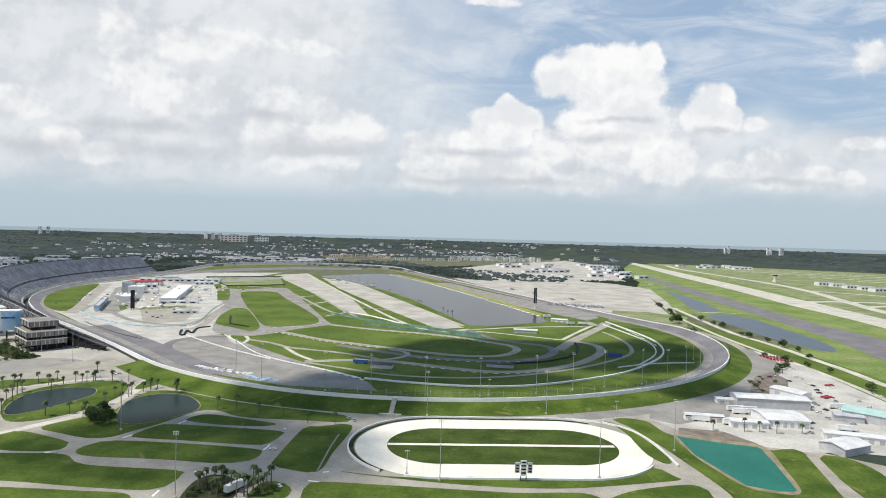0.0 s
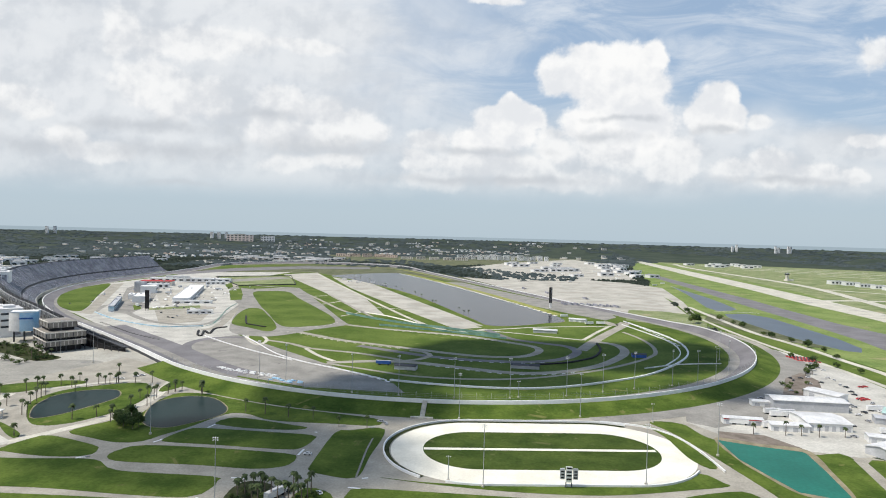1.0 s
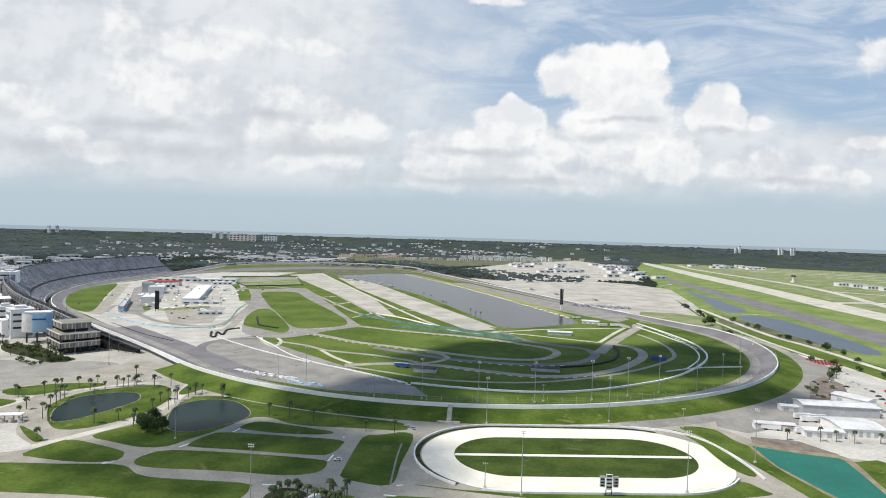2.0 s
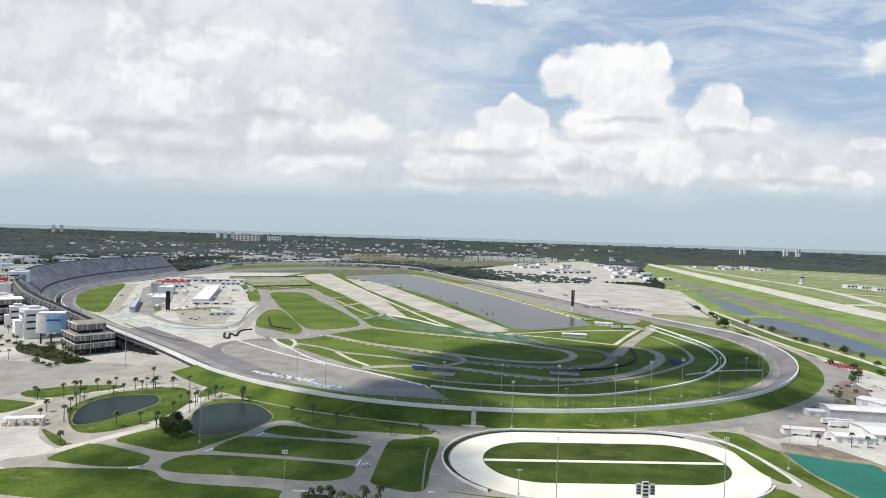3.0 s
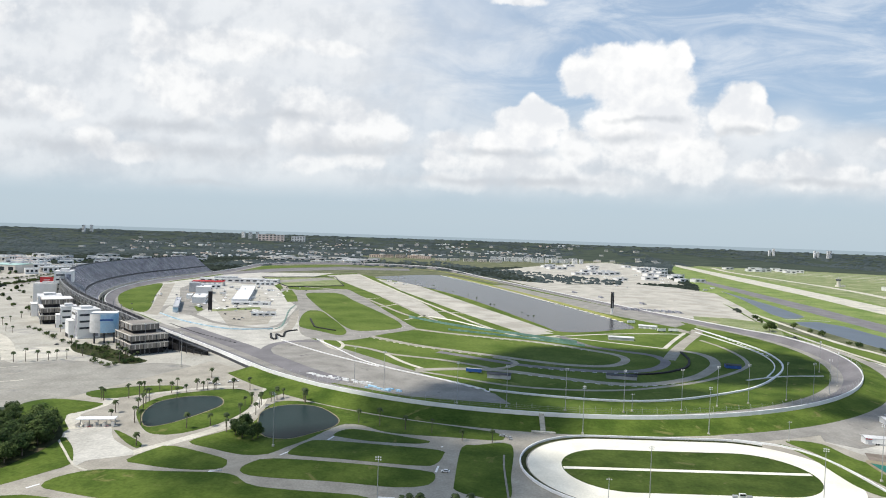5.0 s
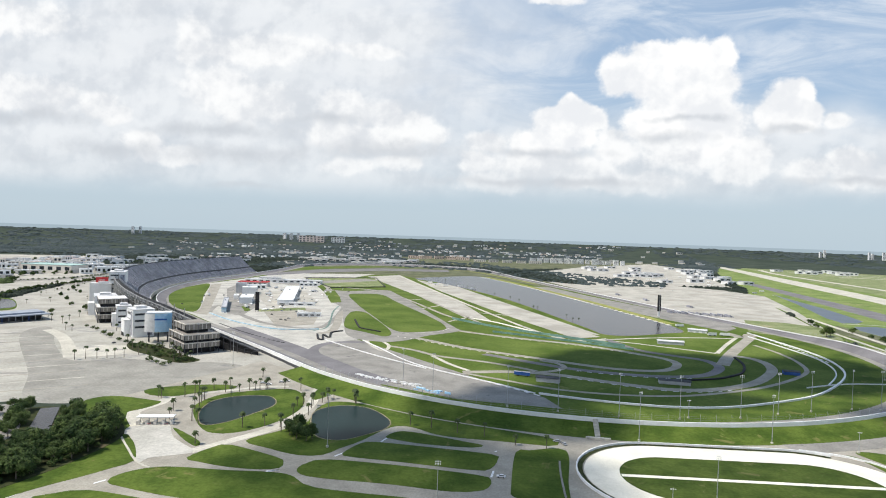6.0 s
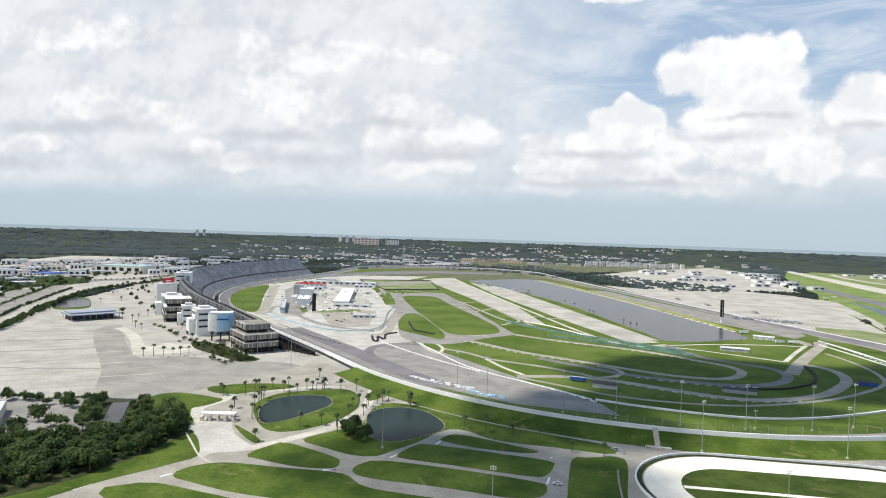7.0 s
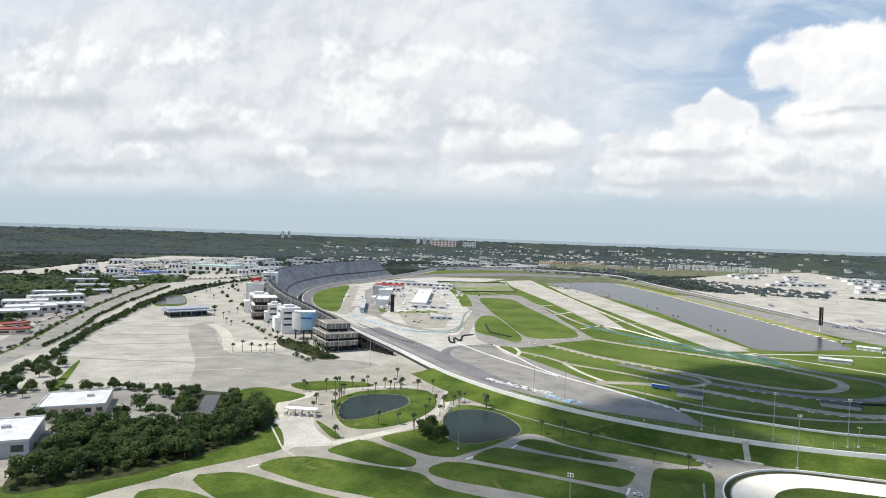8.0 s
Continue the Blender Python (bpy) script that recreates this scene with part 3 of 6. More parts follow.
island([(-94, 327), (-91, 377), (-83, 382), (-62, 386), (-65, 338), (-68, 310), (-84, 312), (-93, 317)])
island([(-69, 278), (-69, 292), (-63, 297), (-26, 295), (28, 291), (71, 289)] + [(60, 240), (-60, 240)])
island([(-56, 311), (-27, 306), (30, 306), (77, 314), (109, 329), (118, 317), (119, 313), (102, 308), (57, 298), (15, 298), (-27, 304)])
island([(83, 293), (115, 306), (126, 305), (127, 292)] + [(110, 260), (60, 265)])
island([(113, 417), (134, 415), (143, 384), (186, 363), (210, 362), (194, 297)] + [(190, 270), (130, 270)] + [(137, 293), (133, 330), (122, 390)])
island([(-304, 411), (-311, 432), (-305, 457), (-283, 474), (-265, 482), (-253, 475), (-242, 454), (-238, 427), (-244, 399), (-258, 378), (-272, 374), (-285, 384)])
island([(-365, 453), (-359, 464), (-336, 478), (-312, 483), (-304, 475), (-324, 457), (-336, 444), (-354, 443)])
island([(-382, 407), (-388, 422), (-377, 435), (-344, 431), (-336, 426), (-342, 406), (-361, 392), (-370, 392)])
island([(-299, 378), (-290, 373), (-271, 358), (-270, 351), (-282, 360)])
island([(-241, 466), (-242, 493), (-235, 501), (-226, 482), (-235, 457)])
island([(-385, 215), (-365, 250), (-345, 280), (-333, 305), (-327, 335), (-322, 362), (-312, 356), (-300, 342), (-290, 325), (-294, 315), (-302, 301), (-313, 284), (-322, 264), (-330, 248), (-336, 232), (-345, 210)])
island([(-312, 242), (-318, 251), (-311, 258), (-299, 260), (-284, 258), (-272, 252), (-283, 239), (-301, 234)])
patch([(-509, 359), (-568, 430), (-573, 441), (-503, 362)], GRASS, 0.13, "verge", "narrow mown verge at the lot's corner", "grass", False)

# ponds
def pond(points, material, label, grow=0.8):
    line = curve(points, True, 4)
    mid = sum(line, Vector((0, 0))) / len(line)
    setting("pond_bank", slab([q + (q - mid).normalized() * grow for q in line], 0.2), SAND, "sandy shore round a pond", "shore")
    setting("water", slab(line, 0.24), material, label, "pond")


pond([(-291, 395), (-301, 416), (-303, 440), (-290, 455), (-270, 458), (-259, 440), (-264, 418), (-273, 396), (-283, 387)], POND, "dark still pond water in a grass island")
pond([(-225, 419), (-224, 436), (-211, 447), (-192, 444), (-174, 422), (-172, 405), (-181, 391), (-195, 377), (-212, 384)], POND, "dark still pond water beside palms")
setting("pond_bank", slab(curve([(144, 388), (168, 379), (191, 370), (184, 333), (175, 302), (164, 299), (150, 306), (144, 329), (141, 351)], True, 3), 0.2), SAND, "eroded sandy bank of the teal pond", "shore")
setting("water", slab(straight([(144, 384), (165, 374), (186, 367), (187, 364), (182, 338), (174, 304), (171, 302), (164, 302), (151, 308), (146, 331), (142, 352)]), 0.24), TEAL, "teal retention pond water with sandy banks", "pond")
pond([(-348, 1687), (-308, 1778), (-195, 1883), (-116, 1737), (56, 1250), (147, 941), (112, 873), (37, 837), (6, 918), (-108, 1262), (-265, 1569)], LAKE, "grey lake water in the infield")


# flat oval outside the turn
OVAL, SLANT = Vector((31.5, 357)), radians(3.0)


def stadium(half, r, n=24):
    axis = Vector((math.cos(SLANT), math.sin(SLANT)))
    turn = math.degrees(SLANT)
    return [q for k in (0, 1) for q in arc(OVAL + axis * half * (1 - 2 * k), r, -90 + 180 * k + turn, 90 + 180 * k + turn, n)]


setting("flat_oval", slab(stadium(37.5, 49), 0.2), LIMESTONE, "pale crushed limestone flat oval track", "racetrack")
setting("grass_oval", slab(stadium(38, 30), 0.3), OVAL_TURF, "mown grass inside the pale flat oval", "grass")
lane([(-36, 353.5), (98, 360.5)], 3.4, 0.36, LIMESTONE, "footpath", "pale path across the grass of the oval")
wall_line(stadium(38, 52.5)[20:45], 1.4, 0.7, 0.0, WHITE, "oval_wall", "white retaining wall round the flat oval")
setting("verge", sweep(stadium(38, 52.5)[20:45], [(-3.2, 0.26), (-0.4, 0.26)]), UNDERGROWTH, "dark weedy strip inside the oval's wall", "grass")
wall_line(stadium(38, 50.5)[46:] + stadium(38, 50.5)[:8], 1.2, 0.7, 0.0, WHITE, "oval_wall", "white retaining wall round the flat oval")
wall_line([(79, 413), (104, 406), (118, 390), (124, 364), (125, 331)], 1.2, 0.7, 0.0, WHITE, "oval_wall", "white retaining wall round the flat oval")

# infield paving, pit road, lots
patch([(-784, 1568), (-767, 1783), (-671, 1995), (-532, 2188), (-314, 2229), (-165, 2050), (-176, 1864), (-352, 1709), (-429, 1832), (-575, 1661), (-718, 1670)], WORN, 0.06, "grass_plot", "dry worn grass inside the far turn", "grass")
patch([(-773, 1620), (-697, 1912), (-532, 2108), (-304, 2156), (-289, 2055), (-500, 1981), (-650, 1783), (-730, 1592)], TRACK, 0.12, "apron", "grey asphalt apron inside the far turn", "paving")
setting("front_lawn", slab(curve([(-617, 926), (-687, 1037), (-739, 1152), (-746, 1227), (-740, 1288), (-640, 1071), (-560, 903), (-554, 864)], True, 8), 0.4), LAWN, "bright green lawn inside the bend of the front straight", "grass")
patch([(-257, 557), (-367, 662), (-534, 837), (-618, 918), (-696, 1044), (-752, 1172), (-761, 1251), (-748, 1332), (-738, 1461), (-728, 1692), (-489, 1803), (-529, 1449), (-515, 1337), (-396, 1070), (-332, 998), (-301, 781), (-264, 719), (-245, 744), (-292, 675)], PALE, 0.09, "paving_infield", "pale concrete paving round the garages", "paving")
patch([(-544, 853), (-553, 891), (-731, 1276), (-723, 1309), (-544, 907), (-516, 841)], LANE, 0.13, "pit_road", "grey asphalt pit road beside the lawn", "road")
patch([(-585, 1164), (-555, 1211), (-505, 1227), (-406, 1013), (-474, 954)], PALE_SAND, 0.12, "garage_yard", "beige paved yard between garages", "paving")
patch([(-479, 923), (-418, 969), (-406, 941), (-463, 898)], ROUGH_GRASS, 0.14, "grass_strip", "thin grass strip in the garage area", "grass")
patch([(-235, 532), (-290, 584), (-302, 655), (-292, 682), (-267, 710), (-120, 552), (-67, 502), (-56, 474), (-133, 483), (-199, 514)], ASPHALT, 0.10, "paving_turn", "worn grey asphalt apron inside the first turn", "paving")
lane([(-526, 864), (-547, 944), (-422, 803), (-341, 773), (-337, 856), (-362, 1016), (-341, 1039)], 9, 0.14, ASPHALT, "pit_lane", "grey asphalt pit exit lane")
lane([(-242, 560), (-278, 604), (-297, 645), (-289, 683), (-255, 696)], 10, 0.16, TRACK, "road", "dark asphalt link road inside the first turn")
patch([(-485, 1700), (-415, 1810), (-176, 1130), (-116, 904), (-160, 941), (-258, 1193)], PALE_SAND, 0.09, "camping_lot", "pale sandy camping lot in the infield", "paving")
patch([(-339, 1645), (-256, 1534), (-91, 1059), (22, 818), (-13, 797), (-93, 978), (-239, 1341)], PALE_SAND, 0.09, "camping_lot", "pale sandy strip along the lake", "paving")
patch([(-628, 1569), (-454, 1642), (-377, 1402), (-491, 1345), (-556, 1457)], ROUGH_GRASS, 0.10, "grass_plot", "fenced dry grass plot beside the garages", "grass")
lane([(-404, 1762), (-153, 1079), (-35, 798), (28, 805)], 6, 0.12, CONCRETE, "road", "narrow white infield road")
lane([(-507, 1371), (-384, 1073), (-272, 829), (-233, 770)], 10, 0.12, LANE, "road", "grey infield road")
lane([(-507, 1371), (-437, 1334), (-347, 1278), (-263, 1078), (-186, 876), (-167, 823)], 9, 0.12, LANE, "road", "grey infield road")
# road course: inner hairpin, outer dark hairpin, broad link, pale outer loop, narrow service road
lane([(-233, 757), (-193, 733), (-149, 698), (-111, 678), (-68, 658), (-18, 634), (15, 624), (46, 626), (66, 643), (76, 668), (71, 689), (50, 708), (18, 733), (-19, 754), (-60, 768), (-102, 783), (-150, 806), (-176, 826)], 9, 0.13, LANE, "road", "grey hairpin of the infield road course")
lane([(27, 799), (52, 736), (88, 709), (111, 694), (116, 664), (100, 631), (75, 610), (42, 602), (6, 604), (-31, 613), (-58, 626), (-86, 643), (-120, 664)], 10, 0.14, TRACK, "road", "dark asphalt road course in the infield")
lane([(229, 880), (180, 790), (148, 728), (122, 672)], 13, 0.16, LANE, "road", "broad grey infield link road")
lane([(-136, 574), (-96, 586), (-69, 588), (-43, 582), (-4, 566), (33, 554), (63, 556), (91, 569), (121, 593), (145, 624), (165, 659), (173, 693), (168, 718), (153, 731)], 10, 0.15, LANE, "road", "pale grey road course in the infield")
lane([(-136, 571), (-94, 550), (-61, 533), (-28, 526), (9, 526), (43, 533), (75, 548), (118, 575), (158, 611), (187, 644), (203, 672), (213, 717), (214, 767), (207, 814)], 4.5, 0.155, LANE, "road", "narrow pale infield road")
lane([(205, 910), (217, 872), (237, 904)], 16, 0.165, LANE, "road", "grey apron where infield roads meet")
lane([(-68, 591), (-52, 601), (-41, 621), (-48, 638), (-63, 646)], 6, 0.152, LANE, "road", "pale curved link beside the pavilion")
lane([(-225, 682), (-194, 665), (-166, 641), (-119, 625), (-85, 607), (-69, 595)], 6, 0.145, LANE, "road", "pale curved infield road")
lane([(-172, 641), (-151, 606), (-131, 582)], 4.5, 0.147, CONCRETE, "road", "pale curved infield road")
lane([(-262, 733), (-242, 714), (-225, 682), (-225, 652), (-240, 672), (-252, 697), (-262, 733)], 4, 0.148, CONCRETE, "road", "narrow pale loop beside the barrier")
lane([(27, 799), (92, 832), (157, 852), (200, 858)], 5, 0.12, CONCRETE, "road", "narrow pale infield road")
lane([(-35, 800), (40, 787), (91, 764), (138, 740)], 4.5, 0.13, CONCRETE, "road", "narrow pale infield road")
lane([(139, 740), (172, 806), (206, 869)], 5, 0.135, CONCRETE, "road", "narrow pale link beside the lake road")
lane([(-161, 948), (-112, 905), (-48, 815)], 6, 0.12, LIMESTONE, "road", "narrow pale infield road")
lane([(-258, 1193), (-178, 996), (-123, 866)], 5, 0.12, LANE, "road", "narrow grey infield road")
wall_line([(-301, 697), (-265, 660), (-233, 630), (-203, 605), (-170, 579)], 1.0, 0.8, 0.0, WHITE, "barrier_wall", "white concrete barrier inside the first turn")
wall_line([(-260, 706), (-229, 661), (-194, 609), (-162, 577), (-134, 557), (-104, 536), (-74, 512)], 1.0, 0.8, 0.0, WHITE, "barrier_wall", "white concrete barrier inside the first turn")
wall_line([(-71, 512), (-39, 503), (3, 496), (38, 496), (72, 505), (110, 525), (156, 557), (196, 602), (228, 650), (246, 697), (254, 753), (250, 823), (237, 915)], 1.4, 1.6, 0.0, WHITE, "barrier_wall", "white concrete barrier round the inside of the turn")
wall_line([(188, 600), (219, 648), (236, 692), (243, 742), (237, 805), (225, 880)], 1.2, 1.0, 0.0, WHITE, "barrier_wall", "white concrete barrier round the inside of the turn")
wall_line([(164, 587), (206, 610), (251, 620)], 1.0, 0.8, 0.0, WHITE, "barrier_wall", "low pale kerb on the grass inside the turn")
wall_line([(-521, 858), (-456, 796), (-380, 751), (-330, 765)], 1.6, 1.2, 0.0, BLUE_BOARD, "barrier_wall", "pale blue painted pit wall", step=6)

# right-hand works yard and its lanes
patch([(354, 707), (359, 659), (358, 579), (348, 484)] + [(345, 470), (330, 390), (290, 350)] + [(239, 364), (216, 360), (188, 370), (150, 396), (139, 420), (196, 463), (237, 494), (306, 596)], PALE, 0.07, "works_yard", "pale dusty yard with sheds and parked vehicles", "paving")
patch([(152, 402), (179, 396), (190, 374), (188, 368), (147, 389)], DIRT, 0.13, "dirt_bank", "brown dirt bank above the pond", "shore")
patch([(232, 493), (278, 553), (292, 518), (271, 497)], ASPHALT, 0.13, "works_yard", "dark patched asphalt between sheds", "paving")
island([(214, 351), (231, 353), (234, 326), (214, 298), (203, 297)])
island([(216, 360), (200, 297), (191, 291), (209, 356)], LANE, 0.2, "road", "grey lane beside the teal pond", "road", True)

lane([(-327, 1245), (-260, 1107), (-196, 969), (-165, 919)], 6, 0.12, LANE, "road", "narrow grey infield road")
lane([(-287, 1141), (-257, 1171)], 4, 0.12, CONCRETE, "road", "narrow pale infield path")
lane([(-240, 1021), (-214, 1081)], 4, 0.12, CONCRETE, "road", "narrow pale infield path")
lane([(-180, 890), (-149, 958)], 4, 0.12, CONCRETE, "road", "narrow pale infield path")
lane([(-142, 1005), (-85, 987)], 4, 0.12, CONCRETE, "road", "narrow pale infield path")
wall_line([(-177, 917), (-104, 847), (-24, 795), (40, 752)], 3.0, 0.3, 0.1, SCREEN, "screen_fence", "faded teal windscreen fence along the infield road")
wall_line([(-115, 812), (-24, 772), (46, 732)], 2.4, 0.3, 0.1, SCREEN, "screen_fence", "faded teal windscreen fence along the infield road")
island([(-123, 274), (-124, 294), (-118, 302), (-108, 299), (-100, 288), (-101, 271), (-116, 265)], UNDERGROWTH, 0.16, "garden_bed", "dark planted palm bed between the lanes", "garden")
island([(-94, 280), (-90, 296), (-80, 293), (-75, 286), (-77, 276), (-87, 269)])

patch([(-372, 400), (-350, 410), (-330, 385), (-325, 366), (-342, 356), (-358, 372)], GRASS, 0.065, "verge", "mown verge beside the wood", "grass", False)
patch([(-488, 623), (-449, 615), (-405, 579), (-379, 563), (-391, 547), (-431, 569), (-467, 591)], UNDERGROWTH, 0.1, "garden_bed", "planted garden bed below the entrance tower", "garden", False)
patch([(-321, 377), (-308, 387), (-290, 363), (-268, 345), (-270, 339), (-285, 330), (-286, 322), (-299, 334), (-317, 354), (-325, 372)], PALE, 0.1, "approach", "pale worn approach apron of the toll gate", "paving", False)
lane([(-269, 343), (-255, 364), (-240, 390), (-236, 412), (-234, 441), (-240, 475), (-244, 493)], 7, 0.12, CONCRETE, "road", "pale lane between the ponds")
lane([(-321, 377), (-340, 402), (-336, 426), (-338, 442)], 8, 0.12, CONCRETE, "road", "pale lane behind the toll gate")
lane([(-337, 382), (-321, 360), (-303, 340), (-288, 324), (-277, 318)], 1.2, 0.2, CONCRETE, "kerb", "pale kerb round the toll approach")
lane([(-323, 454), (-305, 468), (-287, 483), (-267, 489)], 5, 0.12, CONCRETE, "footpath", "pale walk above the pond lawn")
patch([(213, 471), (263, 452), (244, 405), (205, 397), (195, 428)], ASPHALT, 0.06, "works_yard", "patched grey asphalt between sheds", "paving")
patch([(298, 497), (298, 455), (298, 415), (268, 377), (244, 373), (236, 393)], ASPHALT, 0.06, "works_yard", "patched grey asphalt of the works yard", "paving")
for ends in ([(-170, 379), (-168, 386)], [(-190, 351), (-187, 357)], [(-104, 338), (-103, 347)], [(-218, 325), (-212, 327)], [(-103, 376), (-102, 377)], [(-291, 295), (-288, 300)], [(-319, 271), (-316, 279)], [(-218, 324), (-212, 327)], [(-136, 275), (-136, 282)], [(-129, 305), (-121, 305)], [(-65, 309), (-62, 310)], [(-70, 298), (-64, 297)]):
    lane(ends, 1.1, 0.16, WHITE, "road_marking", "white painted stop line on the lane")
island([(105, 411), (115, 401), (121, 379), (124, 353), (124, 338), (119, 336), (114, 347), (113, 364), (113, 384), (110, 400)], None, 0.22, "verge", "narrow grass verge beside the oval's wall")
patch([(377, 964), (379, 899), (391, 829), (413, 736), (430, 720), (424, 800), (428, 900), (429, 1000), (424, 1053)], WORN, 0.066, "verge", "worn olive verge between road and canal", "grass")
lane([(-68, 310), (-68, 348), (-67, 368)], 1.0, 0.3, ASPHALT, "drain", "shallow drain across a grass island")

patch([(-69, 1585), (12, 1576), (76, 1399), (172, 1173), (242, 1010), (239, 961), (212, 923), (159, 1021), (76, 1199), (-15, 1415)], ASPHALT, 0.07, "back_paving", "grey asphalt paving along the back straight", "paving")
patch([(-663, 1209), (-706, 1400), (-615, 1253), (-489, 947), (-470, 854), (-495, 859)], ASPHALT, 0.10, "garage_yard", "grey patched asphalt beside the media buildings", "paving")
patch([(-467, 918), (-426, 965), (-386, 954), (-349, 802), (-387, 769)], LANE, 0.10, "garage_yard", "pale grey asphalt below the garages", "paving")

# lawns and roads round the big infield lawn
patch([(-478, 1269), (-427, 1263), (-360, 1316), (-314, 1232), (-172, 853), (-157, 811), (-191, 762), (-214, 720), (-239, 704), (-282, 729), (-317, 832), (-360, 979), (-411, 1090)], ASPHALT, 0.17, "infield_road", "grey road apron round the infield lawns", "paving", False)
island([(-405, 1190), (-391, 1222), (-346, 1220), (-295, 1108), (-233, 976), (-193, 886), (-177, 830), (-182, 806), (-201, 788), (-228, 778), (-252, 812), (-288, 897), (-320, 969), (-358, 1062)], LAWN, 0.2, "infield_lawn", "bright mown lawn inside the infield roads")
island([(-309, 806), (-329, 890), (-334, 950), (-314, 946), (-286, 886), (-258, 822), (-238, 764), (-242, 739), (-271, 763), (-294, 780)], LAWN, 0.2, "infield_lawn", "small bright lawn beside the tyre barrier")
island([(-222, 762), (-193, 780), (-160, 800), (-116, 783), (-60, 760), (-19, 746), (18, 725), (46, 704), (66, 684), (66, 664), (56, 646), (44, 634), (15, 632), (-18, 642), (-68, 666), (-111, 687), (-149, 707), (-193, 742)], LAWN, 0.16, "infield_lawn", "broad mown lawn between infield roads")
island([(-464, 1222), (-456, 1268), (-410, 1145), (-384, 1062), (-398, 1048)], LAWN, 0.2, "infield_lawn", "narrow lawn beside the garage road", sharp=True)
lane([(-322, 739), (-312, 755), (-321, 813), (-342, 906), (-352, 993), (-370, 1097)], 11, 0.19, LANE, "pit_lane", "grey curved link road beside the garages")
patch([(-628, 1376), (-468, 1614), (-426, 1567), (-579, 1346)], ASPHALT, 0.12, "garage_yard", "grey asphalt behind the garages", "paving")
patch([(-513, 945), (-511, 961), (-481, 908), (-484, 894)], LAWN, 0.17, "grass_strip", "small grass plot beside the leader board", "grass")
patch([(283, 562), (313, 590), (310, 557), (280, 498), (259, 492), (246, 498)], DIRT, 0.15, "works_yard", "dark brown dirt patch between sheds", "paving")
patch([(291, 1072), (347, 1059), (396, 1005), (339, 861), (306, 882), (245, 931)], ROUGH_GRASS, 0.045, "verge", "dry verge between track and road", "grass")
island([(-818, 782), (-900, 875), (-908, 917), (-872, 908), (-815, 851), (-782, 808), (-788, 785)], GRASS, 0.14, "grass_island", "green rim of a small lot pond")
patch([(-826, 795), (-884, 864), (-894, 903), (-860, 894), (-801, 832), (-802, 803)], LAKE, 0.3, "water", "small grey pond in the lot", "pond", False)
lane([(-159, 1871), (-72, 1665), (63, 1276), (152, 976)], 15, 0.12, CAMP_GRASS, "verge", "yellowed camping grass along the lake bank")
lane([(-308, 2192), (-174, 2045), (-18, 1665)], 10, 0.11, CAMP_GRASS, "verge", "yellowed grass along the far bank")
patch([(-372, 227), (-406, 268), (-416, 297), (-402, 315), (-376, 324), (-382, 355), (-410, 393), (-386, 401), (-356, 368), (-341, 385), (-319, 359), (-318, 322), (-325, 290), (-336, 264), (-353, 244)], UNDERGROWTH, 0.26, "undergrowth", "dark brushy undergrowth of the wood", "undergrowth", False)
lane([(-396, 398), (-386, 382), (-376, 366), (-366, 351)], 11, 0.9, LAKE, "canal_water", "narrow grey canal between dark trees")
lane([(-425, 290), (-405, 269), (-384, 246)], 7, 0.9, TRACK, "road", "narrow dark lane beside the store")
lane([tuple(q) for q in arc(C1, R + 29, 285, 350, 24)], 15, 0.17, ASPHALT, "perimeter_road", "worn grey asphalt road round the turn")
patch([(146, 440), (198, 466), (229, 482), (199, 431), (154, 409), (139, 420)], ASPHALT, 0.135, "works_yard", "worn grey ground beside the perimeter road", "paving")
patch([(350, 693), (347, 642), (325, 590), (300, 560), (270, 528), (240, 494), (232, 496), (268, 545), (306, 600)], ASPHALT, 0.13, "works_yard", "worn asphalt between the road and the sheds", "paving")
setting("track_shoulder", sweep(FRONT[-16:] + TURN1[:9], [(-46, 0.16), (-23.6, 0.2)]), TRACK, "dark grey asphalt shoulder inside the front bend", "racetrack")
patch([(-294, 1664), (-206, 1462), (-74, 1099), (24, 834), (-26, 846), (-96, 1008), (-235, 1403)], PALE_SAND, 0.098, "shore_path", "pale sandy path along the lake shore", "paving")
patch([(491, 1671), (524, 1575), (447, 1235), (385, 1013), (377, 1025), (426, 1229), (469, 1494)], PALE_SAND, 0.09, "verge", "pale sandy verge beside the road", "paving")
wall_line(straight([(-617, 1552), (-449, 1644), (-372, 1387), (-479, 1319), (-608, 1534)]), 2.0, 1.0, 0.1, STEEL, "plot_fence", "dark fence round the dry grass plot")


# ---- solids ----
def box(bm, x, y, z, sx, sy, sz, yaw=0.0, taper=1.0):
    """A box with its base centre at x, y, z."""
    c, s = math.cos(yaw), math.sin(yaw)
    v = []
    for h, k in ((0, 1.0), (sz, taper)):
        for a, b in ((-1, -1), (1, -1), (1, 1), (-1, 1)):
            px, py = a * sx / 2 * k, b * sy / 2 * k
            v.append(bm.verts.new((x + px * c - py * s, y + px * s + py * c, z + h)))
    for f in ((3, 2, 1, 0), (4, 5, 6, 7), (0, 1, 5, 4), (1, 2, 6, 5), (2, 3, 7, 6), (3, 0, 4, 7)):
        bm.faces.new([v[k] for k in f])
    return bm


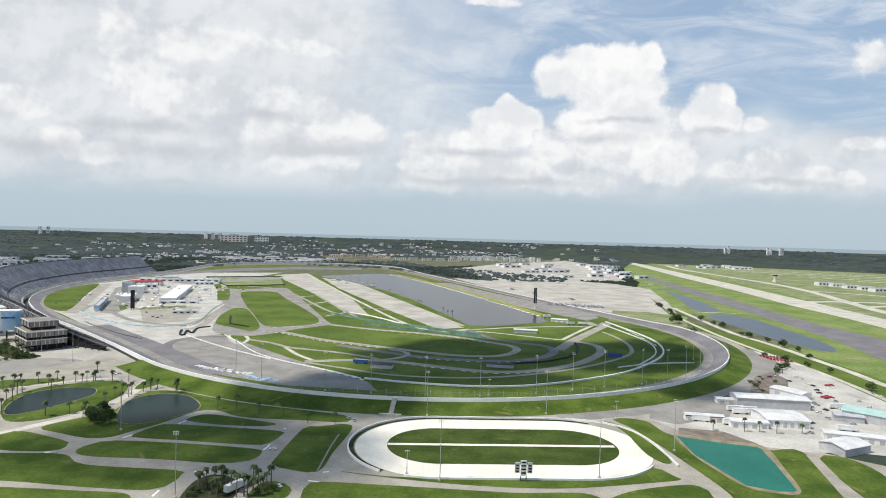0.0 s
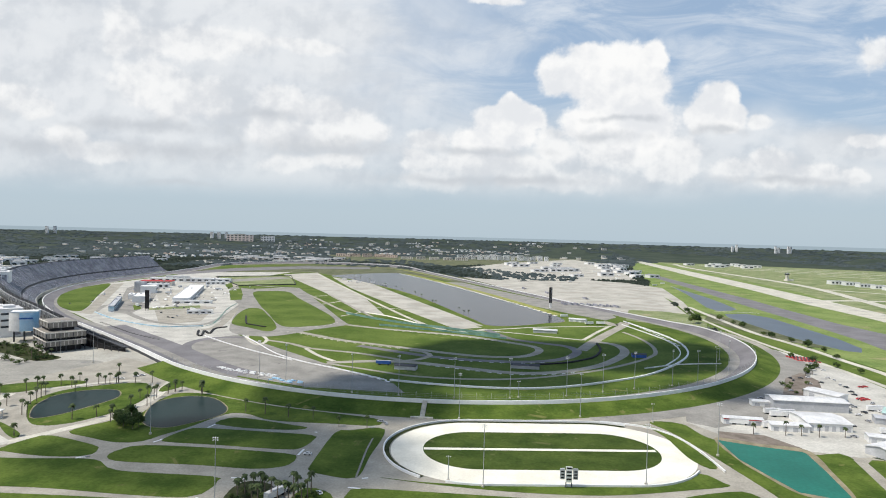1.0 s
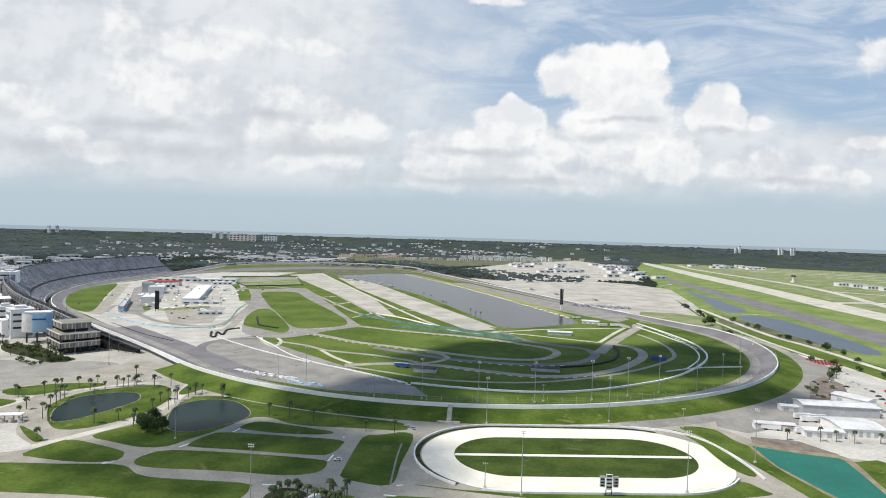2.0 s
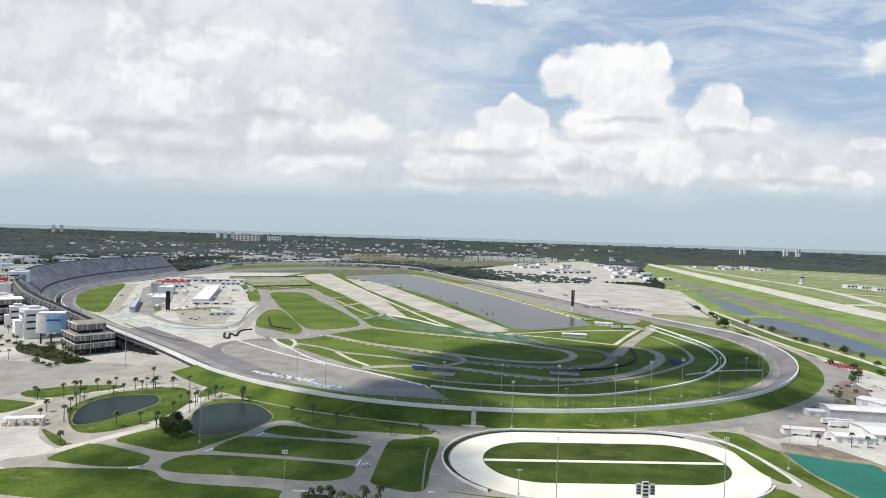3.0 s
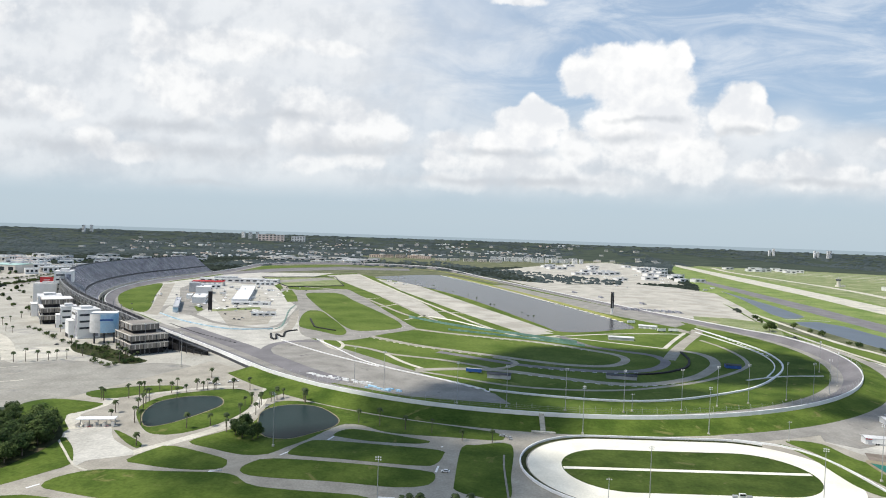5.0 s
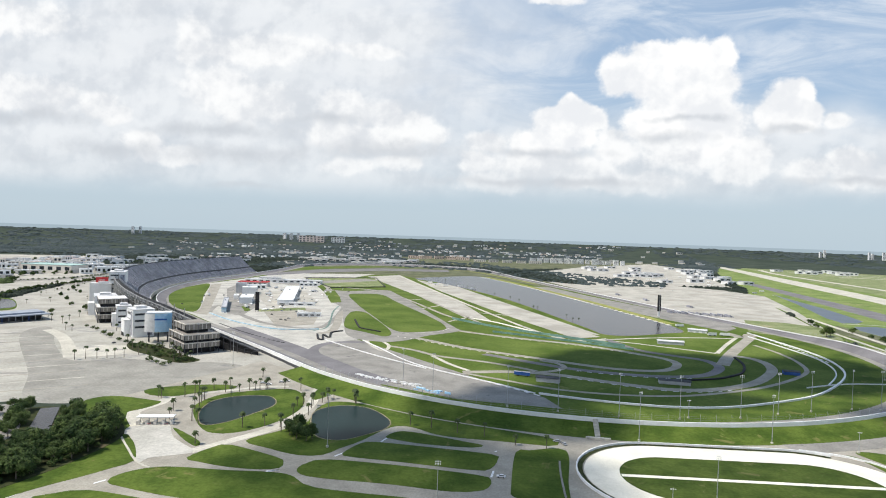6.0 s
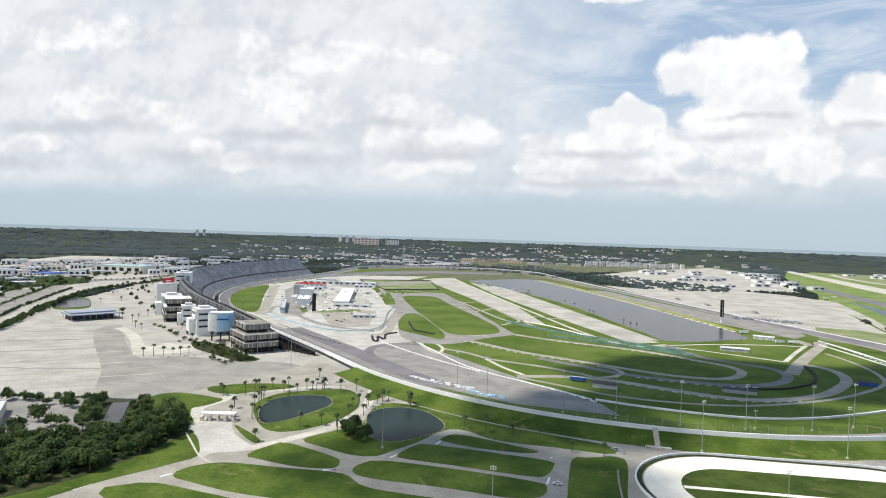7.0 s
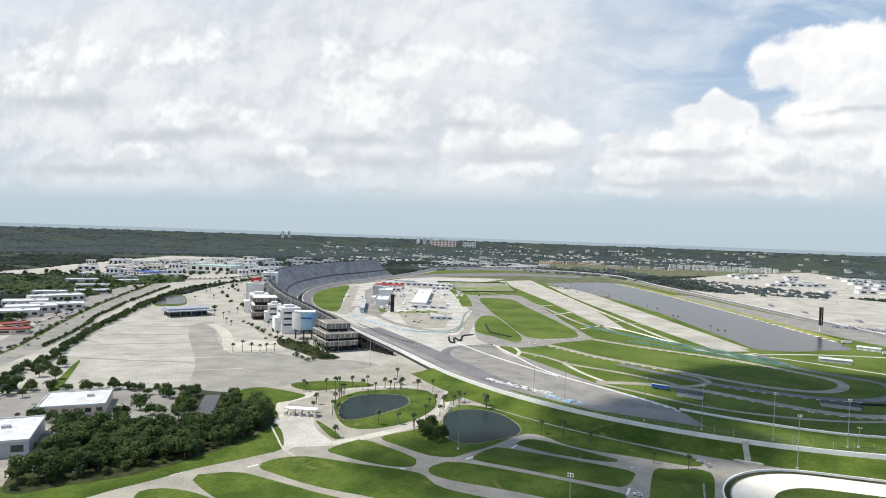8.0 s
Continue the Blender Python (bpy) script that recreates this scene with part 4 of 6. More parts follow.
def beam(bm, a, b, w):
    """A square bar from a to b."""
    a, b = Vector(a), Vector(b)
    d = (b - a).normalized()
    up = Vector((0, 0, 1)) if abs(d.z) < 0.9 else Vector((1, 0, 0))
    p = d.cross(up).normalized() * w / 2
    q = d.cross(p).normalized() * w / 2
    r = [[bm.verts.new(e + s * p + t * q) for s, t in ((-1, -1), (1, -1), (1, 1), (-1, 1))] for e in (a, b)]
    for k in range(4):
        bm.faces.new((r[0][k], r[0][(k + 1) % 4], r[1][(k + 1) % 4], r[1][k]))
    bm.faces.new(r[0][::-1])
    bm.faces.new(r[1])
    return bm


def tube(bm, x, y, z0, z1, r0, r1, n=8):
    rows = [[bm.verts.new((x + r * math.cos(k * math.tau / n), y + r * math.sin(k * math.tau / n), z)) for k in range(n)] for r, z in ((r0, z0), (r1, z1))]
    for k in range(n):
        bm.faces.new((rows[0][k], rows[0][(k + 1) % n], rows[1][(k + 1) % n], rows[1][k]))
    bm.faces.new(rows[1])
    return bm


def solid(*rows):
    """A bmesh of boxes, each row as box() takes it."""
    bm = bmesh.new()
    for r in rows:
        box(bm, *r)
    return bm


def thing(name, label, category, x=0.0, y=0.0, yaw=0.0, z=0.0, group=""):
    ob = tagged(new(name), label, category, group)
    ob.matrix_basis = Matrix.Translation((x, y, z)) @ Matrix.Rotation(yaw, 4, "Z")
    return ob


# ---- grandstand along the front straight ----
STAND = [q for q in FRONT if 652 < q.y < 1640]          # far end first
NS = len(STAND)


def rim(k):
    """Offset and height of the top row: lower towards the near end."""
    s = 1 - k / (NS - 1)
    return 44 + 14 * min(1, s / 0.45), 27 + 19 * min(1, s / 0.5)


def deck(a, b, rows):
    """A stepped deck between shares a and b of the rake."""
    def profile(k):
        o, h = rim(k)
        out, last = [], None
        for j in range(rows):
            t0, t1 = a + (b - a) * j / rows, a + (b - a) * (j + 1) / rows
            z = 5.5 + (h - 5.5) * t1 ** 1.25
            out += [(9 + (o - 9) * t0, z), (9 + (o - 9) * t1, z)]
        return out
    return profile


stand = tagged(new("grandstand"), "long steep grandstand of grey-violet seats on dark steel frames", "grandstand")
part("lower_deck", sweep(STAND, deck(0.0, 0.36, 14)), SEATS, stand)
part("upper_deck", sweep(STAND, deck(0.41, 1.0, 24)), SEATS, stand)
part("front_wall", sweep(STAND, [(8.4, 0), (8.4, 6.5), (9, 6.5), (9, 5)]), CONCRETE, stand, "pale front wall of the stand")


def along(a, b, za, zb):
    """A level slab under the stand between offsets a and b from the rim."""
    return lambda k: [(rim(k)[0] + a, za), (rim(k)[0] + a, zb), (rim(k)[0] + b, zb), (rim(k)[0] + b, za), (rim(k)[0] + a, za)]


def mid_walk(k):
    o, h = rim(k)
    z = 5.5 + (h - 5.5) * 0.37 ** 1.25
    return [(9 + (o - 9) * 0.36, z), (9 + (o - 9) * 0.41, z), (9 + (o - 9) * 0.415, z + 2.6)]


part("cross_aisle", sweep(STAND, mid_walk), STEEL, stand, "dark cross aisle between the seat decks")
part("rim_rail", sweep(STAND, lambda k: [(rim(k)[0], rim(k)[1] - 2.5), (rim(k)[0], rim(k)[1] + 1.6), (rim(k)[0] + 0.4, rim(k)[1] + 1.6), (rim(k)[0] + 0.4, rim(k)[1] - 2.5)]), STEEL, stand)
# Dark sheet behind the posts, painted as the shade of the open interior.
part("back_screen", sweep(STAND, lambda k: [(rim(k)[0] - 6, 0), (rim(k)[0] - 6, rim(k)[1] - 6)]), STEEL, stand)
for level in (7.5, 14.0):
    part("concourse", sweep(STAND, along(-9, 6, level, level + 1.0)), CLAD, stand, "bronze-edged concourse slab")
part("top_walk", sweep(STAND, lambda k: [(rim(k)[0] + 0.5, rim(k)[1] - 4), (rim(k)[0] + 0.5, rim(k)[1] - 3.4), (rim(k)[0] + 6, rim(k)[1] - 3.4), (rim(k)[0] + 6, rim(k)[1] - 4)]), STEEL, stand)


def edge(k, off):
    a, b = STAND[max(k - 1, 0)], STAND[min(k + 1, NS - 1)]
    d = (b - a).normalized()
    return STAND[k] + Vector((d.y, -d.x)) * off


for k in range(NS // 5, NS):
    o, h = rim(k)
    p, q = edge(k, o + 5.6), edge(k, o + 0.4)
    part("frame_post", beam(beam(beam(bmesh.new(), (*p, 0), (*p, h + 0.6), 1.5), (*q, 0), (*q, h), 0.6), (*p, h - 3.5), (*q, h - 9), 0.4), FRAME, stand, "grey steel frame post")
    if k + 1 < NS:
        o2, h2 = rim(k + 1)
        p2 = edge(k + 1, o2 + 5.6)
        part("brace", beam(beam(bmesh.new(), (*p, h - 0.2), (*p2, h2 - 9), 0.55), (*p, h - 9), (*p2, h2 - 0.2), 0.55), FRAME, stand)
        part("top_rail", beam(bmesh.new(), (*p, h + 0.5), (*p2, h2 + 0.5), 1.0), FRAME, stand)
        part("belt_rail", beam(bmesh.new(), (*p, h - 9), (*p2, h2 - 9), 0.8), FRAME, stand)
for k in range(0, NS // 5 * 5, 2):
    o, h = rim(k)
    p = edge(k, o + 0.6)
    part("rim_lamp", beam(bmesh.new(), (*p, h), (*p, h + 7), 0.5), FRAME, stand)
for k in range(1, NS, 1):
    o, h = rim(k)
    for a, b in ((0.02, 0.35), (0.43, 0.99)):
        pa, pb = edge(k, 9 + (o - 9) * a), edge(k, 9 + (o - 9) * b)
        mid = edge(k, 9 + (o - 9) * (a + b) / 2)
        za, zm, zb = (5.5 + (h - 5.5) * t ** 1.25 + 0.9 for t in (a, (a + b) / 2, b))
        part("aisle_stair", beam(beam(bmesh.new(), (*pa, za), (*mid, zm), 0.8), (*mid, zm), (*pb, zb), 0.7), FRAME, stand, "grey metal aisle stair")
# the open end of the stand, stepping down to the track
for j in range(9):
    t = j / 8
    o, h = rim(NS - 1)
    d = (STAND[-1] - STAND[-2]).normalized()
    side = Vector((d.y, -d.x))
    a = STAND[-1] + d * (8 + 9 * j) + side * 9
    b = STAND[-1] + d * (4 + 9 * j) + side * (9 + (o - 9) * (1 - 0.8 * t))
    top = h * (1 - 0.78 * t) - 3
    part("end_frame", beam(beam(beam(bmesh.new(), (*a, 5), (*b, top), 0.6), (*b, 0), (*b, top), 0.6), (*a, 0), (*b, top * 0.6), 0.4), STEEL, stand)
part("ramp_deck", sweep([STAND[-1] + (STAND[-1] - STAND[-2]).normalized() * 10 * j for j in range(9)], lambda j: [(8, 4.6), (9 + 33 * (1 - j / 9), 5 + 15 * (1 - j / 8)), (9 + 33 * (1 - j / 9), 4 + 15 * (1 - j / 8)), (8, 3.6)]), STEEL, stand, "dark underside of the stand's end ramp")


# Black sheet that paints the shade below the end ramp.
part("under_screen", sweep([STAND[-1] + (STAND[-1] - STAND[-2]).normalized() * 10 * j for j in range(9)], lambda j: [(7 + 33 * (1 - j / 9), 0), (7 + 33 * (1 - j / 9), 3.5 + 14 * (1 - j / 8))]), BLACK, stand, "black sheet painted as the shade under the stand")


# ---- terraced entrance towers behind the stand ----
def terrace_tower(x, y, yaw, long, deep, tiers, label, cap=None):
    """tiers: (z, height, share of the plan, shift along its length); a black core paints the shade of the open storeys
    between them.
    """
    t = thing("entrance_tower", label, "tower", x, y, yaw)
    top = tiers[-1]
    # The shade of the open storeys is put into this black block.
    part("core", solid((0, 0, 0, long * 0.8, deep * 0.8, tiers[1][0]), (top[3], 0, tiers[1][0], long * top[2] * 0.86, deep * top[2] * 0.86, top[0] - tiers[1][0])), BLACK, t, "black core painted as the shade of the open storeys")
    for z, h, k, shift in tiers:
        part("tier", solid((shift, 0, z, long * k, deep * k, h)), CLAD, t, "bronze-clad balcony tier")
        part("deck", solid((shift, 0, z + h, long * k * 0.97, deep * k * 0.97, 0.3)), cap or SHED, t, "pale flat deck")
        n, m = int(long * k / 3.5), int(deep * k / 3.5)
        for j in range(n + 1):
            part("fin", solid((shift - long * k / 2 + j * long * k / n, deep * k / 2 + 0.15, z + 0.4, 0.6, 0.4, h - 0.6)), SHED if j % 3 else STEEL, t)
        for j in range(m + 1):
            part("fin", solid((shift - long * k / 2 - 0.15, -deep * k / 2 + j * deep * k / m, z + 0.4, 0.4, 0.6, h - 0.6)), CREAM if j % 3 else STEEL, t)
        part("parapet", solid((shift, deep * k / 2 + 0.2, z + h, long * k, 0.5, 0.9), (shift - long * k / 2 - 0.2, 0, z + h, 0.5, deep * k, 0.9)), CREAM, t, "pale parapet")
    for a in (-0.48, -0.24, 0.0, 0.24, 0.48):
        part("column", solid((a * long, 0.48 * deep, 0, 0.7, 0.7, tiers[1][0])), STEEL, t)
        part("column", solid((-0.48 * long, a * deep, 0, 0.7, 0.7, tiers[1][0])), STEEL, t)
    for a in (-0.36, 0.1):
        part("brace", beam(beam(bmesh.new(), (a * long, 0.49 * deep, 0), ((a + 0.22) * long, 0.49 * deep, tiers[0][0]), 0.6), ((a + 0.22) * long, 0.49 * deep, 0), (a * long, 0.49 * deep, tiers[0][0]), 0.6), POLE, t)
    for k in range(3):
        part("stair", beam(bmesh.new(), (long * 0.54, deep * (0.45 - 0.8 * (k % 2)), 8 * k), (long * 0.54, deep * (-0.35 + 0.8 * (k % 2)), 8 * k + 7.5), 1.8), SHED, t)
    return t


terrace_tower(-409, 607, radians(137), 46, 34, [(5.8, 4.6, 1.0, 0), (13.6, 4.8, 1.0, 0), (21.6, 5.4, 0.72, 6)], "bronze-clad terraced entrance tower under the stand's end", CLAD)
terrace_tower(-600, 757, radians(128), 44, 36, [(5, 5, 1.0, 0), (14, 5, 1.0, 0), (23.5, 5.5, 0.9, 2)], "bronze-clad terraced entrance tower with a white roof behind the stand", WHITE)


def white_block(x, y, yaw, sx, sy, h, label):
    t = thing("white_tower", label, "tower", x, y, yaw)
    part("wall", solid((0, 0, 0, sx, sy, h)), WHITE, t)
    part("roof", solid((0, 0, h, sx + 0.8, sy + 0.8, 0.6), (sx * 0.1, 0, h + 0.6, sx * 0.5, sy * 0.5, 2.4)), ROOF, t)
    part("recess", solid((-sx * 0.3, sy / 2 + 0.05, 2, sx * 0.22, 0.4, h - 4)), SEATS, t, "grey violet stair recess")
    part("recess", solid((-sx / 2 - 0.05, -sy * 0.28, 2, 0.4, sy * 0.24, h - 6)), SEATS, t, "grey violet stair recess")
    part("annex", solid((sx * 0.2, sy * 0.62, 0, sx * 0.6, sy * 0.3, h * 0.6), (sx * 0.2, sy * 0.62, h * 0.6, sx * 0.64, sy * 0.33, 0.5)), WHITE, t, "lower white annex")
    for k in range(int(h / 8)):
        part("window", solid((sx * 0.14, sy / 2 + 0.05, h - 6 - 7 * k, sx * 0.5, 0.3, 2.6)), GLASS, t, "dark ribbon window")
        part("window", solid((-sx / 2 - 0.05, sy * 0.16, h - 6 - 7 * k, 0.3, sy * 0.5, 2.2)), GLASS, t, "dark ribbon window")
    # No hole here: the entrance's shade is a black panel.
    part("opening", solid((sx * 0.2, sy * 0.77 + 0.05, 0.1, sx * 0.45, 0.3, 4.0)), BLACK, t, "black panel painted as a shaded entrance opening")
    return t


white_block(-505, 668, radians(135), 28, 22, 30, "white rendered tower block behind the stand")
white_block(-640, 800, radians(128), 34, 26, 27, "white rendered tower block behind the stand")
white_block(-716, 940, radians(120), 40, 24, 48, "white suite tower above the stand's rim")
white_block(-560, 720, radians(128), 20, 16, 25, "white rendered tower block behind the stand")
banner = thing("banner_screen", "tall white and pale blue wrap-round banner screen on dark posts", "sign", -462, 631, radians(25))
bm = bmesh.new()
for j in range(12):
    a0, a1 = radians(-62 + 124 * j / 12), radians(-62 + 124 * (j + 1) / 12)
    v = [bm.verts.new((15 * math.sin(a), 9 - 15 * math.cos(a), z)) for z in (12, 31) for a in (a0, a1)]
    f = bm.faces.new((v[0], v[1], v[3], v[2]))
    f.material_index = 0 if j < 5 else 1
part("screen", bm, [ROOF, SKYBLUE], banner, "pale blue printed banner")
part("lettering", solid((3, -6.2, 24.5, 12, 0.3, 1.6)), BLUE, banner, "unreadable blue line of lettering")
part("block", solid((0, 9, 12, 24, 14, 19.6)), WHITE, banner, "white backing block")
for a in (-9, 0, 9):
    part("post", solid((a, 4, 0, 1.4, 1.4, 12.2)), STEEL, banner)
red = thing("red_sign", "red and white sign box on a white block behind the stand", "sign", -728, 917, radians(25), 31.0)
part("panel", solid((0, 0, 0.6, 17, 2.4, 8)), RED, red)
part("letter_bar", solid((0, -1.3, 3.8, 8, 0.4, 1.0)), WHITE, red, "white bar of lettering")
part("post", solid((-5, 0, 0, 1, 1, 0.7), (5, 0, 0, 1, 1, 0.7)), STEEL, red)
white_block(-728, 917, radians(25), 30, 22, 30.4, "white rendered block behind the stand's rim")


# ---- trees ----
def palm_parts(seed, h):
    """Trunk and crown of a fan palm as bmeshes."""
    rng = random.Random(seed)
    trunk = bmesh.new()
    n, rings = 7, []
    for j in range(6):
        t = j / 5
        r = 0.34 - 0.12 * t + (0.1 if j == 5 else 0)
        rings.append([trunk.verts.new((0.25 * math.sin(t * 2 + seed) * t + r * math.cos(k * math.tau / n), r * math.sin(k * math.tau / n), h * t)) for k in range(n)])
    for a, b in zip(rings, rings[1:]):
        for k in range(n):
            trunk.faces.new((a[k], a[(k + 1) % n], b[(k + 1) % n], b[k]))
    crown = bmesh.new()
    top = Vector((0.25 * math.sin(2 + seed), 0, h))
    for k in range(30):
        a, lift, size = k * 2.4 + rng.random(), rng.uniform(-0.6, 1.2), rng.uniform(2.0, 3.0)
        out, side = Vector((math.cos(a), math.sin(a), 0)), Vector((-math.sin(a), math.cos(a), 0))
        rows = []
        for j in range(5):
            t = j / 4
            p = top + out * size * t * math.cos(lift * 0.8) + Vector((0, 0, size * (math.sin(lift) * t - (0.75 + 0.2 * lift) * t * t)))
            w = size * 0.30 * (0.15, 0.9, 1.0, 0.7, 0.05)[j]
            rows.append([crown.verts.new(p - side * w - Vector((0, 0, 0.3 * w))), crown.verts.new(p), crown.verts.new(p + side * w - Vector((0, 0, 0.3 * w)))])
        for r, s in zip(rows, rows[1:]):
            for c in (0, 1):
                crown.faces.new((r[c], r[c + 1], s[c + 1], s[c]))
    return trunk, crown


def oak_parts(seed, h, spread, leaves=340, tuft=0.11):
    """Trunk with limbs and a crown of leaf tufts gathered in uneven lobes."""
    rng = random.Random(seed)
    trunk = tube(bmesh.new(), 0, 0, 0, h * 0.45, h * 0.028, h * 0.018, 7)
    lobes = []
    for k in range(9):
        a, r = k * 2.4 + rng.random(), spread * rng.uniform(0.25, 0.62) * (0 if k == 0 else 1)
        c = Vector((r * math.cos(a), r * math.sin(a), h * rng.uniform(0.42, 0.76) if k else h * 0.78))
        lobes.append((c, spread * rng.uniform(0.30, 0.46)))
        beam(trunk, (0, 0, h * rng.uniform(0.25, 0.42)), c, h * 0.014)
    crown = bmesh.new()
    for k in range(leaves):
        c, r = lobes[k % len(lobes)]
        d = Vector((rng.gauss(0, 1), rng.gauss(0, 1), rng.gauss(0, 0.9))).normalized()
        p = c + d * r * rng.uniform(0.55, 1.08) * Vector((1, 1, 0.75)).length / 1.6
        n = (d + Vector((rng.uniform(-0.6, 0.6), rng.uniform(-0.6, 0.6), rng.uniform(0, 0.9)))).normalized()
        u = n.orthogonal().normalized()
        u.rotate(Matrix.Rotation(rng.uniform(0, 6.28), 3, n))
        v, s = n.cross(u), spread * rng.uniform(0.64, 1.36) * tuft
        w = [p + u * s * math.cos(e) * rng.uniform(0.6, 1.2) + v * s * math.sin(e) * rng.uniform(0.6, 1.2) - n * s * 0.25 for e in (0, 1.3, 2.5, 3.8, 5.0)]
        mid = crown.verts.new(p + n * s * 0.3)
        ring = [crown.verts.new(q) for q in w]
        for j in range(5):
            crown.faces.new((mid, ring[j], ring[(j + 1) % 5]))
    return trunk, crown


def tree_kind(name, label, parts, leaf, category, group):
    t = thing(name, label, category, 0, 0, group=group)
    trunk, crown = parts
    part("trunk", trunk, BARK, t)
    part("crown", crown, leaf, t, "dense green foliage")
    return t


PALMS = [tree_kind("palm_tree", "slender fan palm with grey trunk and green crown", palm_parts(k, 8.5 + 1.2 * k), PALM_LEAF, "palm", "palms round the ponds") for k in range(3)]
OAKS = [tree_kind("broadleaf_tree", "dark green broadleaf tree with a rounded uneven crown", oak_parts(10 + k, 8.6 + 1.3 * k, 6.4 + 0.8 * k), LEAF, "tree", "roadside trees") for k in range(4)]
FINE_OAKS = [tree_kind("broadleaf_tree", "broad dark green tree with a dense rounded crown", oak_parts(50 + k, 11.5 + 1.6 * k, 6.8 + 0.8 * k, 1100, 0.068), LEAF, "tree", "trees of the wood") for k in range(4)]
SHRUBS = [tree_kind("shrub", "low rounded dark green shrub", oak_parts(30 + k, 3.6, 3.2, 160), LEAF, "shrub", "garden shrubs") for k in range(2)]
PLANTED = {}
rng = random.Random(3)


def plant(kinds, x, y, size=1.0, rng=random.Random(5)):
    """The first use places the model itself, later ones copy it."""
    ob = rng.choice(kinds)
    m = Matrix.Translation((x, y, 0.1)) @ Matrix.Rotation(rng.uniform(0, 6.28), 4, "Z")
    t = copy_thing(ob, m) if ob.name in PLANTED else ob
    PLANTED[ob.name] = True
    t.matrix_basis = m @ Matrix.Diagonal((size, size, size * rng.uniform(0.92, 1.1), 1))
    return t


for spot in (
    [(-345, 439), (-328, 444), (-324, 457), (-318, 468), (-306, 462), (-309, 477), (-296, 464), (-292, 473), (-288, 475), (-285, 476), (-298, 513), (-281, 478)],
    [(-266, 478), (-254, 480), (-318, 411), (-310, 393), (-272, 354), (-259, 387), (-247, 393), (-237, 393), (-237, 416), (-242, 438), (-240, 445), (-232, 442)],
    [(-227, 461), (-223, 463), (-204, 452), (-306, 417), (-306, 423), (-309, 432), (-289, 389), (-280, 479), (-342, 437), (-295, 393)],
    [(-158, 413), (-144, 410), (-127, 404), (-110, 401), (-91, 389), (-73, 387), (-207, 460), (-228, 420), (-231, 436), (-233, 384), (-228, 451), (-226, 458)],
    [(-111, 281), (-107, 288), (-88, 280), (-91, 278), (-95, 278), (-107, 277), (-204, 454), (-322, 447), (-311, 440), (-296, 450)],
    [(-484, 536), (-476, 540), (-468, 544), (-461, 548), (-456, 552), (-449, 555), (-445, 571), (-442, 579), (-602, 677), (-588, 669), (-545, 685), (-490, 622)],
    [(-981, 1193), (-954, 1177), (-663, 731), (-636, 715), (-868, 962), (-889, 999), (-798, 896), (-811, 865), (-656, 771), (-647, 741)],
):
    for p in spot:
        plant(PALMS, *p, rng.uniform(0.74, 0.98))
# the wood beside the store lot
WOOD = [Vector(q) for q in [(-406, 268), (-414, 295), (-399, 313), (-374, 322), (-381, 353), (-408, 394), (-384, 397), (-355, 365), (-340, 382), (-322, 361), (-320, 325), (-327, 292), (-346, 273), (-359, 249), (-374, 233)]]


def inside(p, ring):
    hit = False
    for a, b in zip(ring, ring[1:] + ring[:1]):
        if (a.y > p[1]) != (b.y > p[1]) and p[0] < (b.x - a.x) * (p[1] - a.y) / (b.y - a.y) + a.x:
            hit = not hit
    return hit


rng = random.Random(3)
grown = []
for _ in range(4000):
    p = (rng.uniform(-480, -290), rng.uniform(215, 400))
    if inside(p, WOOD) and all((p[0] - q[0]) ** 2 + (p[1] - q[1]) ** 2 > 36 for q in grown):
        grown.append(p)
GAPS = [curve([(-396, 398), (-386, 382), (-376, 366), (-366, 351)]), curve([(-425, 290), (-405, 269), (-384, 246)])]
for p in grown:
    if all((Vector(p) - q).length > 8.5 for line in GAPS for q in line):
        beside_water = min((Vector(p) - q).length for q in GAPS[0]) < 24
        plant(FINE_OAKS, *p, rng.uniform(0.5, 0.72) if beside_water else rng.uniform(0.55, 1.05))
for line in ([(-372, 231), (-358, 248), (-342, 269), (-330, 295), (-322, 328), (-322, 358)], [(-408, 270), (-416, 297), (-402, 315), (-376, 324)]):
    for q in curve(line, False, 6):
        plant(SHRUBS, q.x + rng.uniform(-2.5, 2.5), q.y + rng.uniform(-2.5, 2.5), rng.uniform(0.6, 1.3))
for spot in (
    [(-521, 357), (-510, 362), (-497, 365), (-487, 370), (-472, 381), (-457, 385), (-438, 380), (-534, 350), (-486, 374), (-416, 351), (-408, 327), (-432, 363)],
    [(-396, 346), (-426, 382), (-419, 380), (-401, 344), (-579, 388), (-577, 401), (-578, 412), (-576, 426), (-553, 360), (-454, 306), (-443, 308), (-431, 317)],
    [(400, 962), (401, 919), (402, 891), (395, 819), (396, 801), (403, 768), (403, 733), (407, 708), (394, 664), (346, 666), (341, 614)],
    [(364, 617), (357, 644), (372, 593), (362, 522), (329, 600), (316, 585), (373, 1010), (383, 1049)],
):
    for p in spot:
        plant(OAKS, *p, rng.uniform(0.55, 0.8))
for p in [(173, 398), (193, 397), (203, 397), (230, 396), (213, 395), (322, 596), (309, 575), (319, 581)]:
    plant(PALMS, *p, 0.75)
for p in [(264, 522), (274, 536), (272, 512), (281, 521), (291, 542), (262, 507), (266, 535)]:
    plant(SHRUBS, *p, rng.uniform(0.6, 1.2))
for p in [(-372, 393), (-366, 384), (-360, 375), (-379, 399), (-405, 386), (-399, 374), (-392, 362), (-387, 351)]:
    plant(FINE_OAKS, *p, rng.uniform(0.55, 0.75))
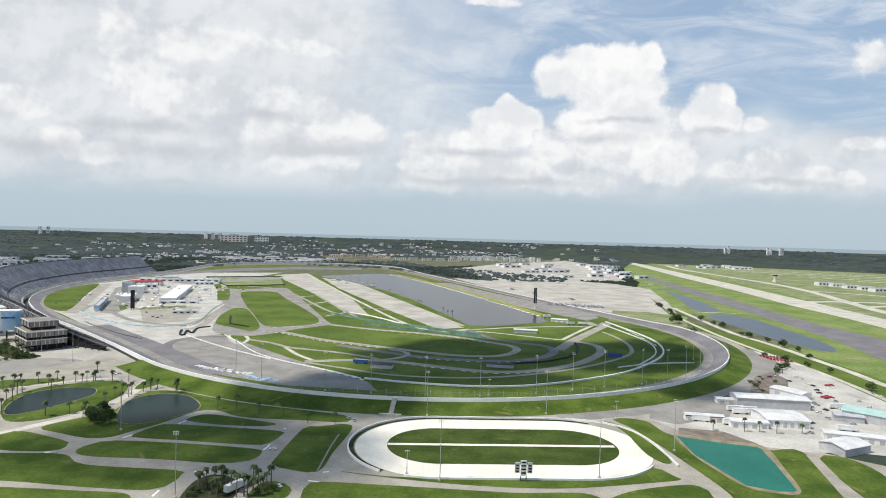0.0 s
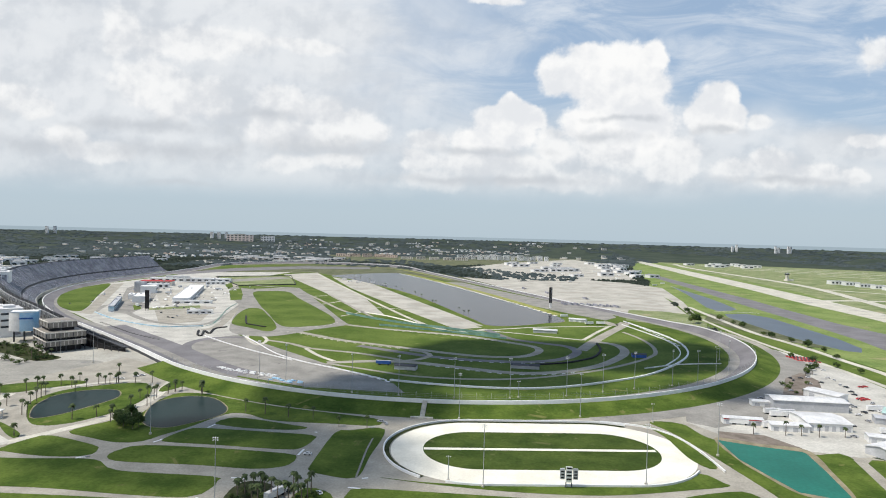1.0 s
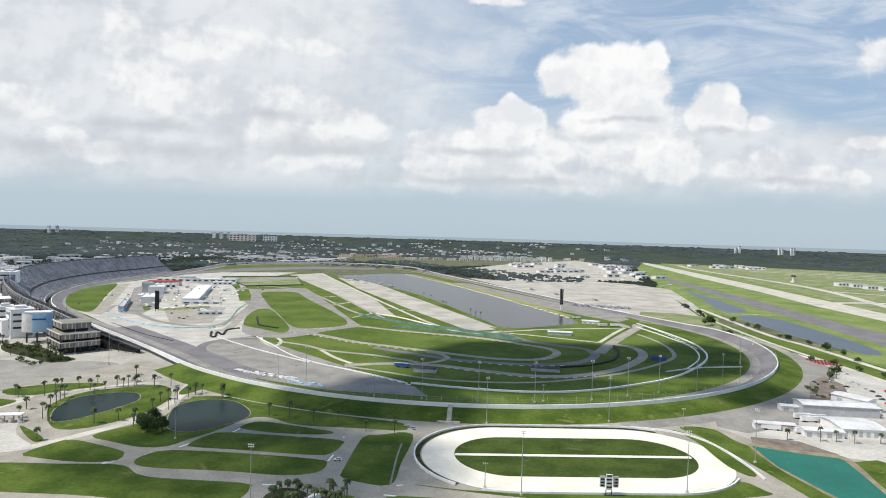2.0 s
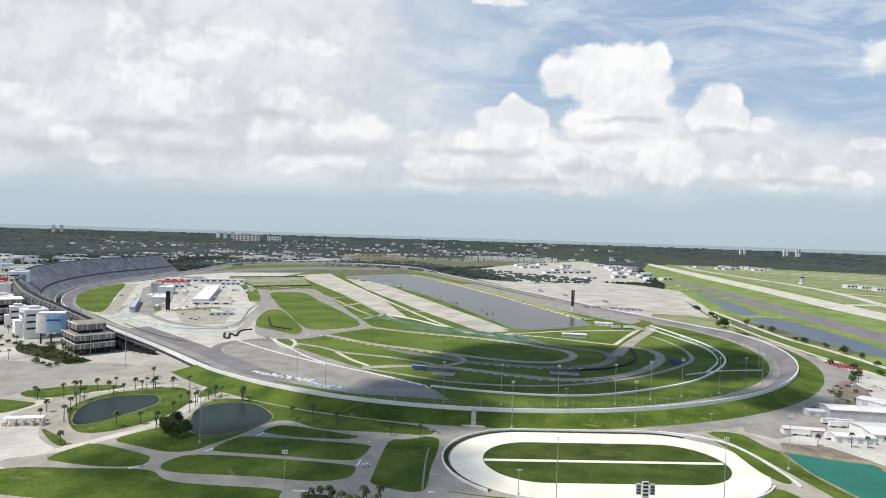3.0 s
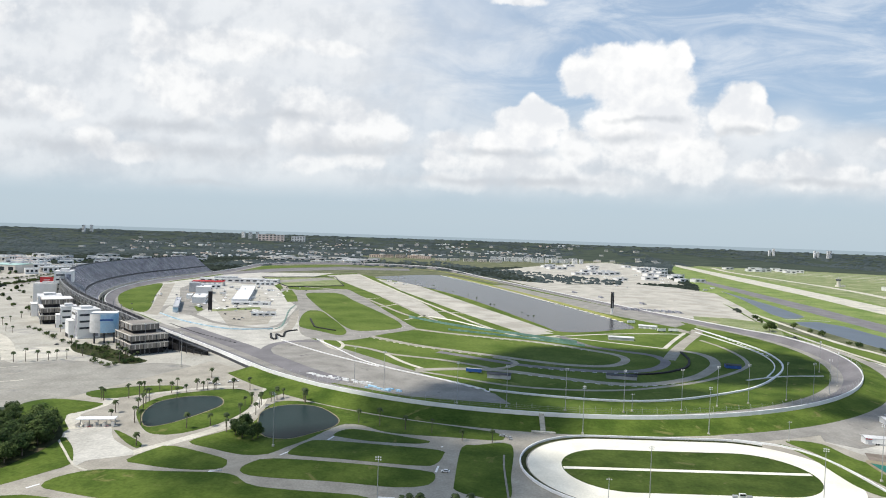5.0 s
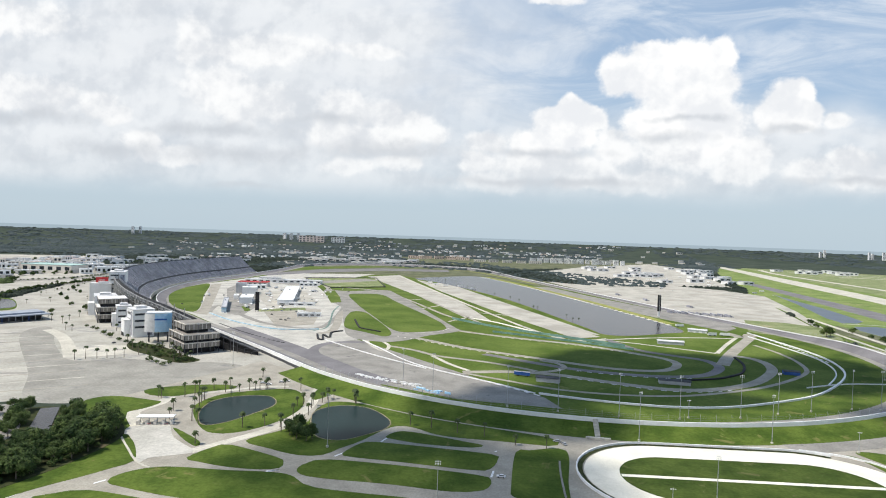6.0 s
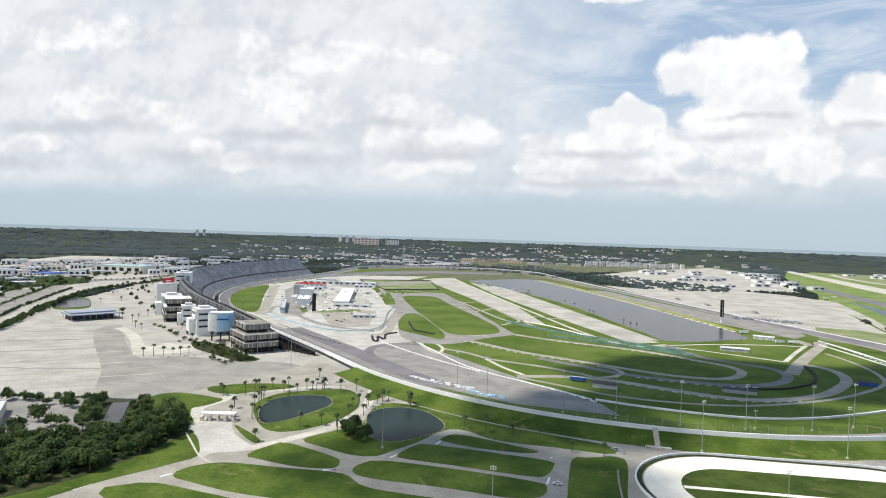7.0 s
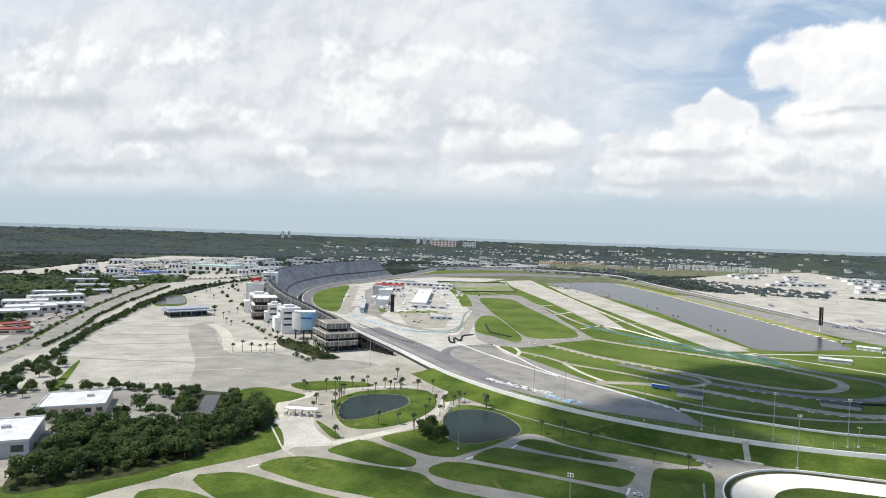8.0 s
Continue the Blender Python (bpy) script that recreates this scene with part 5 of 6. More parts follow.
for p, size in (((342, 916), 1.35), ((352, 926), 0.9)):
    plant(FINE_OAKS, *p, size)
for p in [(-531, 348), (-549, 354), (-551, 385), (-559, 399), (-534, 385), (-566, 418), (-519, 354), (-520, 337), (-508, 339), (-531, 352)]:
    plant(FINE_OAKS, *p, rng.uniform(0.45, 0.8))
for p in [(-226, 380), (-220, 375), (-221, 383), (-213, 372), (-211, 376), (-229, 388), (-223, 391)]:
    plant(FINE_OAKS, *p, 0.62)

def grove(kinds, spots, low, high, name, label, category):
    """Many trees that nobody could count, joined into one object."""
    r = random.Random(len(spots))
    verts, faces, slots = [], [], []
    for x, y in spots:
        ob, size, turn = r.choice(kinds), r.uniform(low, high), r.uniform(0, 6.28)
        c, s = math.cos(turn) * size, math.sin(turn) * size
        for child in ob.children:
            slot = 1 if child.name.startswith("crown") else 0
            start = len(verts)
            verts += [(x + v.co.x * c - v.co.y * s, y + v.co.x * s + v.co.y * c, v.co.z * size) for v in child.data.vertices]
            faces += [[start + i for i in f.vertices] for f in child.data.polygons]
            slots += [slot] * len(child.data.polygons)
    me = bpy.data.meshes.new(name)
    me.from_pydata(verts, [], faces)
    me.materials.append(BARK)
    me.materials.append(LEAF)
    me.polygons.foreach_set("material_index", slots)
    return tagged(new(name, me), label, category, kind="stuff")


def beside(points, step, wobble):
    return [(q.x + rng.uniform(-wobble, wobble), q.y + rng.uniform(-wobble, wobble)) for q in curve(points, False, step)]


HEDGE = [(-569, 376), (-586, 408), (-624, 466), (-686, 552), (-739, 632), (-807, 747), (-937, 989)] + [(-985, 1300), (-1030, 1600)]
grove(OAKS, beside(HEDGE, 4.5, 4), 0.42, 0.72, "roadside_trees", "dense row of dark green trees along the boulevard", "trees")
grove(OAKS, beside([(-657, 474), (-693, 530), (-741, 597), (-779, 643), (-824, 712), (-877, 796), (-1008, 1022)], 4.0, 2), 0.3, 0.42, "roadside_trees", "clipped row of small trees beside the boulevard", "trees")
grove(OAKS, beside([(-528, 350), (-492, 375), (-454, 390), (-418, 398)], 9, 2.5), 0.35, 0.62, "lot_trees", "row of green trees between the lots", "trees")
grove(SHRUBS, beside([(-560, 240)] + BOULEVARD, 12, 1.5), 0.8, 1.3, "median_shrubs", "low shrubs on the planted median", "shrubs")
grove(OAKS, beside([(-817, 545), (-866, 625), (-975, 785), (-1166, 1062), (-1326, 1370)] + [(-1150, 1400)], 10, 6), 0.5, 0.85, "roadside_trees", "row of green trees beyond the boulevard", "trees")
far_side = []
while len(far_side) < 260:
    t, o = rng.random(), rng.random()
    p = (-760 - 420 * t - 20 - 330 * o, 430 + 950 * t - 150 * o)
    if noise.noise(Vector((p[0] / 90, p[1] / 90, 1))) > -0.15:
        far_side.append(p)
grove(OAKS, far_side, 0.6, 0.95, "suburban_trees", "green trees among roadside stores and parking", "trees")
grove(OAKS, [(rng.uniform(-1000, -820), rng.uniform(1020, 1500)) for _ in range(60)], 0.3, 0.5, "lot_trees", "small trees in lot islands behind the stand", "trees")
bed = straight([(-488, 623), (-449, 615), (-405, 579), (-379, 563), (-391, 547), (-431, 569), (-467, 591)])
planted = 0
while planted < 70:
    p = (rng.uniform(min(q.x for q in bed), max(q.x for q in bed)), rng.uniform(min(q.y for q in bed), max(q.y for q in bed)))
    if inside(p, bed):
        plant(SHRUBS if planted % 5 else PALMS, *p, rng.uniform(0.55, 1.1))
        planted += 1
for p in [q for s in ([(-418, 546), (-408, 540), (-398, 533), (-396, 540), (-392, 548), (-389, 556), (-382, 554)], [(-567, 682), (-543, 660), (-526, 646), (-505, 630), (-491, 621), (-593, 700), (-579, 691)]) for q in s]:
    plant(SHRUBS, *p, rng.uniform(0.9, 1.5))


shop = [(-1000 - 700 * rng.random(), rng.uniform(1250, 2200)) for _ in range(150)]
grove(OAKS, shop, 0.5, 0.8, "suburban_trees", "green trees among the shopping district's roofs", "trees")
for p in [(-189, 1435), (-170, 1409), (-140, 1345), (-123, 1296), (-91, 1219), (-75, 1158), (-52, 1078), (-46, 1062), (-7, 969), (0, 942), (7, 924), (-282, 1669), (-258, 1613), (-223, 1528)]:
    plant(PALMS, *p, 0.8)
for p in [(-118, 283), (-116, 287), (-113, 290), (-108, 285), (-102, 281), (-98, 277), (-93, 285), (-92, 290), (-86, 283), (-86, 290), (-94, 280)]:
    plant(PALMS, *p, rng.uniform(0.8, 1.05))
for p in [(-121, 283), (-117, 280), (-117, 289), (-113, 284), (-107, 282), (-105, 286), (-111, 296), (-117, 276), (-120, 276), (-90, 283), (-87, 284), (-84, 287)]:
    plant(SHRUBS, *p, rng.uniform(0.5, 0.9))


# woods that nobody could count, as uneven clumps out to the horizon
def woods(count, near, far, keep, size, seed, ring=None, leaf=None):
    gen = np.random.default_rng(seed)
    n, verts, faces = 7, [], []
    made = 0
    while made < count:
        a = gen.uniform(radians(-68), radians(48))
        d = near * (far / near) ** gen.random()
        x, y = -60 + d * math.sin(a), 40 + d * math.cos(a)
        patchy = noise.noise(Vector((x / 260, y / 260, 0))) + 0.4 * noise.noise(Vector((x / 70, y / 70, 3)))
        if ring and not inside((x, y), ring):
            made += 0.002
            continue
        if not ring and (patchy < keep or any(inside((x, y), c) for c in CLEARED)):
            made += 0.2
            continue
        made += 1
        rr = math.hypot(x + 50, y - 20)
        base = float(np.interp(rr, (3600, 4200, 4850), (0, 22, 84)))
        r, h, start = gen.uniform(0.7, 1.5) * (size + d * 0.0024), gen.uniform(3.6, 5.6), len(verts)
        for k, z in ((1.3, 0.0), (1.0, 0.5), (0.55, 0.86)):
            for j in range(n):
                e, w = j * math.tau / n, gen.uniform(0.72, 1.2)
                verts.append((x + r * k * w * math.cos(e), y + r * k * w * math.sin(e), base + h * z * gen.uniform(0.8, 1.15)))
        verts.append((x + gen.uniform(-1, 1), y, base + h * gen.uniform(0.95, 1.2)))
        for row in (0, 1):
            for j in range(n):
                p, q = start + row * n + j, start + row * n + (j + 1) % n
                faces.append((p, q, q + n, p + n))
        for j in range(n):
            faces.append((start + 2 * n + j, start + 2 * n + (j + 1) % n, start + 3 * n))
    me = bpy.data.meshes.new("far_woods")
    me.from_pydata(verts, [], faces)
    me.materials.append(leaf or HAZED_LEAF)
    me.shade_smooth()
    return tagged(new("far_woods", me), "dense dark woods stretching to the horizon", "woods", kind="stuff")


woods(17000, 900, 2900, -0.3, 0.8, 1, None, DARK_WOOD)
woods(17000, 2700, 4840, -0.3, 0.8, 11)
woods(700, 1500, 3200, -9, 1.0, 2, straight([(-586, 2724), (-235, 2778), (-3, 2358), (140, 2200), (261, 2030), (365, 1884), (336, 1736), (140, 1704), (-2, 1784), (-179, 2111), (-396, 2224), (-523, 2236)]))
woods(500, 1500, 3200, -9, 1.0, 3, straight([(-962, 2238), (-866, 2648), (-611, 2841), (-541, 2516), (-721, 2205), (-822, 1913), (-962, 1906)]))

woods(1100, 650, 2300, -9, 1.6, 4, straight([(-1426, 981), (-1287, 1147), (-1140, 1221), (-1075, 1126), (-1092, 999), (-987, 819), (-980, 750), (-1031, 753), (-1187, 810)]), CANOPY)
for p in [(-1005, 1171), (-944, 1112), (-893, 1071), (-843, 1022), (-839, 971), (-774, 947), (-740, 866), (-901, 1033), (-735, 910), (-791, 923), (-974, 1103), (-710, 789), (-689, 828), (-619, 760)]:
    plant(OAKS if rng.random() < 0.6 else PALMS, *p, rng.uniform(0.5, 0.8))


# the far town: small roofs among the woods that nobody could count
def far_town(count, seed):
    gen = random.Random(seed)
    bm, made = bmesh.new(), 0
    while made < count:
        a, d = radians(gen.uniform(-30, 14)), 2650 * (4750 / 2650) ** gen.random()
        x, y = -60 + d * math.sin(a), 40 + d * math.cos(a)
        if noise.noise(Vector((x / 420, y / 420, 7))) < gen.uniform(-0.1, 0.35) or any(inside((x, y), c) for c in CLEARED):
            continue
        base = float(np.interp(math.hypot(x + 50, y - 20), (3600, 4200, 4850), (0, 22, 84)))
        for _ in range(gen.randint(1, 4)):
            sx, sy, h = gen.uniform(6, 20), gen.uniform(6, 11), gen.uniform(6.0, 9.0)
            box(bm, x + gen.uniform(-60, 60), y + gen.uniform(-30, 30), base, sx, sy, h, gen.uniform(-0.4, 0.4), gen.uniform(0.75, 1.0))
            for f in list(bm.faces)[-6:]:
                f.material_index = made % 4
        made += 1
    return tagged(link("far_town", bm, [WHITE, CREAM, SHED, TAN]), "pale small roofs scattered through the far woods", "town", kind="stuff")


far_town(190, 12)


# ---- buildings ----
def building(name, label, x, y, yaw, sx, sy, h, wall=None, roof=None, storeys=0, bays=0, trim=0.8, group=""):
    """A flat-roofed building: wall, overhanging roof with parapet and plant boxes, windows by storeys and bays."""
    b = thing(name, label, "building", x, y, yaw, group=group)
    part("wall", solid((0, 0, 0, sx, sy, h)), wall or CREAM, b)
    part("roof", solid((0, 0, h, sx + 0.6, sy + 0.6, 0.5), (0, -sy / 2, h + 0.5, sx, 0.4, trim), (0, sy / 2, h + 0.5, sx, 0.4, trim), (-sx / 2, 0, h + 0.5, 0.4, sy, trim), (sx / 2, 0, h + 0.5, 0.4, sy, trim)), roof or ROOF, b)
    part("roof_unit", solid((sx * 0.2, sy * 0.1, h + 0.5, min(4, sx * 0.2), min(3, sy * 0.2), 1.6)), SHED, b, "grey rooftop plant box")
    for k in range(storeys):
        for j in range(bays):
            z, u = h * (k + 0.35) / storeys, sx * ((j + 0.5) / bays - 0.5)
            part("window", solid((u, -sy / 2 - 0.02, z, sx / bays * 0.55, 0.2, h / storeys * 0.45)), GLASS, b)
    return b


def gabled(name, label, x, y, yaw, sx, sy, h, ridge, wall, roof, doors=0):
    """A shed with a low ridge along its length."""
    b = thing(name, label, "building", x, y, yaw)
    bm = solid((0, 0, 0, sx, sy, h))
    part("wall", bm, wall, b)
    bm = bmesh.new()
    v = [bm.verts.new((a * (sx / 2 + 0.6), c * (sy / 2 + 0.6), h + (ridge if c == 0 else 0) + e)) for e in (0.05, 0.35) for a in (-1, 1) for c in (-1, 0, 1)]
    for f in ((6, 9, 10, 7), (7, 10, 11, 8), (0, 1, 4, 3), (1, 2, 5, 4), (0, 3, 9, 6), (2, 8, 11, 5), (0, 6, 7, 1), (1, 7, 8, 2), (3, 4, 10, 9), (4, 5, 11, 10)):
        bm.faces.new([v[k] for k in f])
    part("roof", bm, roof, b)
    bm = bmesh.new()
    for s in (-1, 1):
        for tri in (((s * sx / 2, -sy / 2, h), (s * sx / 2, sy / 2, h), (s * sx / 2, 0, h + ridge)),):
            bm.faces.new([bm.verts.new(q) for q in tri])
    part("gable", bm, wall, b)
    for k in range(doors):
        part("door", solid((sx * ((k + 0.5) / doors - 0.5), -sy / 2 - 0.05, 0, min(4.0, sx / doors * 0.5), 0.2, min(3.6, h * 0.7))), SHED, b, "grey roller door")
    return b


# works yard
gabled("warehouse", "long grey sheet-metal warehouse with a white roof", 244, 463, radians(-6), 52, 16, 7, 1.4, SHED, ROOF, 5)
gabled("warehouse", "broad workshop with a white ribbed roof", 229, 421, radians(-4), 28, 26, 5, 1.4, WHITE, ROOF, 6)
gabled("shed", "small white-roofed shed in the yard", *[(278, 495)][0], radians(-58), 26, 15, 5, 1.0, WHITE, ROOF, 2)
gabled("shed", "open white-roofed shelter beside the lane", 238, 366, radians(25), 24, 16, 4.5, 2.0, SHED, ROOF, 3)
gabled("shed", "long low white-roofed shed", *[(262, 384)][0], radians(-18), 46, 8, 4, 0.8, WHITE, ROOF, 8)
gabled("shed", "green teal roofed shed at the yard's edge", *[(304, 428)][0], radians(-42), 44, 20, 6, 1.6, SHED, TEALROOF, 5)
gabled("shed", "low white workshop annex with roller doors", *[(201, 409)][0], radians(-6), 24, 8, 4, 0.9, WHITE, ROOF, 4)
gabled("shed", "small white store shed with roller doors", *[(213, 468)][0], radians(-8), 14, 7, 3.5, 0.8, WHITE, ROOF, 2)
rs = gabled("shed", "red-striped white concession building", *[(176, 420)][0], radians(-8), 25, 6, 4, 0.9, WHITE, ROOF, 4)
part("stripe", solid((0, -3.1, 3.3, 25, 0.15, 0.7)), RED, rs, "red painted stripe")
gabled("shed", "grey roofed open store in the yard", *[(282, 430)][0], radians(-20), 18, 9, 4, 0.9, SHED, SHED, 2)
# stores beyond the wood
building("store", "white-roofed brick store beside the lot", -455, 336, radians(40), 38, 38, 6, TAN, ROOF, 1, 6)
building("store", "white-roofed warehouse store with grey walls", -437, 262, radians(42), 52, 44, 8, SHED, ROOF, 1, 5)
building("store", "grey roofed utility building in the wood", *[(-342, 369)][0], radians(10), 16, 9, 4, CREAM, SHED, 1, 3)
# entrance canopy in the lot
c = thing("entrance_canopy", "broad blue-grey roofed entrance canopy on steel posts", "canopy", -702, 722, radians(58))
part("roof", solid((0, 0, 7, 60, 40, 1.2), (0, 4, 8.2, 54, 26, 1.8)), BLUE_SLATE, c)
# The dark under the canopy roof is this block's colour.
part("hall", solid((0, 6, 0, 52, 20, 6.5)), STEEL, c, "gate hall painted dark as the canopy's shade")
for k in range(9):
    for s in (-18, 18):
        part("post", solid((-28 + 7 * k, s, 0, 0.6, 0.6, 7)), BLUE if k % 4 == 1 else POLE, c)
for k in range(8):
    part("turnstile", solid((-24.5 + 7 * k, -6, 0, 3.4, 1.6, 1.2)), STEEL, c)
# ticket gate on the approach lane
c = thing("ticket_gate", "white flat-roofed toll gate over the approach lane", "canopy", *[(-313, 382)][0], radians(12))
part("roof", solid((0, 2, 4.6, 22, 6, 0.4)), WHITE, c)
for k in range(5):
    part("booth", solid((-10 + 5 * k, 0, 0, 1.6, 2.4, 2.6)), CREAM, c)
    part("post", solid((-10 + 5 * k, 4, 0, 0.4, 0.4, 5)), POLE, c)
    part("barrier_arm", solid((-8 + 5 * k, -2, 1, 2.6, 0.15, 0.15)), RED if k % 2 else WHITE, c)

# garages and infield buildings
for k, (x, y, yaw, sx, sy, h, lab) in enumerate((
    (-497, 1115, 107, 250, 26, 7, "long white-roofed garage in the infield"),
    (*[(-655, 1387)][0], 8, 90, 16, 7, "white-roofed infield garage row"),
    (*[(-587, 1400)][0], 8, 120, 18, 7, "white-roofed infield garage row"),
    (*[(-537, 1341)][0], 20, 40, 16, 6, "small white-roofed infield store building"),
    (*[(-534, 1013)][0], 110, 60, 20, 9, "white media building beside pit road"),
    (*[(-585, 1142)][0], 110, 40, 26, 12, "white infield media centre with flat roof"),
    (*[(-609, 1156)][0], 110, 24, 18, 17, "dark glazed infield tower block"),
    (*[(-380, 876)][0], 20, 34, 8, 4, "low white trailer shed"),
    (*[(-610, 1229)][0], 20, 40, 16, 8, "white infield scoring building"),
    (*[(-440, 992)][0], 10, 60, 8, 4, "low white garage canopy"),
    (*[(-568, 1047)][0], 112, 30, 8, 6, "white pit road control building"),
    (*[(-657, 1421)][0], 10, 50, 12, 9, "grey roofed infield stand"),
)):
    building("garage", lab, x, y, radians(yaw), sx, sy, h, SHED if k in (6, 11) else WHITE, SHED if k == 6 else WHITE, 1, max(4, int(sx / 14)))
building("pit_building", "narrow blue and white pit suite beside pit road", *[(-534, 934)][0], radians(114), 130, 7, 7, BLUE_BOARD, SHED, 2, 24)
building("red_canopy", "red-roofed infield hospitality building", *[(-639, 1286)][0], radians(10), 62, 26, 9, CREAM, RED, 1, 6)
b = thing("leader_board", "tall dark leader board beside the garages", "sign", -465, 893, radians(15))
part("board", solid((0, 0, 3, 5.5, 1.6, 27)), BLACK, b)
part("post", solid((-1.6, 0, 0, 0.7, 0.7, 3), (1.6, 0, 0, 0.7, 0.7, 3)), STEEL, b)
b = thing("score_pylon", "tall black scoring pylon beside the back straight", "sign", 153, 1065, radians(12))
part("board", solid((0, 0, 9, 4.6, 3, 27)), BLACK, b)
part("board_edge", solid((0, -1.7, 9, 0.5, 0.3, 27)), SHED, b)
part("post", solid((0, 0, 0, 3, 2, 9)), WHITE, b)
b = thing("scoreboard", "white-framed scoreboard beside the flat oval", "sign", 37, 305, 0.0)
part("panel", solid((0, 0, 3, 3.0, 0.8, 7.6)), WHITE, b, "white panel")
part("wing", solid((-3.2, 0, 4.5, 2.4, 0.8, 5.2)), SHED, b)
part("wing", solid((3.2, 0, 4.5, 2.4, 0.8, 5.2)), SHED, b)
for k in range(4):
    part("bar", solid((0, -0.45, 4.2 + 1.8 * k, 2.4, 0.15, 0.8)), BLACK, b, "dark number bar")
for s in (-1, 1):
    part("post", solid((s * 1.4, 0, 0, 0.4, 0.4, 3)), STEEL, b)
    for k in range(3):
        part("bar", solid((s * 3.2, -0.45, 5 + 1.5 * k, 1.6, 0.15, 0.7)), BLACK, b, "dark number bar")

for x, y in [(151, 1438), (190, 1338), (250, 1236)] + [(187 + 11.1 * k, 1130 + -3.1 * k) for k in range(9)]:
    b = thing("bleacher", "low grey bleacher stand behind the back straight", "grandstand", x, y, radians(108), group="bleachers")
    for j in range(5):
        part("row", solid((0, -1.6 * j, 0, 14, 1.6, 1.0 + 0.8 * (4 - j))), SHED if j % 2 else SEATS, b)
gabled("pavilion", "small infield pavilion with a dark roof", *[(-61, 557)][0], radians(-10), 20, 8, 3.5, 1.2, SHED, STEEL, 3)
gabled("pavilion", "long infield pavilion with a dark roof", *[(49, 575)][0], radians(-6), 26, 7, 3.0, 1.0, SHED, STEEL, 4)
gabled("pavilion", "pale-roofed infield pavilion beside the lake road", *[(101, 790)][0], radians(-6), 30, 9, 3.5, 1.2, SHED, ROOF, 4)
gabled("pavilion", "pale-roofed infield pavilion near the lake", *[(166, 902)][0], radians(-20), 24, 9, 3.5, 1.2, WHITE, ROOF, 3)
gabled("pavilion", "blue-sided infield viewing stand with a dark roof", *[(176, 644)][0], radians(-6), 14, 7, 3.0, 1.0, BLUE, STEEL, 0)
# far buildings
def far_row(name, label, spots, sx, sy, h, wall, roof, storeys, bays, yaw=0.0, seed=0):
    r = random.Random(seed)
    for x, y in spots:
        d = math.hypot(x + 50, y - 20)
        z = float(np.interp(d, (3600, 4200, 4850), (0, 22, 84)))
        o = building(name, label, x, y, radians(yaw + r.uniform(-14, 14)), sx * r.uniform(0.75, 1.3), sy, h * r.uniform(0.8, 1.2), wall, roof, storeys, bays, group="far buildings")
        o.location.z = z


far_row("apartment_block", "white apartment block beyond the airfield lots", [(30 + 34 * k, 3120 + 12 * (k % 3)) for k in range(14)], 24, 16, 22, WHITE, ROOF, 4, 5)
far_row("hotel", "large tan hotel with rows of windows", [(-1470, 4190)], 150, 30, 46, PINK, CREAM, 3, 7)
far_row("hotel", "tan hotel block with rows of windows", [(-1300, 4260)], 80, 26, 38, WHITE, CREAM, 3, 5)
far_row("tower_block", "pale beach tower on the horizon", [(-1640, 4250), (-1690, 4250), (-1600, 4280)], 20, 16, 46, WHITE, ROOF, 7, 3)
far_row("tower_block", "pale beach tower on the horizon", [(1890, 4150), (1915, 4150), (2110, 4020), (2130, 4020), (2175, 3990), (2190, 3990), (2750, 3480), (2770, 3480)], 11, 11, 44, WHITE, ROOF, 6, 2, 0, 2)
far_row("tower_block", "pale tower among the far woods", [(-950 + 110 * k + 37 * (k * k % 5), 4420 - 60 * (k * 3 % 4)) for k in range(7)], 22, 14, 15, CREAM, ROOF, 2, 3, 0, 3)
far_row("tower_block", "pale tower among the far woods", [(60 + 190 * k + 50 * (k * k % 3), 4440 - 70 * (k % 3)) for k in range(6)], 30, 14, 12, CREAM, ROOF, 1, 3, 0, 4)
far_row("tower_block", "pale tower on the horizon", [(-2620, 3900), (-2580, 3920)], 14, 12, 40, WHITE, ROOF, 5, 2, 0, 5)
r = random.Random(8)
far_row("warehouse", "white flat-roofed store in the shopping district", [(-1000 - 620 * r.random() ** 0.8, r.uniform(1500, 2300)) for k in range(70)], 36, 26, 9, WHITE, ROOF, 1, 2, 20, 6)
far_row("warehouse", "pale flat-roofed store beyond the far turn", [(r.uniform(-950, -480), r.uniform(2280, 2720)) for k in range(26)], 56, 34, 9, CREAM, ROOF, 1, 2, 10, 7)
far_row("warehouse", "tan-roofed block beyond the woods", [(-560 + 60 * k, 3080 + 15 * (k % 2)) for k in range(5)], 55, 24, 14, TAN, TAN, 2, 6, 0, 8)
far_row("warehouse", "long pale block beyond the woods", [(-230 + 66 * k, 2960 + 10 * (k % 2)) for k in range(5)], 58, 22, 11, CREAM, CREAM, 2, 6, 0, 9)
far_row("warehouse", "white industrial hall behind the back straight", [(r.uniform(200, 760), r.uniform(1900, 2900)) for k in range(34)], 46, 26, 9, WHITE, ROOF, 1, 2, 20, 10)
far_row("hangar", "white airport hangar beyond the runways", [(r.uniform(1300, 1560), r.uniform(1650, 1800)) for k in range(9)] + [(r.uniform(1050, 1500), r.uniform(2900, 3200)) for k in range(14)], 46, 30, 10, WHITE, ROOF, 1, 2, 0, 11)
far_row("store", "low roadside store with a red-brown roof", [(-778, 533), (-758, 509)], 34, 20, 6, TAN, BRICK_RED, 1, 3, 55, 15)
far_row("store", "large white-roofed roadside store", [(-870, 597), (-888, 638), (-898, 684), (-958, 683), (-967, 750)], 60, 34, 8, CREAM, ROOF, 1, 6, 55, 16)
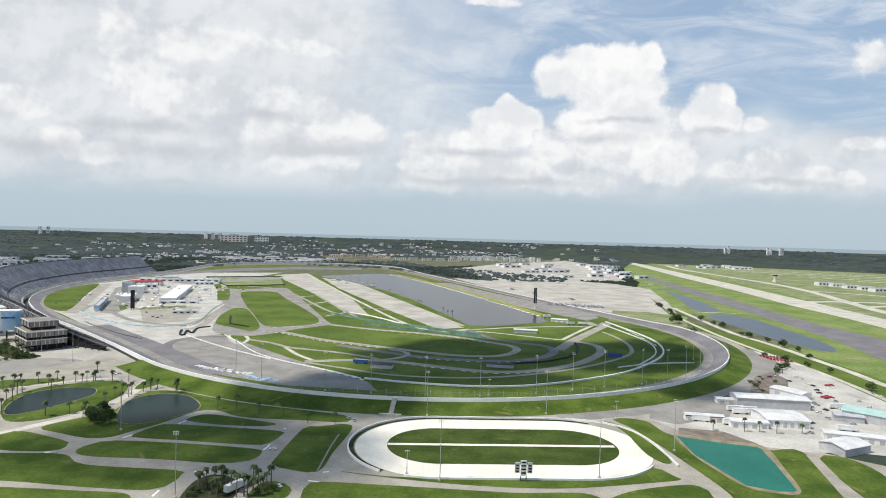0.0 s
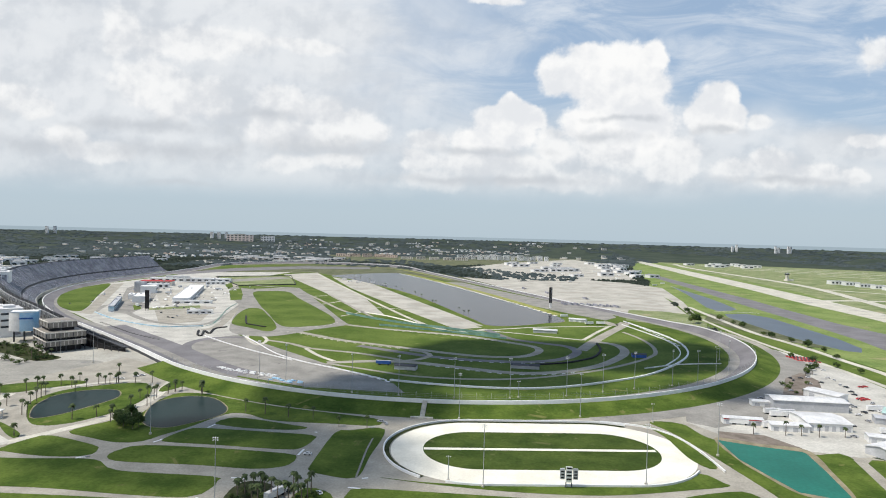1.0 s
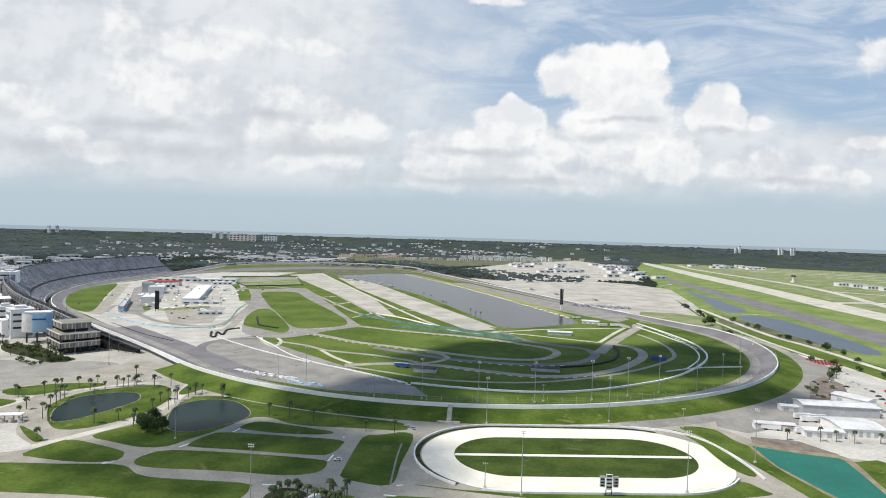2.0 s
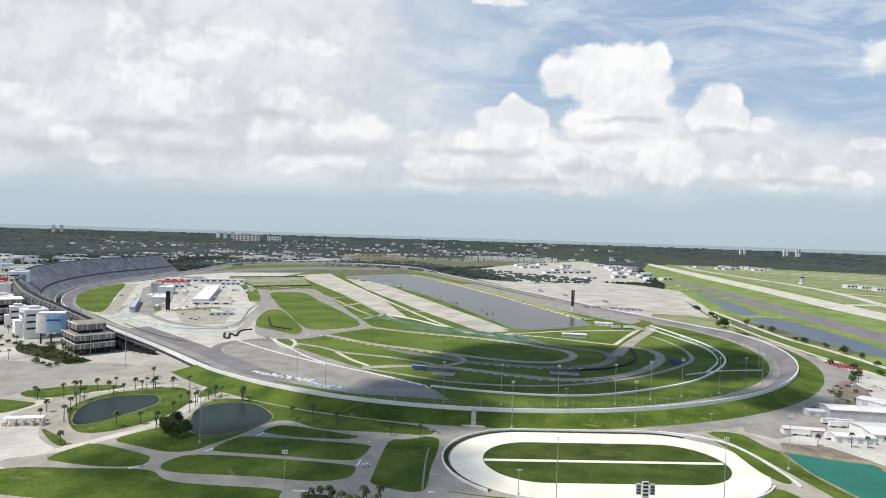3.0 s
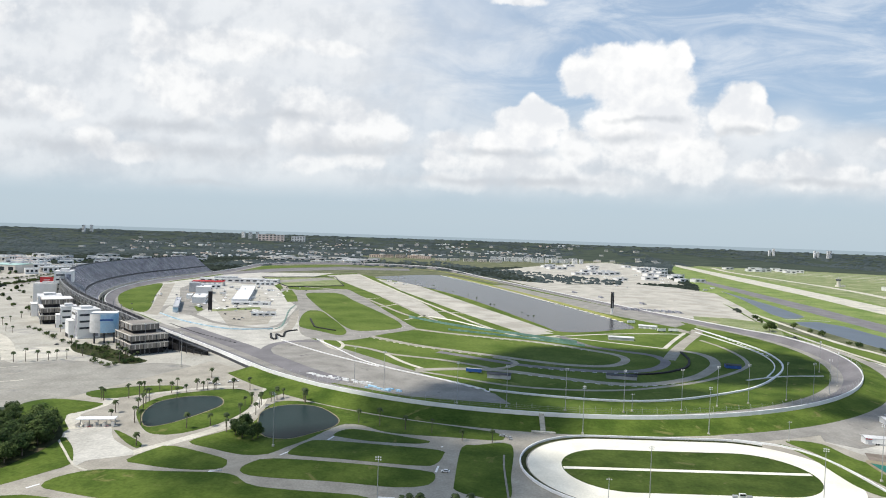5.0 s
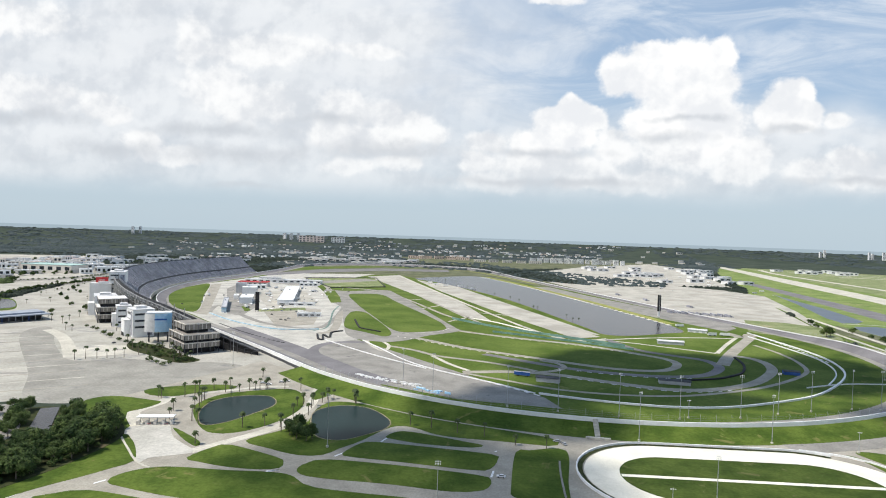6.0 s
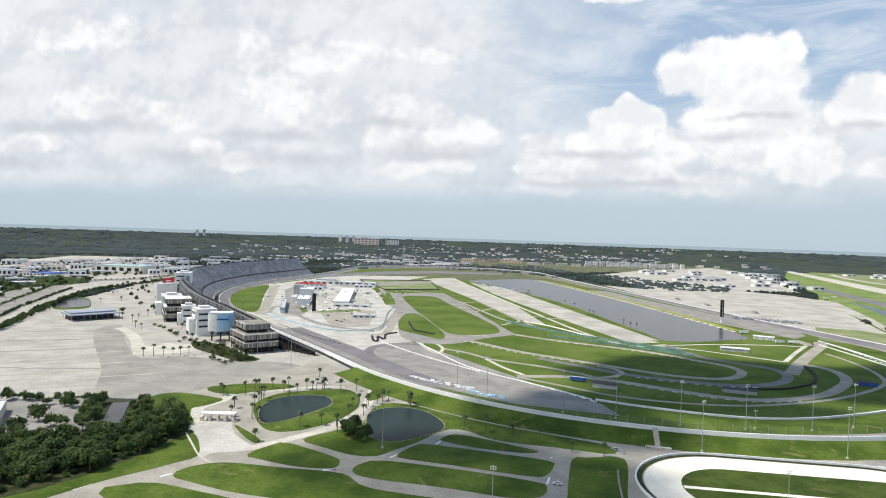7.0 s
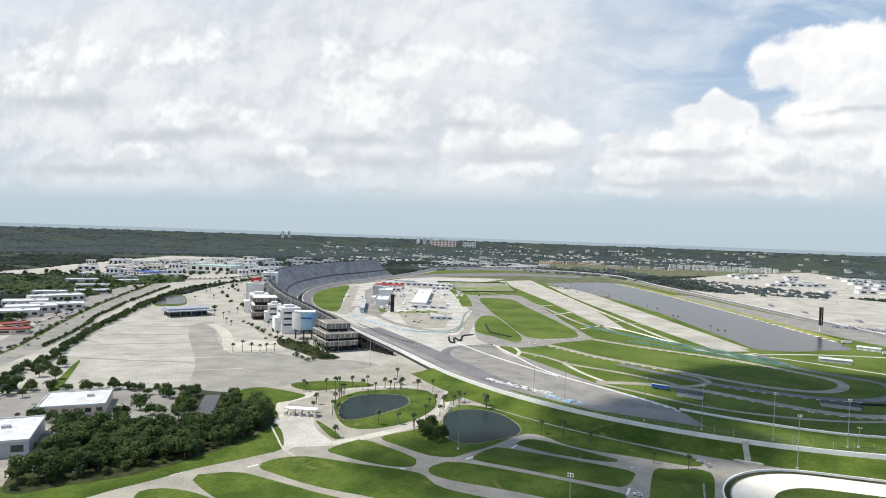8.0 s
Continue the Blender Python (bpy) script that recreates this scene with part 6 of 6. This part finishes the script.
far_row("arena", "teal-roofed hall in the shopping district", [(-1215, 1428)], 110, 60, 16, CREAM, TEALROOF, 1, 6, 0, 17)
far_row("arena", "blue-roofed hall in the shopping district", [(-1245, 1216)], 60, 40, 10, CREAM, BLUE, 1, 6, 0, 18)
far_row("store", "low roadside store with a pale roof", [(-830 - 24 * k - r.uniform(20, 150), 420 + 62 * k) for k in range(16)], 44, 26, 7, CREAM, ROOF, 1, 2, 55, 12)
far_row("store", "pale roof among the far trees", [(r.uniform(-2400, -900), r.uniform(2500, 3900)) for k in range(12)], 26, 14, 8.5, CREAM, ROOF, 0, 0, 0, 13)
far_row("store", "pale roof among the far trees", [(r.uniform(-800, 1200), r.uniform(3300, 4300)) for k in range(26)], 26, 14, 8.5, CREAM, ROOF, 0, 0, 0, 14)
# close-set roofs of the shopping district
corners = [Vector(q) for q in [(-1724, 1453), (-1495, 2058), (-1082, 1445), (-1289, 1072)]]
for k in range(70):
    s, t = r.random(), r.random()
    p = corners[0].lerp(corners[1], s).lerp(corners[3].lerp(corners[2], s), t)
    far_row("store", ("white flat roof in the shopping district", "cream walled store in the shopping district", "grey walled store in the shopping district")[k % 3], [p], r.uniform(16, 44), r.uniform(14, 28), r.uniform(6, 16), (WHITE, WHITE, CREAM)[k % 3], (WHITE, PINK, WHITE, CREAM)[k % 4], 1, 3, 30, 40 + k)
far_row("hangar", "white airport hangar beside the taxiways", [(1179, 1910), (1199, 1874), (1201, 1814), (1207, 1760), (1208, 1707)], 44, 24, 9, WHITE, ROOF, 1, 4, 0, 61)
b = thing("control_tower", "pale airport control tower with a dark glazed cab", "tower", *[(1083, 2014)][0], 0.3)
part("shaft", solid((0, 0, 0, 7, 7, 20)), CREAM, b)
part("cab", solid((0, 0, 20, 10, 10, 4.5)), GLASS, b, "dark glazed cab")
part("roof", solid((0, 0, 24.5, 11, 11, 1.2), (0, 0, 25.7, 1, 1, 5)), SHED, b)
part("annex", solid((10, 2, 0, 26, 14, 6)), CREAM, b)


# ---- masts, fences, vehicles ----
def mast(h, arms):
    t = thing("light_mast", "tall galvanised floodlight mast with a lamp crossarm", "light mast", group="floodlight masts")
    part("pole", tube(bmesh.new(), 0, 0, 0, h, 0.24, 0.12), POLE, t)
    part("base", tube(bmesh.new(), 0, 0, 0, 1.0, 0.8, 0.8), CONCRETE, t, "concrete footing")
    for k in range(arms):
        part("crossarm", solid((0, 0, h - 0.6 - 1.0 * k, 2.4, 0.16, 0.16)), POLE, t)
        for j in range(3):
            part("lamp", solid((-1.0 + 1.0 * j, -0.25, h - 0.8 - 1.0 * k, 0.42, 0.34, 0.4)), WHITE, t, "white lamp head")
    return t


tall, short = mast(31, 2), mast(13, 1)
tall.matrix_basis, short.matrix_basis = pose(-5, 303, 0.1), pose(-22, 309, 0.1)
for x, y in [(-15, 412), (68, 424), (77, 312), (132, 356), (-125, 274), (-198, 364), (-18, 463), (69, 478), (101, 494), (130, 507), (166, 521), (188, 523), (212, 543), (-393, 584), (-340, 547), (-180, 512), (-154, 498), (240, 580), (258, 640), (-96, 470), (-60, 466), (24, 466)]:
    copy_thing(tall, pose(x, y, 0.1, 0, 0, random.uniform(-40, 40)))
for x, y in [(115, 417), (31, 470)]:
    copy_thing(short, pose(x, y, 0.1))

# catch fence on the turn's wall
fence = tagged(new("catch_fence"), "thin steel catch fence posts on the track wall", "fence")
post = None
for k in range(2, len(TURN1) - 1):
    q = TURN1[k]
    if post is None:
        post = part("post", beam(beam(bmesh.new(), (0, 0, 0), (0, 0, 4.2), 0.16), (0, 0, 4.2), (-0.9, 0, 5.2), 0.14), POLE, fence)
        ob = post
    else:
        ob = new("post", post.data)
        ob.parent = fence
    out = (q - C1).normalized()
    ob.matrix_basis = Matrix.Translation((q.x, q.y, BANK[k] + 0.9)) @ Matrix.Rotation(math.atan2(out.y, out.x), 4, "Z")
for z in (1.6, 2.8, 4.0):
    part("cable", sweep(TURN1, lambda k: [(0.1, BANK[k] + z + 0.9), (0.1, BANK[k] + z + 0.98)]), POLE, fence)

# stair down the embankment
q, d = C1 + (R + 1) * Vector((math.cos(radians(267)), math.sin(radians(267)))), Vector((math.cos(radians(267)), math.sin(radians(267))))
s = tagged(new("embankment_stair"), "pale concrete stair and culvert head on the grass bank", "stair")
for j in range(14):
    p = q + d * (1.5 * j)
    part("step", solid((p.x, p.y, 0, 3.2, 1.5, 6.2 - 0.43 * j, radians(-3))), CONCRETE, s)
part("headwall", solid((*(q + d * 22), 0, 15, 2.2, 1.2, radians(-3))), CONCRETE, s)

# tyre walls and striped kerbs
for pts in ([(-321, 730), (-311, 702), (-304, 696), (-313, 727), (-301, 712), (-308, 746), (-299, 762)], [(-309, 862), (-292, 812), (-283, 791), (-268, 780), (-253, 770)], [(150, 718), (144, 676), (129, 638), (111, 617), (90, 601), (54, 587)]):
    wall_line(pts, 1.3, 2.2, 0.1, BLACK, "tyre_wall", "black tyre barrier beside the infield road", False, 3.0)


def dashes(points, length, gap, width, z, material, name, label):
    line, bm, run = curve(points, False, 1.0), bmesh.new(), 0.0
    for a, b in zip(line, line[1:]):
        run += (b - a).length
        if run % (length + gap) < length:
            yaw = math.atan2(b.y - a.y, b.x - a.x)
            box(bm, (a.x + b.x) / 2, (a.y + b.y) / 2, z, (b - a).length * 1.05, width, 0.12, yaw)
    return tagged(link(name, bm, material), label, "kerb", kind="structure")


dashes([(-228, 746), (-193, 724), (-149, 690), (-111, 670), (-68, 651)], 4, 7, 1.0, 0.15, LIMESTONE, "kerb", "pale striped kerb along the infield road")
dashes([(-102, 776), (-19, 747), (18, 726), (46, 704)], 4, 7, 1.0, 0.15, LIMESTONE, "kerb", "pale striped kerb along the infield road")
dashes([(-176, 1864), (-79, 1641), (56, 1250), (145, 961)], 10, 9, 6.0, 0.16, LIMESTONE, "kerb", "pale sandy camp pitches along the lake bank")
dashes([(-120, 549), (-95, 528), (-70, 506)], 5, 5, 2.2, 0.2, WHITE, "kerb", "white striped barrier blocks")
dashes([(-464, 774), (-390, 705), (-338, 667)], 4, 5, 3.0, 0.2, BLACK, "kerb", "black and white pit exit blocks")
dashes([(237, 904), (244, 801), (243, 711)], 6, 5, 2.2, 1.4, WHITE, "kerb", "white barrier blocks inside the turn")


# stacked barrier blocks on the apron
def stack(label, spot, material, n, seed):
    r = random.Random(seed)
    t = thing("barrier_stack", label, "barriers", *spot, radians(-24))
    for k in range(n):
        part("block", solid((r.uniform(-15, 15), r.uniform(-3.5, 3.5), 0.1, r.uniform(1.5, 5), r.uniform(0.6, 1.2), r.uniform(0.5, 1.0))), material, t)


stack("white barrier blocks stacked on the apron", [(-212, 535)][0], WHITE, 22, 1)
stack("white barrier blocks stacked on the apron", [(-182, 521)][0], WHITE, 26, 2)
stack("pale blue barrier blocks stacked on the apron", [(-155, 501)][0], SKYBLUE, 26, 3)


def car(paint, label):
    t = thing("car", label, "car", group="parked cars")
    bm = bmesh.new()
    side = [(-2.2, 0.35), (2.2, 0.35), (2.25, 0.75), (1.3, 0.95), (-2.1, 1.0), (-2.25, 0.7)]
    rows = [[bm.verts.new((x, y, z)) for x, z in side] for y in (-0.88, 0.88)]
    for k in range(6):
        bm.faces.new((rows[0][k], rows[0][(k + 1) % 6], rows[1][(k + 1) % 6], rows[1][k]))
    bm.faces.new(rows[0][::-1])
    bm.faces.new(rows[1])
    part("body", bm, paint, t)
    part("cabin", solid((-0.35, 0, 0.96, 2.6, 1.56, 0.42, 0, 0.78)), GLASS, t, "dark glazed cabin")
    part("roof", solid((-0.35, 0, 1.38, 1.95, 1.2, 0.07)), paint, t)
    for x in (-1.4, 1.4):
        for y in (-0.8, 0.8):
            bm = bmesh.new()
            a = [[bm.verts.new((x + 0.33 * math.cos(k * 0.785), y + s, 0.33 + 0.33 * math.sin(k * 0.785))) for k in range(8)] for s in (-0.11, 0.11)]
            for k in range(8):
                bm.faces.new((a[0][k], a[0][(k + 1) % 8], a[1][(k + 1) % 8], a[1][k]))
            bm.faces.new(a[0])
            bm.faces.new(a[1])
            part("wheel", bm, BLACK, t)
    return t


def far_car(paint, label):
    """A car for distant lots: one body shell and its cabin."""
    t = thing("car", label, "car", group="distant cars")
    part("body", solid((0, 0, 0.05, 4.4, 1.8, 0.9, 0, 0.96)), paint, t)
    part("cabin", solid((-0.35, 0, 0.95, 2.6, 1.56, 0.5, 0, 0.78)), GLASS, t, "dark glazed cabin")
    return t


FAR_CARS = [far_car(CAR_WHITE, "white car far off on pale paving"), far_car(CAR_DARK, "dark car far off on pale paving"), far_car(CAR_SILVER, "silver car far off on pale paving"), far_car(RED, "red car far off on pale paving")]
CARS = [car(CAR_WHITE, "white car parked on pale paving"), car(CAR_DARK, "dark car parked on pale paving"), car(CAR_SILVER, "silver car parked on pale paving"), car(RED, "red car parked on pale paving")]


def trailer(paint, label, length):
    t = thing("trailer", label, "trailer", group="parked trailers")
    part("box", solid((0, 0, 1.0, length, 2.5, 2.9)), paint, t)
    part("roof", solid((0, 0, 3.9, length + 0.1, 2.6, 0.12)), ROOF, t)
    part("hitch", beam(bmesh.new(), (length / 2, 0, 1.0), (length / 2 + 1.6, 0, 0.7), 0.25), STEEL, t)
    for x in (-length * 0.3, -length * 0.3 + 1.2, length * 0.35):
        part("wheel", solid((x, 0, 0, 0.9, 2.4, 0.95)), BLACK, t)
    return t


TRAILERS = [trailer(WHITE, "white box trailer parked in a lot", 12.0), trailer(BLUE, "blue box trailer parked beside the infield road", 14.0)]
USED = set()
r = random.Random(21)


def park(kind, x, y, yaw, z=0.14):
    m = pose(x, y, z, 0, 0, yaw)
    if kind.name in USED:
        return copy_thing(kind, m)
    USED.add(kind.name)
    kind.matrix_basis = m
    return kind


for p in [(319, 541), (319, 533), (313, 517), (309, 507), (306, 481), (305, 474), (327, 485), (357, 512), (355, 501), (307, 568), (285, 475), (284, 469), (282, 455), (296, 458), (291, 444), (279, 439), (278, 430), (280, 421), (325, 568), (325, 559), (237, 398), (288, 563)]:
    park(r.choice(CARS[:3]), *p, r.uniform(0, 180))
for p in [(333, 535), (304, 494), (305, 491)]:
    park(CARS[3], *p, r.uniform(-20, 20))
    park(CARS[3], p[0] + 5, p[1] + 2, r.uniform(-20, 20))
for p in [(210, 446), (219, 444), (211, 439), (192, 412), (201, 413), (207, 411), (173, 418), (181, 420), (294, 461), (265, 405)]:
    park(TRAILERS[0], *p, r.uniform(-14, 4))
mx, my = [(352, 661)][0]
for k in range(28):
    park(FAR_CARS[3], mx - 8 + k % 7 * 3.0, my - 12 + k // 7 * 7 + k % 7 * -1.2, 80 + r.uniform(-4, 4))
for p in [(-83, 572)]:
    park(TRAILERS[1], *p, r.uniform(-12, 4))
for p in [(-209, 1479), (-174, 1424), (-292, 1559), (-269, 1510), (-244, 1483), (174, 903), (177, 875), (194, 878), (155, 949)]:
    park(TRAILERS[0], *p, r.uniform(-15, 15))
for p in [(-290, 494), (-284, 491), (-277, 500), (-274, 504)]:
    park(CARS[0], *p, r.uniform(0, 25))
for k, q in enumerate(curve(BOULEVARD, False, 26)):
    park(r.choice(FAR_CARS[:3]), q.x + r.choice((-10, -14, 11, 15)), q.y + r.uniform(-5, 5), 116 + r.uniform(-3, 3))
for k in range(36):
    park(r.choice(CARS), *[a + b for a, b in zip((-520, 330), (k % 12 * -5.5 + k // 12 * -14, k % 12 * 4.5 - k // 12 * 14))], 40 + r.uniform(-3, 3))
for p in [(-434, 362), (-388, 296), (-384, 280), (-364, 257), (-501, 616), (-474, 317), (-474, 310)] + [(-82, 290), (-66, 400), (-62, 396), (-99, 339)]:
    park(r.choice(CARS[:3]), *p, r.uniform(0, 180))
for k in range(44):
    park(r.choice(FAR_CARS[:2] + TRAILERS[:1]), r.uniform(-640, -430), r.uniform(930, 1320), r.uniform(0, 180))
for k in range(16):
    park(r.choice(FAR_CARS[:3]), r.uniform(-1000, -860), r.uniform(1300, 1600), r.uniform(0, 180))
for k in range(24):
    park(r.choice(TRAILERS[:1] + FAR_CARS[:1]), r.uniform(250, 620), r.uniform(1500, 2400), r.uniform(0, 180))
dashes([(-334, 755), (-326, 781), (-339, 844), (-362, 937), (-374, 1012)], 4, 3, 2.6, 0.25, SCREEN, "kerb", "green-grey barrier blocks beside the pit exit")
dashes([(-31, 606), (6, 597), (42, 595), (75, 602)], 4, 6, 0.9, 0.2, WHITE, "kerb", "white kerb blocks along the infield hairpin")
dashes([(-222, 770), (-201, 781), (-181, 798), (-173, 826)], 5, 6, 1.3, 0.2, CONCRETE, "kerb", "pale kerb blocks along the infield road")
dashes([(-43, 576), (-4, 559), (33, 547), (63, 549), (95, 563)], 4, 6, 0.9, 0.2, WHITE, "kerb", "white kerb blocks along the infield road")
for p in [(-411, 911), (-403, 906), (-392, 894), (-389, 902), (-377, 885), (-392, 875), (-377, 866), (-404, 830), (-396, 826), (-398, 843)]:
    park(r.choice(TRAILERS[:1] + CARS[:3]), *p, r.uniform(-40, 40))
for p in [(307, 548), (262, 515), (286, 554), (298, 564), (293, 542), (286, 521), (227, 482), (223, 488), (285, 499), (276, 462), (273, 448), (251, 420), (270, 433), (323, 467), (313, 457), (313, 447), (304, 449), (348, 634), (343, 614), (341, 601)]:
    park(r.choice(CARS[:3]), *p, r.uniform(0, 180))
# cars before the roadside stores
quad = [Vector(q) for q in [(-814, 573), (-901, 723), (-869, 704), (-751, 536)]]
for k in range(40):
    s, t = r.random(), r.random()
    park(r.choice(FAR_CARS[:3] * 3 + FAR_CARS[3:]), *quad[0].lerp(quad[1], s).lerp(quad[3].lerp(quad[2], s), t), r.uniform(0, 180))


# tents and containers of the garage area
def tent(label):
    t = thing("tent", label, "tent", group="garage tents")
    bm = bmesh.new()
    base = [bm.verts.new((a * 2.4, b * 2.2, 2.4)) for a, b in ((-1, -1), (1, -1), (1, 1), (-1, 1))]
    top = bm.verts.new((0, 0, 3.6))
    for k in range(4):
        bm.faces.new((base[k], base[(k + 1) % 4], top))
    part("roof", bm, WHITE, t)
    part("leg", solid(*[(a * 2.3, b * 2.1, 0, 0.2, 0.2, 2.4) for a in (-1, 1) for b in (-1, 1)]), POLE, t)
    return t


TENT = tent("white peaked tent on the garage paving")
for k in range(34):
    park(TENT, r.uniform(-540, -420), r.uniform(900, 1230), r.uniform(0, 90))
for k in range(30):
    park(r.choice(FAR_CARS[:3]), r.uniform(-535, -420), r.uniform(860, 1280), r.uniform(0, 180))
park(TRAILERS[0], -101, 284, 62, 0.3)
for p in ((-96, 291), (-104, 292)):
    park(CARS[1], *p, 60 + r.uniform(-15, 15), 0.3)


# ---- a fair-weather cloud high overhead, out of view, that shades part of the track ----
def cumulus(lobes, height, seed):
    """Flattened lumpy lobes; each: centre of its shade on the ground, half width, half depth."""
    slide = sun_from * (height / sun_from.z)
    bm = bmesh.new()
    for x, y, a, b in lobes:
        made = bmesh.ops.create_icosphere(bm, subdivisions=4, radius=1.0)["verts"]
        for v in made:
            d = v.co.copy()
            k = 1 + 0.28 * noise.noise(d * 1.7 + Vector((x, y, seed)) * 0.01) + 0.14 * noise.noise(d * 5 + Vector((x, y, seed)) * 0.02)
            v.co = Vector((x + d.x * a * k, y + d.y * b * k, d.z * 60 * k if d.z > 0 else d.z * 15)) + slide
    return bm


def vapour(name, share):
    """White cloud stuff that lets a share of the light through."""
    m = bpy.data.materials.new(name)
    m.use_nodes = True
    n = Net(m.node_tree)
    d, t, mixed = n.node("ShaderNodeBsdfDiffuse"), n.node("ShaderNodeBsdfTransparent"), n.node("ShaderNodeMixShader")
    n.put(d.inputs[0], (0.9, 0.9, 0.9, 1.0))
    n.put(mixed.inputs[0], 1 - share)
    n.put(mixed.inputs[1], t.outputs[0])
    n.put(mixed.inputs[2], d.outputs[0])
    n.put(n.node("ShaderNodeOutputMaterial").inputs[0], mixed.outputs[0])
    return m


tagged(link("cloud", cumulus([(*[(205, 505)][0], 44, 36), *[(*(C1 + (R - 8) * Vector((math.cos(radians(a)), math.sin(radians(a))))), 52, 46) for a in (254, 262)]], 2400.0, 4), vapour("dense_cloud", 0.38), smooth=True), "white fair-weather cumulus cloud high overhead", "cloud")
tagged(link("cloud", cumulus([(*[(70, 647)][0], 120, 80), (178, 640, 84, 78), (232, 690, 42, 62), (-80, 505, 50, 30), (*[(-13, 614)][0], 80, 62), (*[(13, 529)][0], 90, 34), (*[(-163, 380)][0], 40, 24)], 2400.0, 9), vapour("thin_cloud", 0.2), smooth=True), "thin fair-weather cumulus cloud high overhead", "cloud")
tagged(link("cloud", cumulus([(-150, 342, 90, 58), (-85, 332, 44, 48)], 2400.0, 15), vapour("cloud_veil", 0.6), smooth=True), "faint fair-weather cumulus cloud high overhead", "cloud")
